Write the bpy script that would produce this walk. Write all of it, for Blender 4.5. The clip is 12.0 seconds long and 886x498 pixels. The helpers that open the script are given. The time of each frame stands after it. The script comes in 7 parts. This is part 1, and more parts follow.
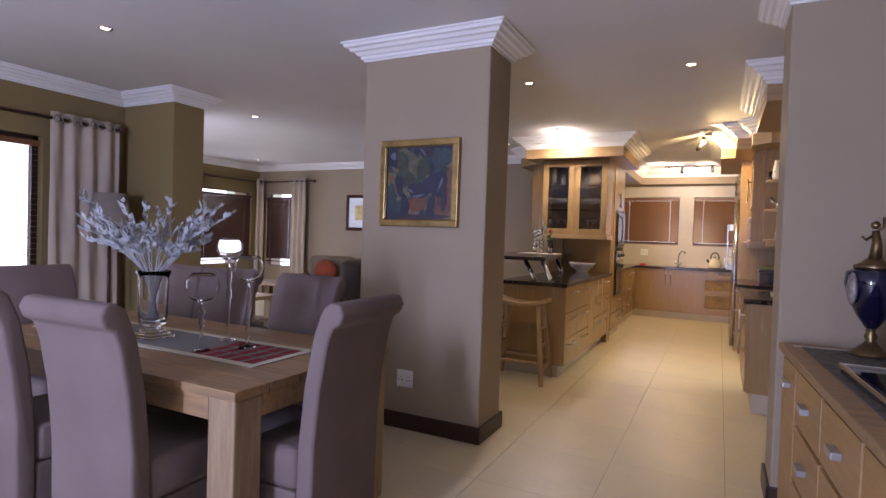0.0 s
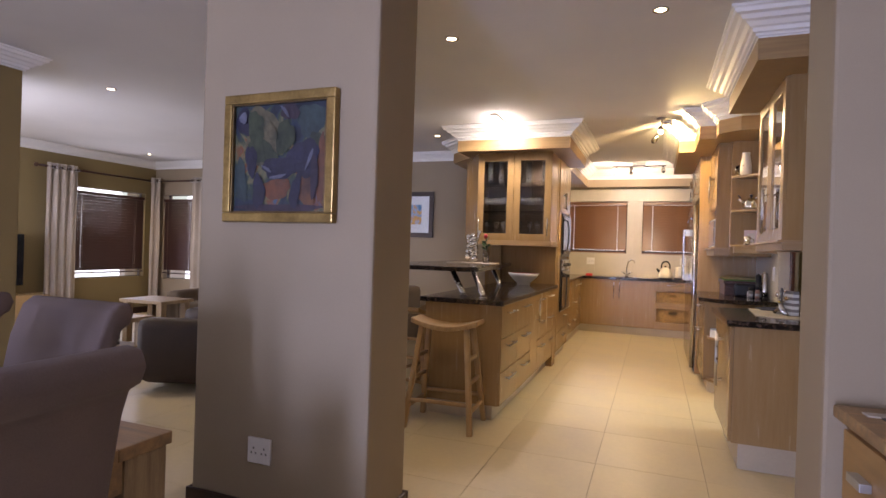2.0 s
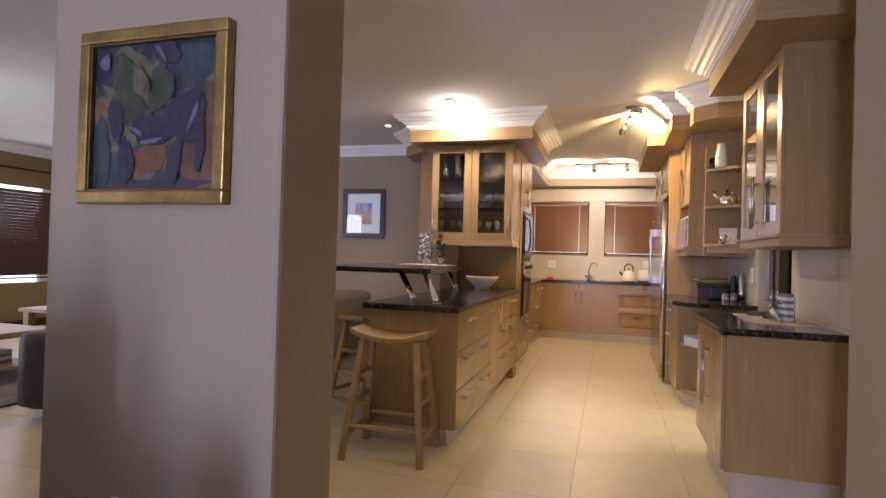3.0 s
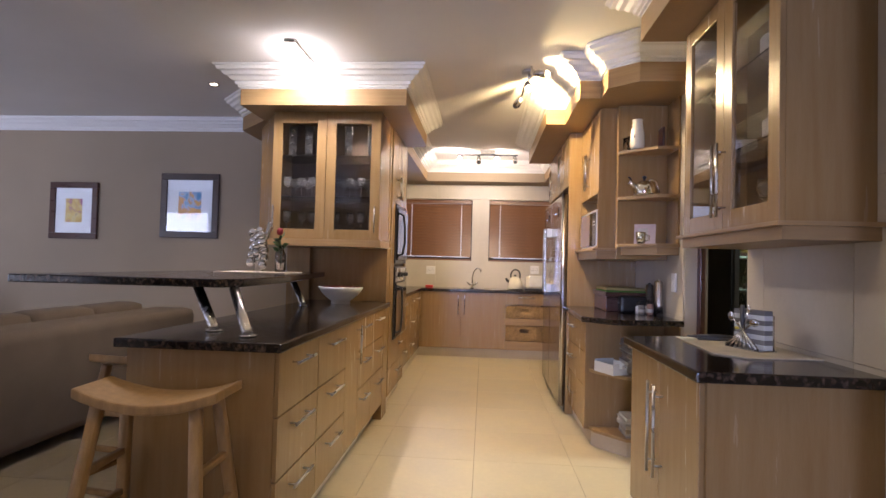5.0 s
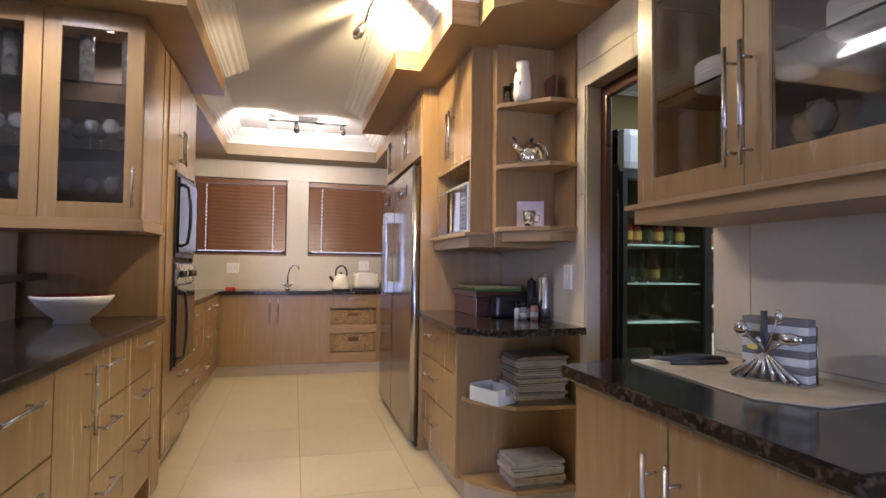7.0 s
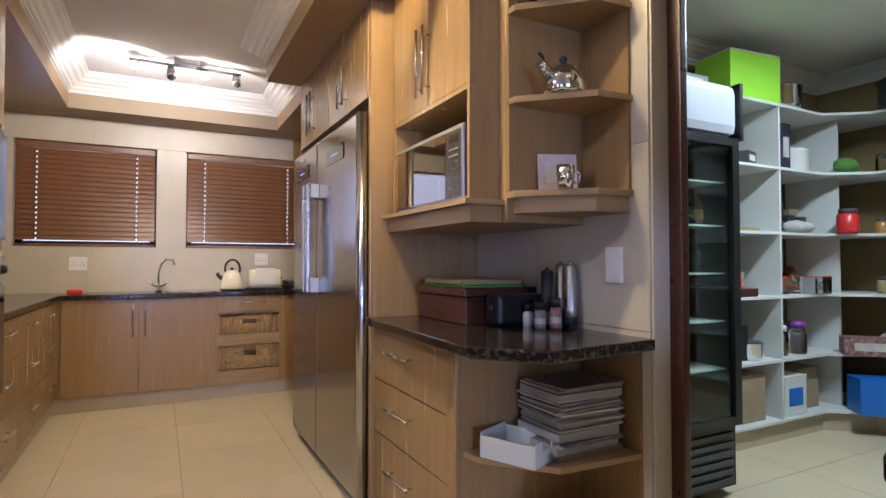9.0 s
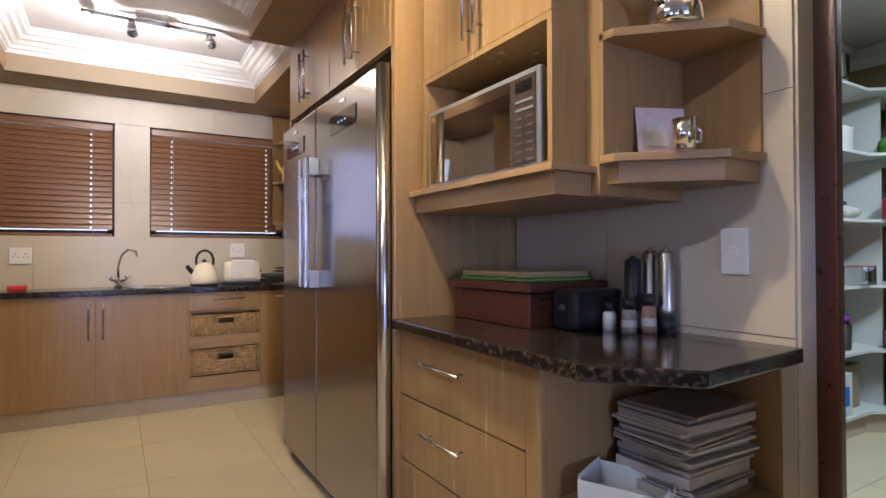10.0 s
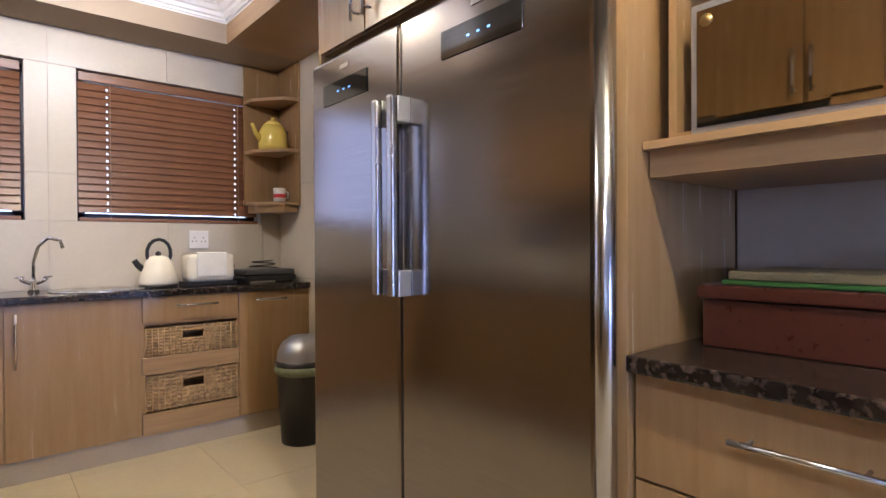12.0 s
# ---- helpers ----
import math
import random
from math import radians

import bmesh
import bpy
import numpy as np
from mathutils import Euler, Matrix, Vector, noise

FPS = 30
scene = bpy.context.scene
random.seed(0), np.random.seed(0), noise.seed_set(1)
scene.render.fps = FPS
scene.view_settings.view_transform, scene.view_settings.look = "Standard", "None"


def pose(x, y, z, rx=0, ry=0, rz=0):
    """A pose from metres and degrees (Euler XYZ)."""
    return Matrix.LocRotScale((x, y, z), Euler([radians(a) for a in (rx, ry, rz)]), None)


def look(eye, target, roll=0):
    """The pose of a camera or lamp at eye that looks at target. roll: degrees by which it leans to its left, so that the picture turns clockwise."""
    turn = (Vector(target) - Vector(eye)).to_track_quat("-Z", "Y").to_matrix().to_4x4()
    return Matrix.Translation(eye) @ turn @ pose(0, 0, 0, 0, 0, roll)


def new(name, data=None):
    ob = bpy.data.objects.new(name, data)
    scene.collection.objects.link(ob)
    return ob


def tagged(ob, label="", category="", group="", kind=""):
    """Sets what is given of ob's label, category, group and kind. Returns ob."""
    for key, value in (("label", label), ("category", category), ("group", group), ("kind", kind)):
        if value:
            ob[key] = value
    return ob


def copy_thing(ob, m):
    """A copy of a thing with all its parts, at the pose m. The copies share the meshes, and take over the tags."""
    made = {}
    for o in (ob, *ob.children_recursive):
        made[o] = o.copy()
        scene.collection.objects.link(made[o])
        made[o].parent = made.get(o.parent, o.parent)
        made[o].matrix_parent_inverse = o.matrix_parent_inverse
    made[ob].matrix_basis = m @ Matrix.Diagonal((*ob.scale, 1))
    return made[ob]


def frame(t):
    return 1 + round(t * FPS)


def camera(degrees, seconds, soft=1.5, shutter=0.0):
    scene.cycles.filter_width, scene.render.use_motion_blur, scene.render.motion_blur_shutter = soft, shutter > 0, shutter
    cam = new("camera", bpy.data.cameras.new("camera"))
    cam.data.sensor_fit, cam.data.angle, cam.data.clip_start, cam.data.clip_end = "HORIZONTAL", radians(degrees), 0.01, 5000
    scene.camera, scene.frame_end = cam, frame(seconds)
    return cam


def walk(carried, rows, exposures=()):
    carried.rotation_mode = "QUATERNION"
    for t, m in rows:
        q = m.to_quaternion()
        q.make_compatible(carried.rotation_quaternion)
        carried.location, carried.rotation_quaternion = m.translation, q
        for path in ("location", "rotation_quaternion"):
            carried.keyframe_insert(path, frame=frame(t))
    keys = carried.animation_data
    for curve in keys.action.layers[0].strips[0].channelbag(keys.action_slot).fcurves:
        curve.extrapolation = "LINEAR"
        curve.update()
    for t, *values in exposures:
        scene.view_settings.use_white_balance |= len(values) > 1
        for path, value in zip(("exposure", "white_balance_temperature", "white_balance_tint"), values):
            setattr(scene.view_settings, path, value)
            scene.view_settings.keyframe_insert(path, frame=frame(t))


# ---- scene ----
cam = camera(78.0, 12.0)
METRES, EYE, TILT, LEAN, TURN = 8.0, 1.5, 0.0, 0.0, 27.8
PATH = [
    (0, (1.174, 1.07, 1.322), (0.273, 2.855, 1.275), 1.9),
    (0.5, (1.118, 1.374, 1.329), (0.253, 3.177, 1.292), 1.9),
    (1, (1.042, 1.664, 1.315), (0.221, 3.488, 1.289), 1.9),
    (1.5, (0.985, 1.949, 1.289), (0.214, 3.795, 1.276), 1.9),
    (2, (0.943, 2.252, 1.289), (0.221, 4.117, 1.286), 1.8),
    (2.5, (0.879, 2.547, 1.265), (0.224, 4.437, 1.273), 1.8),
    (3, (0.806, 2.829, 1.242), (0.227, 4.743, 1.264), 1.7),
    (5, (0.678, 4.135, 1.228), (0.527, 6.129, 1.286), 1.5),
    (5.5, (0.656, 4.432, 1.218), (0.67, 6.431, 1.278), 1.2),
    (6, (0.638, 4.727, 1.21), (0.851, 6.715, 1.278), 1.2),
    (6.5, (0.634, 5.041, 1.206), (1.028, 7.001, 1.273), 1.0),
    (7, (0.583, 5.344, 1.198), (1.108, 7.273, 1.261), 0.7),
    (9, (0.524, 6.458, 1.156), (1.444, 8.233, 1.208), 0.0),
    (9.5, (0.462, 6.755, 1.147), (1.474, 8.479, 1.188), -0.2),
    (10, (0.494, 7.019, 1.141), (1.524, 8.733, 1.165), -0.2),
    (10.5, (0.468, 7.299, 1.142), (1.538, 8.99, 1.152), -0.2),
    (11, (0.469, 7.603, 1.127), (1.603, 9.251, 1.121), -0.4),
    (11.5, (0.434, 7.901, 1.147), (1.633, 9.501, 1.124), -0.5),
    (12, (0.304, 8.194, 1.151), (1.597, 9.719, 1.134), -0.3),
]
walk(cam, [(t, look(eye, target, roll)) for t, eye, target, roll in PATH],
     [(0.0, 0.02, 6950, 25), (2.0, 0.18, 7250, 24), (3.5, 0.18, 6850, 23), (5.5, 0.09, 6250, 22.5), (7.0, 0.11, 5850, 20.5), (9.0, 0.0, 5600, 19.5), (10.5, 0.04, 5450, 19.5), (12.0, 0.24, 5200, 20)])

# ---- light ----
world = bpy.data.worlds.new("world")
scene.world = world
world.use_nodes = True
wn = world.node_tree
sky = wn.nodes.new("ShaderNodeTexSky")
sky.sky_type, sky.sun_disc = "NISHITA", False
sky.sun_elevation, sky.sun_rotation = radians(42), radians(90)
wn.links.new(sky.outputs[0], wn.nodes["Background"].inputs[0])
wn.nodes["Background"].inputs[1].default_value = 0.14
sun = new("sun", bpy.data.lights.new("sun", "SUN"))
sun.data.energy, sun.data.angle, sun.data.color = 2.5, radians(0.5), (1, 0.95, 0.88)
sun.matrix_world = look((10, 1, 9), (0, 0, 0))
scene.view_settings.exposure = 0.0


def area(name, eye, target, sx, sy, watts, color):
    """An area lamp that lies in a window's or lamp's opening."""
    d = bpy.data.lights.new(name, "AREA")
    d.shape, d.size, d.size_y, d.energy, d.color = "RECTANGLE", sx, sy, watts, color
    ob = new(name, d)
    ob.matrix_world = look(eye, target)
    return ob


def spot(name, eye, target, watts, color, angle=80, size=0.03, blend=0.6):
    d = bpy.data.lights.new(name, "SPOT")
    d.energy, d.color, d.spot_size, d.spot_blend, d.shadow_soft_size = watts, color, radians(angle), blend, size
    ob = new(name, d)
    ob.matrix_world = look(eye, target)
    return ob


DAY = (0.66, 0.76, 1.0)
WARM = (1.0, 0.80, 0.44)
area("patio_daylight", (-4.22, 2.0, 1.2), (0, 2.0, 0.9), 1.8, 1.9, 9, DAY)
area("rear_window_daylight", (-0.6, -1.9, 1.3), (-0.6, 4, 1.2), 3.4, 1.9, 42, DAY)
area("rear_door_daylight", (-0.50, -1.88, 1.3), (-0.3, 4, 1.1), 0.3, 1.8, 230, (0.47, 0.59, 1.0))
area("living_window_daylight", (-7.2, 8.65, 1.4), (-4, 7.5, 1.2), 1.1, 1.2, 16, DAY)
area("living_door_daylight", (-5.35, 4.02, 1.2), (-5.35, 8, 0.8), 1.6, 1.9, 85, DAY)
area("kitchen_window_light", (0.0, 11.84, 1.72), (0.3, 8, 0.6), 0.9, 0.8, 3, DAY)
area("pantry_lamp", (3.5, 7.5, 2.58), (3.5, 7.5, 0), 1.1, 0.15, 60, (0.86, 1.0, 0.93))
area("tube_light", (-0.6, 7.76, 2.612), (-0.6, 7.76, 0), 0.05, 0.46, 27, (1.0, 0.96, 0.9))
for x, y in ((-2.58, 3.35), (-3.73, 5.8), (-0.33, 5.57), (0.93, 5.5), (-6.68, 8.74), (-1.55, 8.39)):
    spot("downlight_beam", (x, y, 2.6), (x, y, 0), 30 if y > 4 else 5, WARM, 110, 0.04, 1.0)
spot("cluster_beam", (1.02, 8.0, 2.5), (1.75, 7.4, 2.62), 62, (1.0, 0.78, 0.36), 110)
spot("cluster_beam", (1.0, 8.15, 2.45), (1.2, 9.2, 2.55), 85, (1.0, 0.78, 0.36), 120)
spot("cluster_beam", (0.9, 8.2, 2.42), (0.7, 8.8, 0.0), 85, WARM, 120)
spot("shelf_beam", (0.93, 8.22, 2.44), (1.72, 7.93, 1.55), 42, WARM, 75)
spot("oven_side_beam", (0.90, 8.38, 2.46), (-0.12, 9.05, 2.05), 40, WARM, 70)
spot("glass_cabinet_beam", (-0.33, 8.40, 2.33), (-0.33, 8.41, 1.4), 15, (1.0, 0.9, 0.75), 120)
spot("track_beam", (0.36, 10.7, 2.42), (0.1, 11.5, 2.65), 27, (1.0, 0.88, 0.7), 150)
spot("track_beam", (0.8, 10.7, 2.42), (0.9, 11.6, 2.5), 32, (1.0, 0.88, 0.7), 150)
spot("track_beam", (0.62, 10.7, 2.45), (0.6, 10.4, 0.0), 76, WARM, 140)

# ---- materials ----


def mat(name, base, rough=0.6, metal=0.0, scale=6.0, vary=0.12, bump=0.05, bscale=60.0, stretch=(1, 1, 1), base2=None, coat=0.0, mid=0.5, rvary=0.08, island=0.0):
    """Base colour varied at two scales, with a fine relief."""
    m = bpy.data.materials.new(name)
    m.use_nodes = True
    nt, L = m.node_tree, m.node_tree.links
    b = nt.nodes["Principled BSDF"]
    b.inputs["Roughness"].default_value, b.inputs["Metallic"].default_value = rough, metal
    b.inputs["Coat Weight"].default_value, b.inputs["Coat Roughness"].default_value = coat, 0.08
    tc, mp = nt.nodes.new("ShaderNodeTexCoord"), nt.nodes.new("ShaderNodeMapping")
    L.new(tc.outputs["Object"], mp.inputs[0])
    mp.inputs["Scale"].default_value = stretch
    n1, n2 = nt.nodes.new("ShaderNodeTexNoise"), nt.nodes.new("ShaderNodeTexNoise")
    n1.inputs["Scale"].default_value, n1.inputs["Detail"].default_value = scale, 6
    n2.inputs["Scale"].default_value, n2.inputs["Detail"].default_value = bscale, 4
    L.new(mp.outputs[0], n1.inputs[0]); L.new(mp.outputs[0], n2.inputs[0])
    ramp = nt.nodes.new("ShaderNodeValToRGB")
    c2 = base2 or tuple(c * (1 - 2 * vary) for c in base)
    ramp.color_ramp.elements[0].position, ramp.color_ramp.elements[1].position = mid - 0.2, mid + 0.2
    ramp.color_ramp.elements[0].color, ramp.color_ramp.elements[1].color = (*c2, 1), (*base, 1)
    L.new(n1.outputs[0], ramp.inputs[0])
    mix = nt.nodes.new("ShaderNodeMixRGB")
    mix.blend_type, mix.inputs[0].default_value = "MULTIPLY", min(1.0, vary * 2)
    L.new(ramp.outputs[0], mix.inputs[1]); L.new(n2.outputs[0], mix.inputs[2])
    gain = nt.nodes.new("ShaderNodeBrightContrast")
    gain.inputs[1].default_value = 0.0
    L.new(mix.outputs[0], gain.inputs[0])
    out = gain.outputs[0]
    if island:
        oi, hs, mr = nt.nodes.new("ShaderNodeObjectInfo"), nt.nodes.new("ShaderNodeHueSaturation"), nt.nodes.new("ShaderNodeMapRange")
        mr.inputs[3].default_value, mr.inputs[4].default_value = 1 - island, 1 + island
        L.new(oi.outputs["Random"], mr.inputs[0]); L.new(mr.outputs[0], hs.inputs["Value"]); L.new(out, hs.inputs["Color"])
        out = hs.outputs[0]
    L.new(out, b.inputs["Base Color"])
    rr = nt.nodes.new("ShaderNodeMapRange")
    rr.inputs[3].default_value, rr.inputs[4].default_value = max(0.02, rough - rvary), min(1.0, rough + rvary)
    L.new(n1.outputs[0], rr.inputs[0]); L.new(rr.outputs[0], b.inputs["Roughness"])
    if bump:
        bp = nt.nodes.new("ShaderNodeBump")
        bp.inputs["Strength"].default_value, bp.inputs["Distance"].default_value = bump, 0.01
        L.new(n2.outputs[0], bp.inputs["Height"]); L.new(bp.outputs[0], b.inputs["Normal"])
    return m


def plain(name, base, rough=0.5, metal=0.0):
    return mat(name, base, rough, metal, 12, 0.04, 0.02, 150)


def glass(name, tint=(1, 1, 1), rough=0.0, ior=1.45):
    m = bpy.data.materials.new(name)
    m.use_nodes = True
    b = m.node_tree.nodes["Principled BSDF"]
    b.inputs["Base Color"].default_value = (*tint, 1)
    b.inputs["Transmission Weight"].default_value, b.inputs["Roughness"].default_value, b.inputs["IOR"].default_value = 1, rough, ior
    return m


def glow(name, color, strength):
    m = bpy.data.materials.new(name)
    m.use_nodes = True
    b = m.node_tree.nodes["Principled BSDF"]
    b.inputs["Base Color"].default_value = (*color, 1)
    b.inputs["Emission Color"].default_value, b.inputs["Emission Strength"].default_value = (*color, 1), strength
    return m


def granite(name):
    m = mat(name, (0.020, 0.015, 0.013), 0.12, 0, 45, 0.2, 0.0, 220, base2=(0.006, 0.005, 0.005), rvary=0.04)
    nt, L = m.node_tree, m.node_tree.links
    b = nt.nodes["Principled BSDF"]
    tc, v = nt.nodes.new("ShaderNodeTexCoord"), nt.nodes.new("ShaderNodeTexVoronoi")
    nz, rp, mx = nt.nodes.new("ShaderNodeTexNoise"), nt.nodes.new("ShaderNodeValToRGB"), nt.nodes.new("ShaderNodeMixRGB")
    v.inputs["Scale"].default_value, nz.inputs["Scale"].default_value, nz.inputs["Detail"].default_value = 60, 58, 4
    L.new(tc.outputs["Object"], nz.inputs[0]); L.new(tc.outputs["Object"], v.inputs[0])
    rp.color_ramp.elements[0].position, rp.color_ramp.elements[1].position = 0.50, 0.74
    rp.color_ramp.elements[0].color, rp.color_ramp.elements[1].color = (0, 0, 0, 1), (1, 1, 1, 1)
    L.new(nz.outputs[0], rp.inputs[0]); L.new(rp.outputs[0], mx.inputs[0])
    L.new(b.inputs["Base Color"].links[0].from_socket, mx.inputs[1])
    mx.inputs[2].default_value = (0.095, 0.065, 0.05, 1)
    L.new(mx.outputs[0], b.inputs["Base Color"])
    return m


def painting(name, kind):
    m = mat(name, (0.3, 0.3, 0.3), 0.5, 0, 3, 0.1, 0.2, 40)
    nt, L = m.node_tree, m.node_tree.links
    b = nt.nodes["Principled BSDF"]
    tc, n, rp = nt.nodes.new("ShaderNodeTexCoord"), nt.nodes.new("ShaderNodeTexNoise"), nt.nodes.new("ShaderNodeValToRGB")
    n.inputs["Scale"].default_value, n.inputs["Detail"].default_value, n.inputs["Distortion"].default_value = 5.5, 5, 1.6
    L.new(tc.outputs["Object"], n.inputs[0]); L.new(n.outputs[0], rp.inputs[0])
    stops = {
        "bull": [(0.32, (0.006, 0.01, 0.02)), (0.44, (0.012, 0.025, 0.05)), (0.5, (0.03, 0.05, 0.03)), (0.56, (0.13, 0.12, 0.06)), (0.61, (0.16, 0.05, 0.015)), (0.7, (0.05, 0.10, 0.16))],
        "view": [(0.35, (0.05, 0.2, 0.35)), (0.48, (0.3, 0.4, 0.5)), (0.54, (0.5, 0.25, 0.1)), (0.62, (0.6, 0.35, 0.08)), (0.7, (0.3, 0.1, 0.06))],
        "dusk": [(0.35, (0.3, 0.12, 0.2)), (0.5, (0.5, 0.35, 0.1)), (0.6, (0.55, 0.45, 0.2)), (0.7, (0.12, 0.06, 0.05))],
    }[kind]
    for i, (p, c) in enumerate(stops):
        e = rp.color_ramp.elements[i] if i < 2 else rp.color_ramp.elements.new(p)
        e.position, e.color = p, (*c, 1)
    L.new(rp.outputs[0], b.inputs["Base Color"])
    return m


PAINT = mat("wall_paint", (0.35, 0.275, 0.19), 0.75, 0, 1.5, 0.05, 0.03, 180)
OLIVE = mat("olive_paint", (0.25, 0.18, 0.075), 0.75, 0, 1.5, 0.05, 0.03, 180)
WHITE = mat("ceiling_white", (0.74, 0.72, 0.70), 0.8, 0, 1.2, 0.04, 0.02, 140)
PLASTER = mat("cornice_white", (0.82, 0.81, 0.79), 0.6, 0, 2, 0.03, 0.02, 140)
TILE = mat("floor_tile", (0.62, 0.525, 0.335), 0.36, 0, 3.0, 0.06, 0.01, 30, base2=(0.55, 0.47, 0.33), island=0.03, rvary=0.07)
GROUT = mat("grout", (0.22, 0.17, 0.11), 0.9, 0, 30, 0.1, 0.1, 200)
WTILE = mat("wall_tile", (0.56, 0.50, 0.40), 0.35, 0, 4, 0.05, 0.02, 40, island=0.02)
OAK = mat("oak_laminate", (0.335, 0.212, 0.096), 0.26, 0, 5, 0.08, 0.02, 60, stretch=(7, 7, 0.5), base2=(0.295, 0.178, 0.072), rvary=0.04)
OAKH = mat("oak_laminate_across", (0.385, 0.245, 0.112), 0.38, 0, 5, 0.08, 0.02, 60, stretch=(0.5, 0.5, 8), base2=(0.285, 0.175, 0.078))
# oak with the shade of the cabinet interiors put into its colour
OAK_SHADE = mat("shaded_cabinet_inside", (0.15, 0.11, 0.08), 0.6, 0, 7, 0.1, 0.02, 70)
KICK = mat("kick_tile", (0.50, 0.42, 0.31), 0.4, 0, 4, 0.06, 0.02, 60)
GRANITE = granite("dark_granite")
STEEL = mat("brushed_steel", (0.55, 0.53, 0.51), 0.27, 1.0, 3, 0.05, 0, 60)
STEELD = mat("fridge_steel", (0.32, 0.295, 0.28), 0.17, 1.0, 3, 0.05, 0.012, 60, stretch=(1, 1, 40), rvary=0.05)
CHROME = mat("polished_chrome", (0.75, 0.75, 0.75), 0.08, 1.0, 5, 0.03, 0, 60, rvary=0.03)
BLACK = plain("black_plastic", (0.012, 0.012, 0.013), 0.35)
BGLASS = mat("black_glass", (0.008, 0.008, 0.009), 0.06, 0, 4, 0.03, 0, 60, coat=0.5, rvary=0.02)
MIRRORG = mat("oven_door_glass", (0.42, 0.38, 0.32), 0.03, 1.0, 4, 0.03, 0, 60, rvary=0.02)
SMOKE = mat("smoked_glass", (0.01, 0.01, 0.012), 0.22, 0, 4, 0.03, 0, 60)
SMOKE.node_tree.nodes["Principled BSDF"].inputs["Specular IOR Level"].default_value = 0.2
SILVER = plain("silver_plastic", (0.42, 0.42, 0.43), 0.35, 0.7)
BLIND = mat("blind_wood", (0.26, 0.115, 0.048), 0.35, 0, 8, 0.16, 0.03, 60, stretch=(0.5, 8, 8), base2=(0.18, 0.075, 0.032))
# dark-stained slats, colour deepened further because they hang unlit against daylight
BLIND_BACKLIT = mat("backlit_dark_blind_wood", (0.10, 0.045, 0.035), 0.35, 0, 8, 0.16, 0.03, 60, stretch=(0.5, 8, 8), base2=(0.06, 0.028, 0.022))
DWOOD = mat("dark_wood", (0.045, 0.018, 0.01), 0.4, 0, 8, 0.15, 0.04, 60, stretch=(1, 1, 6))
REDWOOD = mat("mahogany", (0.075, 0.022, 0.012), 0.3, 0, 8, 0.15, 0.03, 60, stretch=(1, 6, 6))
TABLEW = mat("table_wood", (0.46, 0.27, 0.125), 0.55, 0, 5, 0.2, 0.12, 50, stretch=(0.8, 8, 8), base2=(0.25, 0.16, 0.085))
LEGW = mat("table_leg_wood", (0.42, 0.30, 0.17), 0.5, 0, 5, 0.2, 0.12, 50, stretch=(8, 8, 0.8), base2=(0.26, 0.17, 0.095))
STOOLW = mat("stool_wood", (0.46, 0.29, 0.13), 0.4, 0, 8, 0.12, 0.04, 60, stretch=(5, 5, 0.8), base2=(0.34, 0.21, 0.09))
FABRIC = mat("suede_fabric", (0.19, 0.142, 0.13), 0.95, 0, 4, 0.1, 0.25, 260)
SOFA = mat("sofa_fabric", (0.17, 0.125, 0.085), 0.95, 0, 4, 0.1, 0.3, 220)
LEATHER = mat("brown_leather", (0.05, 0.03, 0.022), 0.5, 0, 7, 0.12, 0.2, 120)
SHADE = mat("grey_shade", (0.27, 0.23, 0.20), 0.9, 0, 5, 0.06, 0.2, 300)
LINEN = mat("curtain_linen", (0.52, 0.44, 0.36), 0.9, 0, 5, 0.06, 0.2, 300)
GOLD = mat("gilt_frame", (0.50, 0.33, 0.12), 0.35, 0.8, 14, 0.2, 0.1, 90)
WPLASTIC = plain("white_plastic", (0.78, 0.76, 0.74), 0.35)
WBOARD = mat("white_board", (0.66, 0.68, 0.66), 0.5, 0, 3, 0.04, 0.01, 90)
CREAM = mat("cream_enamel", (0.78, 0.72, 0.58), 0.25, 0, 5, 0.03, 0, 80)
YELLOW = mat("yellow_enamel", (0.75, 0.58, 0.10), 0.2, 0, 5, 0.04, 0, 80)
WICKER = mat("wicker", (0.62, 0.40, 0.19), 0.7, 0, 40, 0.2, 0.4, 90)
PAPER = mat("paper", (0.62, 0.60, 0.57), 0.8, 0, 12, 0.15, 0.1, 60)
BURLAP = mat("burlap", (0.74, 0.66, 0.50), 0.95, 0, 12, 0.12, 0.4, 400)
GLASS = glass("clear_glass")
STEMG = glass("stemware_glass", (0.93, 0.95, 0.98), 0.02, 1.4)
STEMG.node_tree.nodes["Principled BSDF"].inputs["Transmission Weight"].default_value = 0.93
THING = glass("thin_blown_glass", (0.97, 0.98, 1.0), 0.0, 1.22)
DGLASS = glass("cabinet_glass", (0.72, 0.70, 0.68))
BROWNG = mat("olive_towel", (0.42, 0.34, 0.15), 0.95, 0, 6, 0.15, 0.4, 200)
GREENC = mat("green_cloth", (0.10, 0.26, 0.04), 0.95, 0, 6, 0.1, 0.3, 200)
LIME = mat("lime_plastic", (0.40, 0.85, 0.05), 0.35, 0, 4, 0.03, 0, 60)
BLUEP = mat("blue_plastic", (0.02, 0.16, 0.60), 0.35, 0, 4, 0.04, 0, 60)
REDP = mat("red_plastic", (0.6, 0.03, 0.03), 0.35, 0, 4, 0.04, 0, 60)
COBALT = mat("cobalt_glaze", (0.004, 0.005, 0.028), 0.12, 0, 6, 0.1, 0, 60, coat=0.6)
BRASS = mat("aged_brass", (0.30, 0.20, 0.10), 0.35, 0.9, 16, 0.2, 0.15, 90)
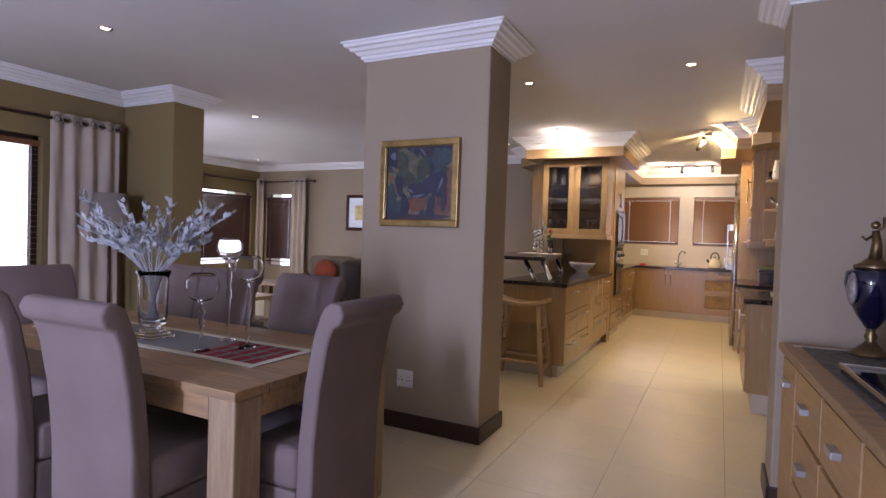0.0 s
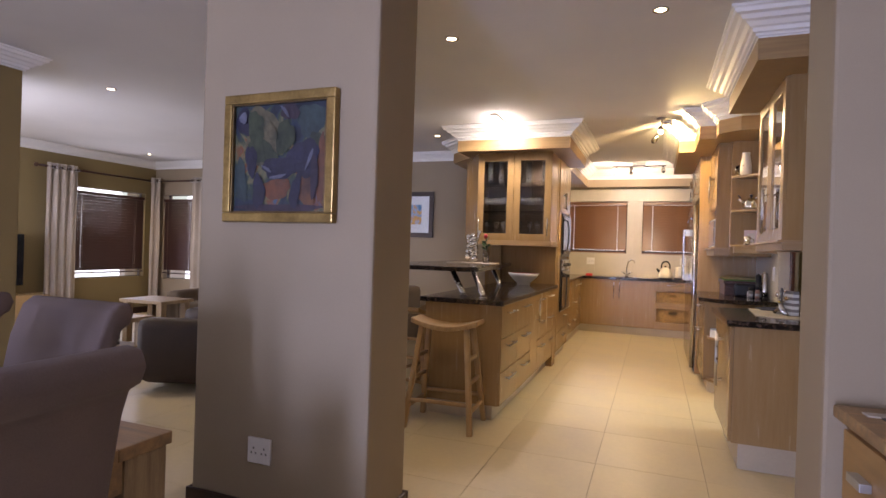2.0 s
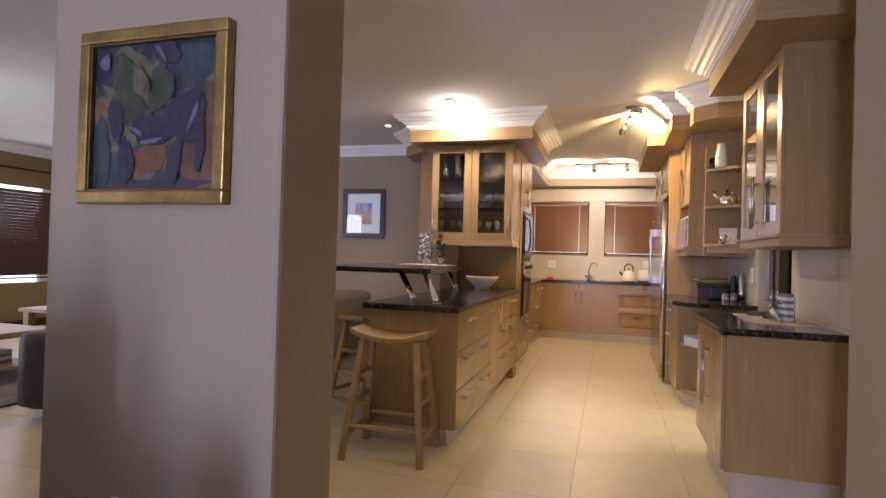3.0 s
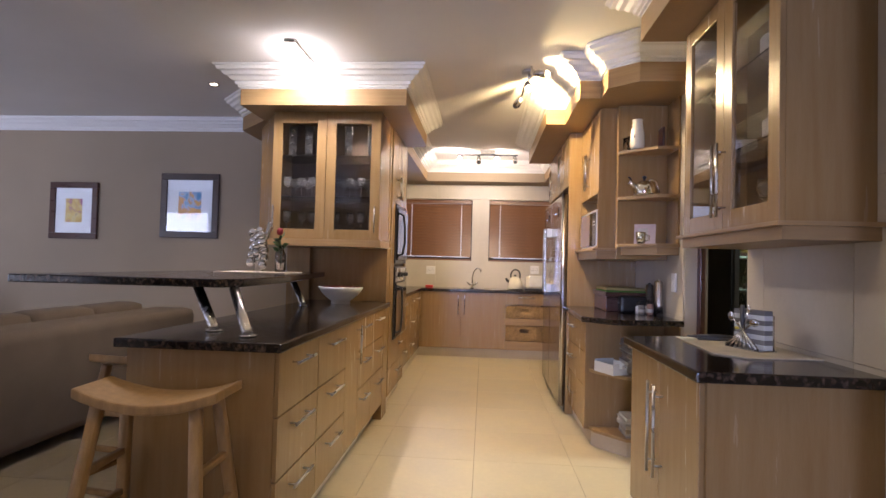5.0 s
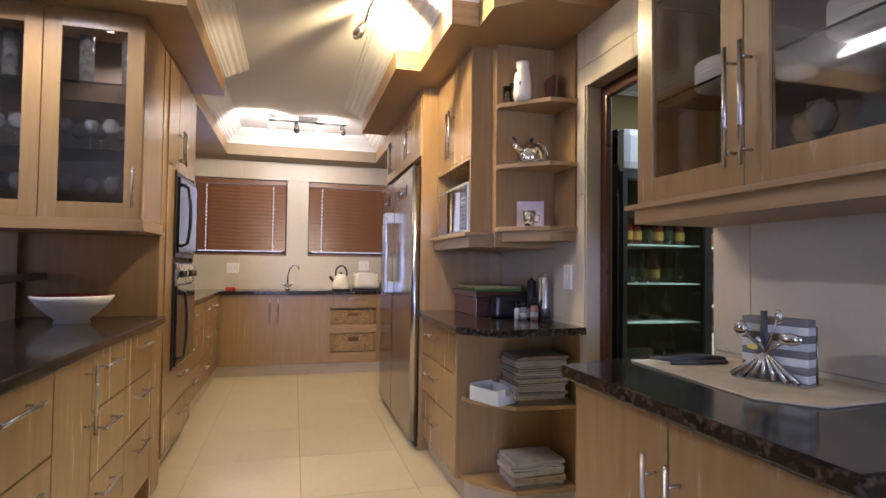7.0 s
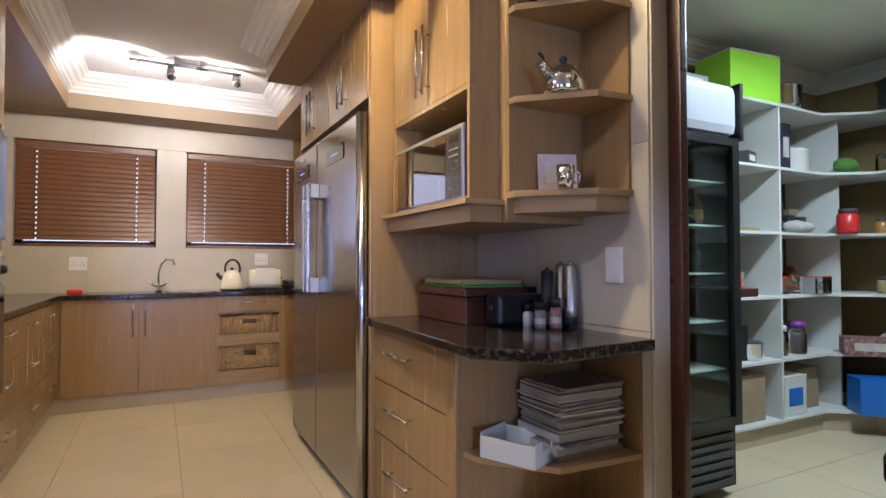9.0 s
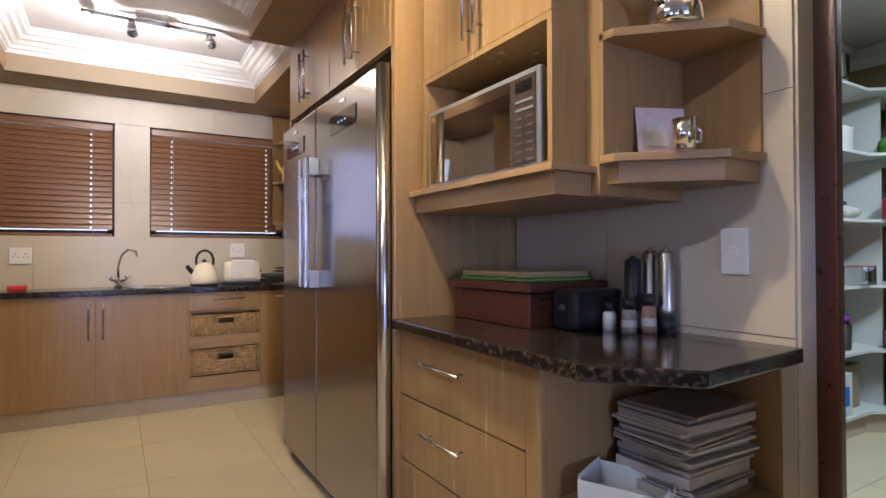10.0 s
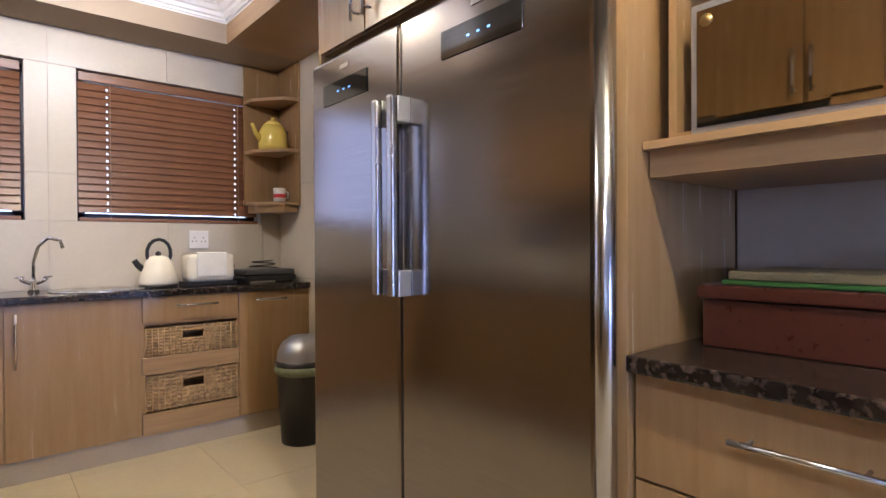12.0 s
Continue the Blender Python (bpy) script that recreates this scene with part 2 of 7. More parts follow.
LEAFW = mat("silver_leaf", (0.50, 0.52, 0.53), 0.7, 0, 9, 0.12, 0.1, 90)
GREENL = mat("leaf_green", (0.03, 0.09, 0.02), 0.5, 0, 9, 0.15, 0.1, 90)
ROSE = mat("rose_red", (0.32, 0.012, 0.02), 0.7, 0, 9, 0.15, 0.1, 90)
GRAY = plain("grey_cloth", (0.20, 0.19, 0.18), 0.95)
DGREY = plain("dark_grey_plastic", (0.06, 0.06, 0.065), 0.5)
AMBER = plain("amber_jar", (0.42, 0.20, 0.05), 0.3)
CARD = mat("cardboard", (0.36, 0.28, 0.17), 0.85, 0, 8, 0.1, 0.1, 90)
LAMP = glow("lamp_glow", (1.0, 0.82, 0.55), 30)
TUBE = glow("tube_glow", (1.0, 0.97, 0.92), 26)
DISP = glow("display_glow", (0.25, 0.5, 1.0), 1.2)
BRIGHT = glow("daylight_backdrop", (0.80, 0.88, 1.0), 1.8)

# ---- mesh helpers ----


def box(bm, x0, y0, z0, x1, y1, z1, bevel=0.0):
    """A box between two corners, its edges worn by bevel."""
    m = bmesh.ops.create_cube(bm, size=1.0, matrix=Matrix.Translation(((x0 + x1) / 2, (y0 + y1) / 2, (z0 + z1) / 2)) @ Matrix.Diagonal((abs(x1 - x0), abs(y1 - y0), abs(z1 - z0), 1)))
    if bevel:
        es = list({e for v in m["verts"] for e in v.link_edges})
        bmesh.ops.bevel(bm, geom=es, offset=bevel, segments=2, profile=0.6, affect="EDGES")
    return bm


def boxes(*rows, bevel=0.0):
    bm = bmesh.new()
    for r in rows:
        box(bm, *r, bevel=bevel)
    return bm


def prism(points, z0, z1, bevel=0.0, bm=None):
    """A slab over a plan of points."""
    own = bmesh.new()
    low = [own.verts.new((x, y, z0)) for x, y in points]
    top = [own.verts.new((x, y, z1)) for x, y in points]
    n = len(points)
    own.faces.new(low[::-1]); own.faces.new(top)
    for i in range(n):
        own.faces.new((low[i], low[(i + 1) % n], top[(i + 1) % n], top[i]))
    bmesh.ops.recalc_face_normals(own, faces=own.faces)
    if bevel:
        bmesh.ops.bevel(own, geom=own.edges[:], offset=bevel, segments=2, profile=0.6, affect="EDGES")
    if bm is None:
        return own
    tmp = bpy.data.meshes.new("tmp")
    own.to_mesh(tmp); own.free()
    bm.from_mesh(tmp)
    bpy.data.meshes.remove(tmp)
    return bm


def lathe(profile, n=24, bm=None, at=(0, 0, 0)):
    """Turns a profile of (radius, height) round the z axis."""
    bm = bm or bmesh.new()
    rings = []
    for r, z in profile:
        if r < 1e-5:
            rings.append([bm.verts.new((at[0], at[1], at[2] + z))])
        else:
            rings.append([bm.verts.new((at[0] + r * math.cos(2 * math.pi * i / n), at[1] + r * math.sin(2 * math.pi * i / n), at[2] + z)) for i in range(n)])
    for a, b in zip(rings, rings[1:]):
        for i in range(n):
            j = (i + 1) % n
            vs = [a[i % len(a)], a[j % len(a)], b[j % len(b)], b[i % len(b)]]
            vs = list(dict.fromkeys(vs))
            if len(vs) > 2:
                bm.faces.new(vs).smooth = True
    return bm


def tube(points, r, n=10, bm=None, radii=None):
    """A round bar along points."""
    bm = bm or bmesh.new()
    pts = [Vector(p) for p in points]
    rings, up = [], None
    for i, p in enumerate(pts):
        d = (pts[min(i + 1, len(pts) - 1)] - pts[max(i - 1, 0)]).normalized()
        if up is None:
            up = d.orthogonal().normalized()
        up = (up - d * up.dot(d)).normalized()
        side = d.cross(up)
        rr = radii[i] if radii else r
        rings.append([bm.verts.new(p + up * rr * math.cos(2 * math.pi * k / n) + side * rr * math.sin(2 * math.pi * k / n)) for k in range(n)])
    for a, b in zip(rings, rings[1:]):
        for k in range(n):
            bm.faces.new((a[k], a[(k + 1) % n], b[(k + 1) % n], b[k])).smooth = True
    bm.faces.new(rings[0][::-1]); bm.faces.new(rings[-1])
    return bm


def ball(at, r, bm=None, flat=(1, 1, 1)):
    bm = bm or bmesh.new()
    m = bmesh.ops.create_icosphere(bm, subdivisions=2, radius=r, matrix=Matrix.Translation(at) @ Matrix.Diagonal((*flat, 1)))
    for v in m["verts"]:
        for f in v.link_faces:
            f.smooth = True
    return bm


def part(name, bm, material, parent=None, label="", kind="", smooth=False):
    """Links a bmesh as one mesh object."""
    me = bpy.data.meshes.new(name)
    bmesh.ops.recalc_face_normals(bm, faces=bm.faces)
    bm.to_mesh(me); bm.free()
    me.materials.append(material)
    if smooth:
        for p in me.polygons:
            p.use_smooth = True
    ob = new(name, me)
    ob.parent = parent
    return tagged(ob, label, kind=kind)


def thing(name, label, category, at=(0, 0, 0), group="", turn=0):
    ob = new(name)
    ob.location, ob.rotation_euler, ob.empty_display_size = at, (0, 0, radians(turn)), 0.1
    return tagged(ob, label, category, group)


def setting(name, bm, material, parent=None):
    return part(name, bm, material, parent, kind="structure")

# ---- structure ----
CEIL = 2.65
setting("ceiling", boxes((-8.1, -2.1, CEIL, 5.5, 12.2, CEIL + 0.15)), WHITE)
floor = setting("floor", boxes((-8.1, -2.1, -0.2, 5.5, 12.2, -0.004)), GROUT)
setting("wall_end", boxes((-0.95, 11.94, -0.2, -0.53, 12.14, CEIL), (0.495, 11.94, 1.295, 0.735, 12.14, 2.17), (1.80, 11.94, -0.2, 2.1, 12.14, CEIL), (-0.53, 11.94, -0.2, 1.80, 12.14, 1.295), (-0.53, 11.94, 2.17, 1.80, 12.14, CEIL)), WTILE)
setting("wall_kitchen_left", boxes((-0.95, 9.5, -0.2, -0.75, 11.94, CEIL)), WTILE)
setting("wall_pictures", boxes((-6.5, 9.5, -0.2, -0.95, 9.7, CEIL), (-8.1, 9.5, -0.2, -7.2, 9.7, CEIL), (-7.2, 9.5, -0.2, -6.5, 9.7, 0.6), (-7.2, 9.5, 2.08, -6.5, 9.7, CEIL)), PAINT)
setting("wall_living_west", boxes((-7.6, 4.0, -0.2, -7.4, 7.99, CEIL), (-7.6, 9.30, -0.2, -7.4, 9.5, CEIL), (-7.6, 7.99, -0.2, -7.4, 9.30, 0.64), (-7.6, 7.99, 2.08, -7.4, 9.30, CEIL)), OLIVE)
setting("wall_living_south", boxes((-8.1, 3.8, -0.2, -6.2, 4.0, CEIL), (-6.2, 3.8, 2.2, -4.5, 4.0, CEIL)), OLIVE)
setting("wall_dining_left", boxes((-4.5, -2.1, -0.2, -4.3, 1.1, CEIL), (-4.5, 3.85, -0.2, -4.3, 4.95, CEIL), (-4.5, 1.1, 2.1, -4.3, 3.85, CEIL)), OLIVE)
setting("wall_rear", boxes((-4.3, -2.1, -0.2, -2.4, -1.9, CEIL), (1.3, -2.1, -0.2, 2.15, -1.9, CEIL), (-2.4, -2.1, 2.3, 1.3, -1.9, CEIL), (-2.4, -2.1, -0.2, 1.3, -1.9, 0.3)), PAINT)
setting("wall_dining_right", boxes((1.99, -1.9, -0.2, 2.15, 4.62, CEIL)), PAINT)
setting("wall_nib", boxes((1.45, 4.29, -0.2, 1.99, 4.62, CEIL), bevel=0.012), PAINT)
setting("pillar_centre", boxes((-1.10, 4.28, 0, -0.155, 4.66, CEIL), bevel=0.015), PAINT)
setting("pillar_window", boxes((-4.3, 4.6, 0, -3.55, 4.95, CEIL), bevel=0.01), OLIVE)
wall_right = setting("wall_kitchen_right", boxes((1.955, 4.62, -0.2, 2.10, 6.885, CEIL), (1.955, 7.735, -0.2, 2.10, 11.94, CEIL), (1.955, 6.885, 2.09, 2.10, 7.735, CEIL)), GROUT)
setting("wall_pantry", boxes((2.1, 9.0, -0.2, 5.5, 9.2, CEIL), (5.3, 5.6, -0.2, 5.5, 9.0, CEIL), (2.1, 5.6, -0.2, 5.3, 5.8, CEIL)), OLIVE)


def skirt(name, *rows):
    setting(name, boxes(*rows, bevel=0.006), DWOOD)


skirt("baseboard_pillar", (-1.12, 4.262, 0, -0.137, 4.28, 0.11), (-0.155, 4.28, 0, -0.137, 4.66, 0.11), (-1.12, 4.28, 0, -1.10, 4.66, 0.11), (-1.12, 4.66, 0, -0.137, 4.68, 0.11))
skirt("baseboard_nib", (1.432, 4.272, 0, 1.99, 4.29, 0.11), (1.432, 4.272, 0, 1.45, 4.62, 0.11))
skirt("baseboard_living", (-6.4, 9.48, 0, -1.5, 9.5, 0.11), (-7.4, 4.0, 0, -7.38, 9.5, 0.11))
skirt("baseboard_window_pillar", (-4.3, 4.58, 0, -3.53, 4.6, 0.11), (-3.55, 4.58, 0, -3.53, 4.95, 0.11))

# cornice profile: (out from the wall, down from its top)
PROFILE = [(0.0, 0.0), (0.13, 0.0), (0.13, 0.012), (0.118, 0.016), (0.112, 0.034), (0.092, 0.040), (0.080, 0.058), (0.060, 0.064), (0.044, 0.082), (0.030, 0.086), (0.026, 0.104), (0.012, 0.108), (0.012, 0.12), (0.0, 0.12)]


def cornice(name, path, closed=False, top=CEIL, k=1.0):
    """Runs the profile along a plan; it stands out to the right of the way it runs."""
    bm = bmesh.new()
    pts = [Vector((x, y)) for x, y in path]
    n = len(pts)
    rings = []
    for i, p in enumerate(pts):
        a = (p - pts[i - 1]).normalized() if (closed or i) else None
        b = (pts[(i + 1) % n] - p).normalized() if (closed or i < n - 1) else None
        a, b = a or b, b or a
        na, nb = Vector((a.y, -a.x)), Vector((b.y, -b.x))
        m = (na + nb) / (1 + na.dot(nb))
        rings.append([bm.verts.new((p.x + m.x * o * k, p.y + m.y * o * k, top - 0.003 - d * k)) for o, d in PROFILE])
    for i in range(n if closed else n - 1):
        r, s = rings[i], rings[(i + 1) % n]
        for j in range(len(PROFILE)):
            q = (j + 1) % len(PROFILE)
            bm.faces.new((r[j], r[q], s[q], s[j]))
    if not closed:
        bm.faces.new(rings[0]); bm.faces.new(rings[-1][::-1])
    setting(name, bm, PLASTER)


cornice("cornice_pillar", [(-1.10, 4.28), (-0.155, 4.28), (-0.155, 4.66), (-1.10, 4.66)], True)
cornice("cornice_dining", [(-4.3, -1.9), (-4.3, 4.6), (-3.55, 4.6), (-3.55, 4.95), (-4.5, 4.95)])
cornice("cornice_nib", [(1.99, 4.62), (1.45, 4.62), (1.45, 4.29), (1.99, 4.29), (1.99, -1.9)])
cornice("cornice_living", [(-7.4, 4.0), (-7.4, 9.5), (-1.4, 9.5)])
cornice("cornice_pantry", [(2.1, 5.8), (2.1, 9.0), (5.3, 9.0), (5.3, 5.8)])
cornice("cornice_kitchen_door", [(1.955, 7.55), (1.955, 6.93)])
cornice("cornice_kitchen_near", [(1.955, 5.68), (1.955, 4.62)])

# bulkheads over the cabinets: wooden pelmets with a cornice on top
PZ0, PZ1 = 2.38, 2.50


def pelmet(name, pts, crn):
    setting(name, prism(pts, PZ0, PZ1), OAKH)
    inner = [(x, y) for x, y in pts]
    setting("bulkhead", prism(inner, PZ1, CEIL), PLASTER)
    cornice("cornice_" + name, crn, top=CEIL, k=1.15)


pelmet("pelmet_island", [(-1.16, 8.05), (0.085, 8.05), (0.085, 9.45), (-0.13, 9.45), (-0.13, 9.6), (-0.9, 9.6), (-0.9, 8.6), (-1.16, 8.45)], [(-1.16, 8.5), (-1.16, 8.05), (0.085, 8.05), (0.085, 9.45), (-0.13, 9.45), (-0.13, 11.6), (1.47, 11.6)])
setting("pelmet_corner", prism([(-1.13, 8.46), (-0.95, 8.62), (-0.95, 9.5), (-1.5, 9.5), (-1.5, 8.84)], PZ0, PZ1), OAKH)
setting("bulkhead_corner", prism([(-1.13, 8.46), (-0.95, 8.62), (-0.95, 9.5), (-1.5, 9.5), (-1.5, 8.84)], PZ1, CEIL), PLASTER)
cornice("cornice_corner", [(-1.5, 9.5), (-1.5, 8.84), (-1.14, 8.46)], k=1.15)
setting("pelmet_left", boxes((-0.75, 9.6, PZ0, -0.13, 11.6, PZ1)), OAKH)
setting("bulkhead_left", boxes((-0.75, 9.6, PZ1, -0.13, 11.94, CEIL)), PLASTER)
setting("soffit_end", boxes((-0.75, 11.6, PZ0, 1.955, 11.94, PZ1)), PAINT)
setting("bulkhead_end", boxes((-0.13, 11.6, PZ1, 1.955, 11.94, CEIL)), PLASTER)
pelmet("pelmet_near", [(1.44, 5.68), (1.955, 5.68), (1.955, 6.93), (1.44, 6.93)], [(1.955, 6.93), (1.44, 6.93), (1.44, 5.68), (1.955, 5.68)])
pelmet("pelmet_right", [(1.15, 8.55), (1.30, 8.55), (1.30, 7.87), (1.44, 7.87), (1.44, 7.66), (1.60, 7.52), (1.955, 7.52), (1.955, 11.6), (1.47, 11.6), (1.47, 10.25), (1.15, 10.25)][::-1], [(1.47, 11.6), (1.47, 10.25), (1.15, 10.25), (1.15, 8.55), (1.30, 8.55), (1.30, 7.87), (1.44, 7.87), (1.44, 7.66), (1.60, 7.52), (1.955, 7.52)])


def pane_window(name, axis, at, a0, a1, z0, z1, depth, mull=()):
    """A window in the plane axis = at, from a0 to a1."""
    w = setting(name, bmesh.new(), DWOOD)
    rows = [(a0, a0 + 0.05, z0, z1), (a1 - 0.05, a1, z0, z1), (a0, a1, z0, z0 + 0.05), (a0, a1, z1 - 0.05, z1)] + [(m - 0.03, m + 0.03, z0, z1) for m in mull]
    bm = bmesh.new()
    for b0, b1, c0, c1 in rows:
        if axis == "y":
            box(bm, b0, at, c0, b1, at + depth, c1)
        else:
            box(bm, at, b0, c0, at + depth, b1, c1)
    part("window_frame", bm, DWOOD, w)
    g = boxes((a0 + 0.05, at + depth / 2 - 0.003, z0 + 0.05, a1 - 0.05, at + depth / 2 + 0.003, z1 - 0.05)) if axis == "y" else boxes((at + depth / 2 - 0.003, a0 + 0.05, z0 + 0.05, at + depth / 2 + 0.003, a1 - 0.05, z1 - 0.05))
    p = part("pane", g, GLASS, w)
    p.visible_shadow = False
    return w


pane_window("window_1", "y", 12.04, -0.53, 0.495, 1.295, 2.17, 0.05)
pane_window("window_2", "y", 12.04, 0.735, 1.80, 1.295, 2.17, 0.05)
pane_window("window_3", "x", -7.54, 7.95, 9.34, 0.60, 2.12, 0.05)
pane_window("window_4", "y", 9.62, -7.24, -6.46, 0.56, 2.12, 0.05)
pane_window("window_5", "x", -4.44, 1.1, 3.85, 0.0, 2.1, 0.06, (2.0, 2.95))
pane_window("window_6", "y", -2.04, -2.4, 1.3, 0.3, 2.3, 0.06, (-0.5,))
pane_window("window_7", "y", 3.86, -6.2, -4.5, 0.0, 2.2, 0.06, (-5.3,))
setting("ground", boxes((-60, -60, -0.5, 60, 60, -0.25)), mat("paving", (0.42, 0.36, 0.30), 0.9, 0, 2, 0.1, 0.2, 20))
setting("garden_wall", boxes((-8.6, -6, -0.25, -8.4, 3.6, 2.6)), mat("garden_plaster", (0.62, 0.52, 0.45), 0.9, 0, 2, 0.06, 0.2, 20))

# door frame of the pantry
door = setting("door_1", bmesh.new(), DWOOD)
part("door_frame", boxes((2.03, 7.675, 0, 2.062, 7.735, 2.09), (2.03, 6.885, 0, 2.062, 6.935, 2.09), (2.03, 6.935, 2.03, 2.062, 7.675, 2.09), bevel=0.006), REDWOOD, door)
setting("door_reveal", boxes((1.955, 7.727, 0, 2.03, 7.735, 2.09)), WTILE)


# ---- cabinets ----
def handle_bar(parent, face, at, z, length, upright=False, out=0.035):
    """A steel bar handle on the face x or y = at."""
    sx, p, q = face
    bm = bmesh.new()
    h = length / 2
    if upright:
        ends = [(q, z - h), (q, z + h)]
        legs = [(q, z - h * 0.75), (q, z + h * 0.75)]
    else:
        ends = [(q - h, z), (q + h, z)]
        legs = [(q - h * 0.75, z), (q + h * 0.75, z)]

    def P(o, w, zz):
        return (p + sx * o, w, zz) if at == "x" else (w, p + sx * o, zz)
    tube([P(out, w, zz) for w, zz in ends], 0.006, 8, bm)
    for w, zz in legs:
        tube([P(0, w, zz), P(out, w, zz)], 0.004, 6, bm)
    return part("handle", bm, STEEL, parent, "brushed steel bar handle")


def front(parent, name, axis, sgn, p, a0, a1, z0, z1, handle=None, material=None, gap=0.003):
    """A flat door or drawer front on the plane axis = p, facing sgn, with its handle."""
    t = 0.018 * sgn
    if axis == "x":
        bm = boxes((p, a0 + gap, z0 + gap, p + t, a1 - gap, z1 - gap), bevel=0.002)
    else:
        bm = boxes((a0 + gap, p, z0 + gap, a1 - gap, p + t, z1 - gap), bevel=0.002)
    d = part(name, bm, material or OAK, parent)
    if handle:
        q, z, ln, up = handle
        handle_bar(d, (sgn, p + t, q), axis, z, ln, up)
    return d


# island
isl = thing("kitchen_island", "oak laminate kitchen island with drawers and steel bar handles", "cabinet", (-0.4, 7.4, 0))
isl.location = (0, 0, 0)
part("body", boxes((-0.72, 6.21, 0.12, -0.12, 8.62, 0.87)), OAK, isl)
part("plinth", boxes((-0.70, 6.25, 0.0, -0.17, 8.62, 0.12)), KICK, isl)
for a0, a1, q in ((6.21, 6.72, 6.45), (6.72, 7.24, 6.97)):
    for z0, z1 in ((0.62, 0.87), (0.37, 0.62), (0.12, 0.37)):
        front(isl, "drawer", "x", 1, -0.12, a0, a1, z0, z1, (q, (z0 + z1) / 2 + 0.066, 0.24, False))
front(isl, "door", "x", 1, -0.12, 7.24, 7.57, 0.12, 0.87, (7.50, 0.72, 0.24, True))
for a0, a1, q in ((7.57, 7.98, 7.71), (7.98, 8.42, 8.18)):
    for z0, z1, zh in ((0.66, 0.87, 0.815), (0.42, 0.66, 0.59), (0.12, 0.42, 0.352)):
        front(isl, "drawer", "x", 1, -0.12, a0, a1, z0, z1, (q, zh, 0.21, False))
part("post", boxes((-0.72, 8.42, 0.0, -0.10, 8.62, 0.87), bevel=0.002), OAK, isl)
tagged(part("island_worktop", prism([(-0.76, 6.18), (-0.085, 6.18), (-0.085, 8.62), (-0.76, 8.62)], 0.873, 0.91, 0.006), GRANITE), "polished dark brown granite worktop on the island", "worktop")
bar = thing("breakfast_bar", "raised polished granite breakfast bar on steel legs", "bar counter")
part("bar_top", prism([(-1.38, 6.36), (-0.46, 6.40), (-0.39, 6.50), (-0.42, 7.2), (-0.64, 8.60), (-1.38, 8.60)], 1.105, 1.142, 0.006), GRANITE, bar)
for b, t in (((-0.29, 6.34), (-0.42, 6.48)), ((-0.50, 6.47), (-0.63, 6.56)), ((-0.60, 7.95), (-0.72, 8.05))):
    bm = tube([(*b, 0.918), (b[0] * 0.98 + t[0] * 0.02, b[1], 0.93), (*t, 1.10)], 0.022, 12)
    leg = part("bar_leg", bm, STEEL, bar, "brushed steel slanting leg")
    part("flange", lathe([(0, 0), (0.035, 0), (0.035, 0.008), (0, 0.008)], 16, None, (*b, 0.911)), STEEL, leg)

# oven tower, with the glass cabinet in front of it
tower = thing("oven_tower", "tall oak laminate oven housing with wall oven and microwave", "cabinet")
part("side_panel", boxes((-0.95, 8.62, 0.0, -0.12, 8.72, PZ0)), OAK, tower)
part("body", boxes((-0.75, 8.72, 0.1, -0.13, 9.62, PZ0)), OAK_SHADE, tower)
part("plinth", boxes((-0.75, 8.72, 0.0, -0.16, 9.62, 0.1)), KICK, tower)
front(tower, "drawer", "x", 1, -0.13, 8.72, 9.60, 0.10, 0.33, (9.16, 0.27, 0.24, False))
front(tower, "drawer", "x", 1, -0.13, 8.72, 9.60, 0.33, 0.56, (9.16, 0.50, 0.24, False))
for y0, y1 in ((8.72, 8.90), (9.54, 9.60)):
    part("stile", boxes((-0.13, y0, 0.56, -0.112, y1, 1.78)), OAK, tower)
front(tower, "door", "x", 1, -0.13, 8.72, 9.00, 1.76, PZ0, (8.965, 1.90, 0.2, True))
front(tower, "door", "x", 1, -0.13, 9.00, 9.38, 1.76, PZ0, (9.035, 1.90, 0.2, True))
part("stile", boxes((-0.13, 9.38, 1.78, -0.118, 9.60, PZ0)), OAK, tower)
ov = thing("wall_oven", "black glass built-in wall oven with round handle and knobs", "oven")
part("body", boxes((-0.6, 8.91, 0.56, -0.10, 9.53, 1.20), bevel=0.003), BLACK, ov)
d = part("oven_door", boxes((-0.10, 8.92, 0.58, -0.085, 9.52, 1.06), bevel=0.003), BGLASS, ov)
part("handle", tube([(-0.085, 8.97, 1.03), (-0.05, 8.97, 1.02), (-0.04, 8.97, 0.92), (-0.04, 8.97, 0.74), (-0.05, 8.97, 0.63), (-0.085, 8.97, 0.62)], 0.008, 8), BLACK, d)
part("control_panel", boxes((-0.10, 8.92, 1.07, -0.088, 9.52, 1.19), bevel=0.002), STEEL, ov)
for y in (9.0, 9.12, 9.32, 9.44):
    bm = lathe([(0, 0), (0.022, 0), (0.018, 0.025), (0, 0.025)], 16)
    k = part("knob", bm, BLACK, ov)
    k.location, k.rotation_euler = (-0.088, y, 1.13), (0, radians(90), 0)
mo = thing("built_in_microwave", "built-in microwave oven with steel trim and arched black handle", "microwave")
part("trim_frame", boxes((-0.13, 8.90, 1.23, -0.10, 9.54, 1.75), bevel=0.003), BLACK, mo)
d = part("microwave_door", boxes((-0.10, 8.93, 1.26, -0.085, 9.51, 1.72), bevel=0.003), SMOKE, mo)
part("handle", tube([(-0.085, 8.99, 1.68), (-0.05, 8.99, 1.66), (-0.035, 8.99, 1.55), (-0.035, 8.99, 1.42), (-0.05, 8.99, 1.32), (-0.085, 8.99, 1.30)], 0.01, 8), BLACK, d)


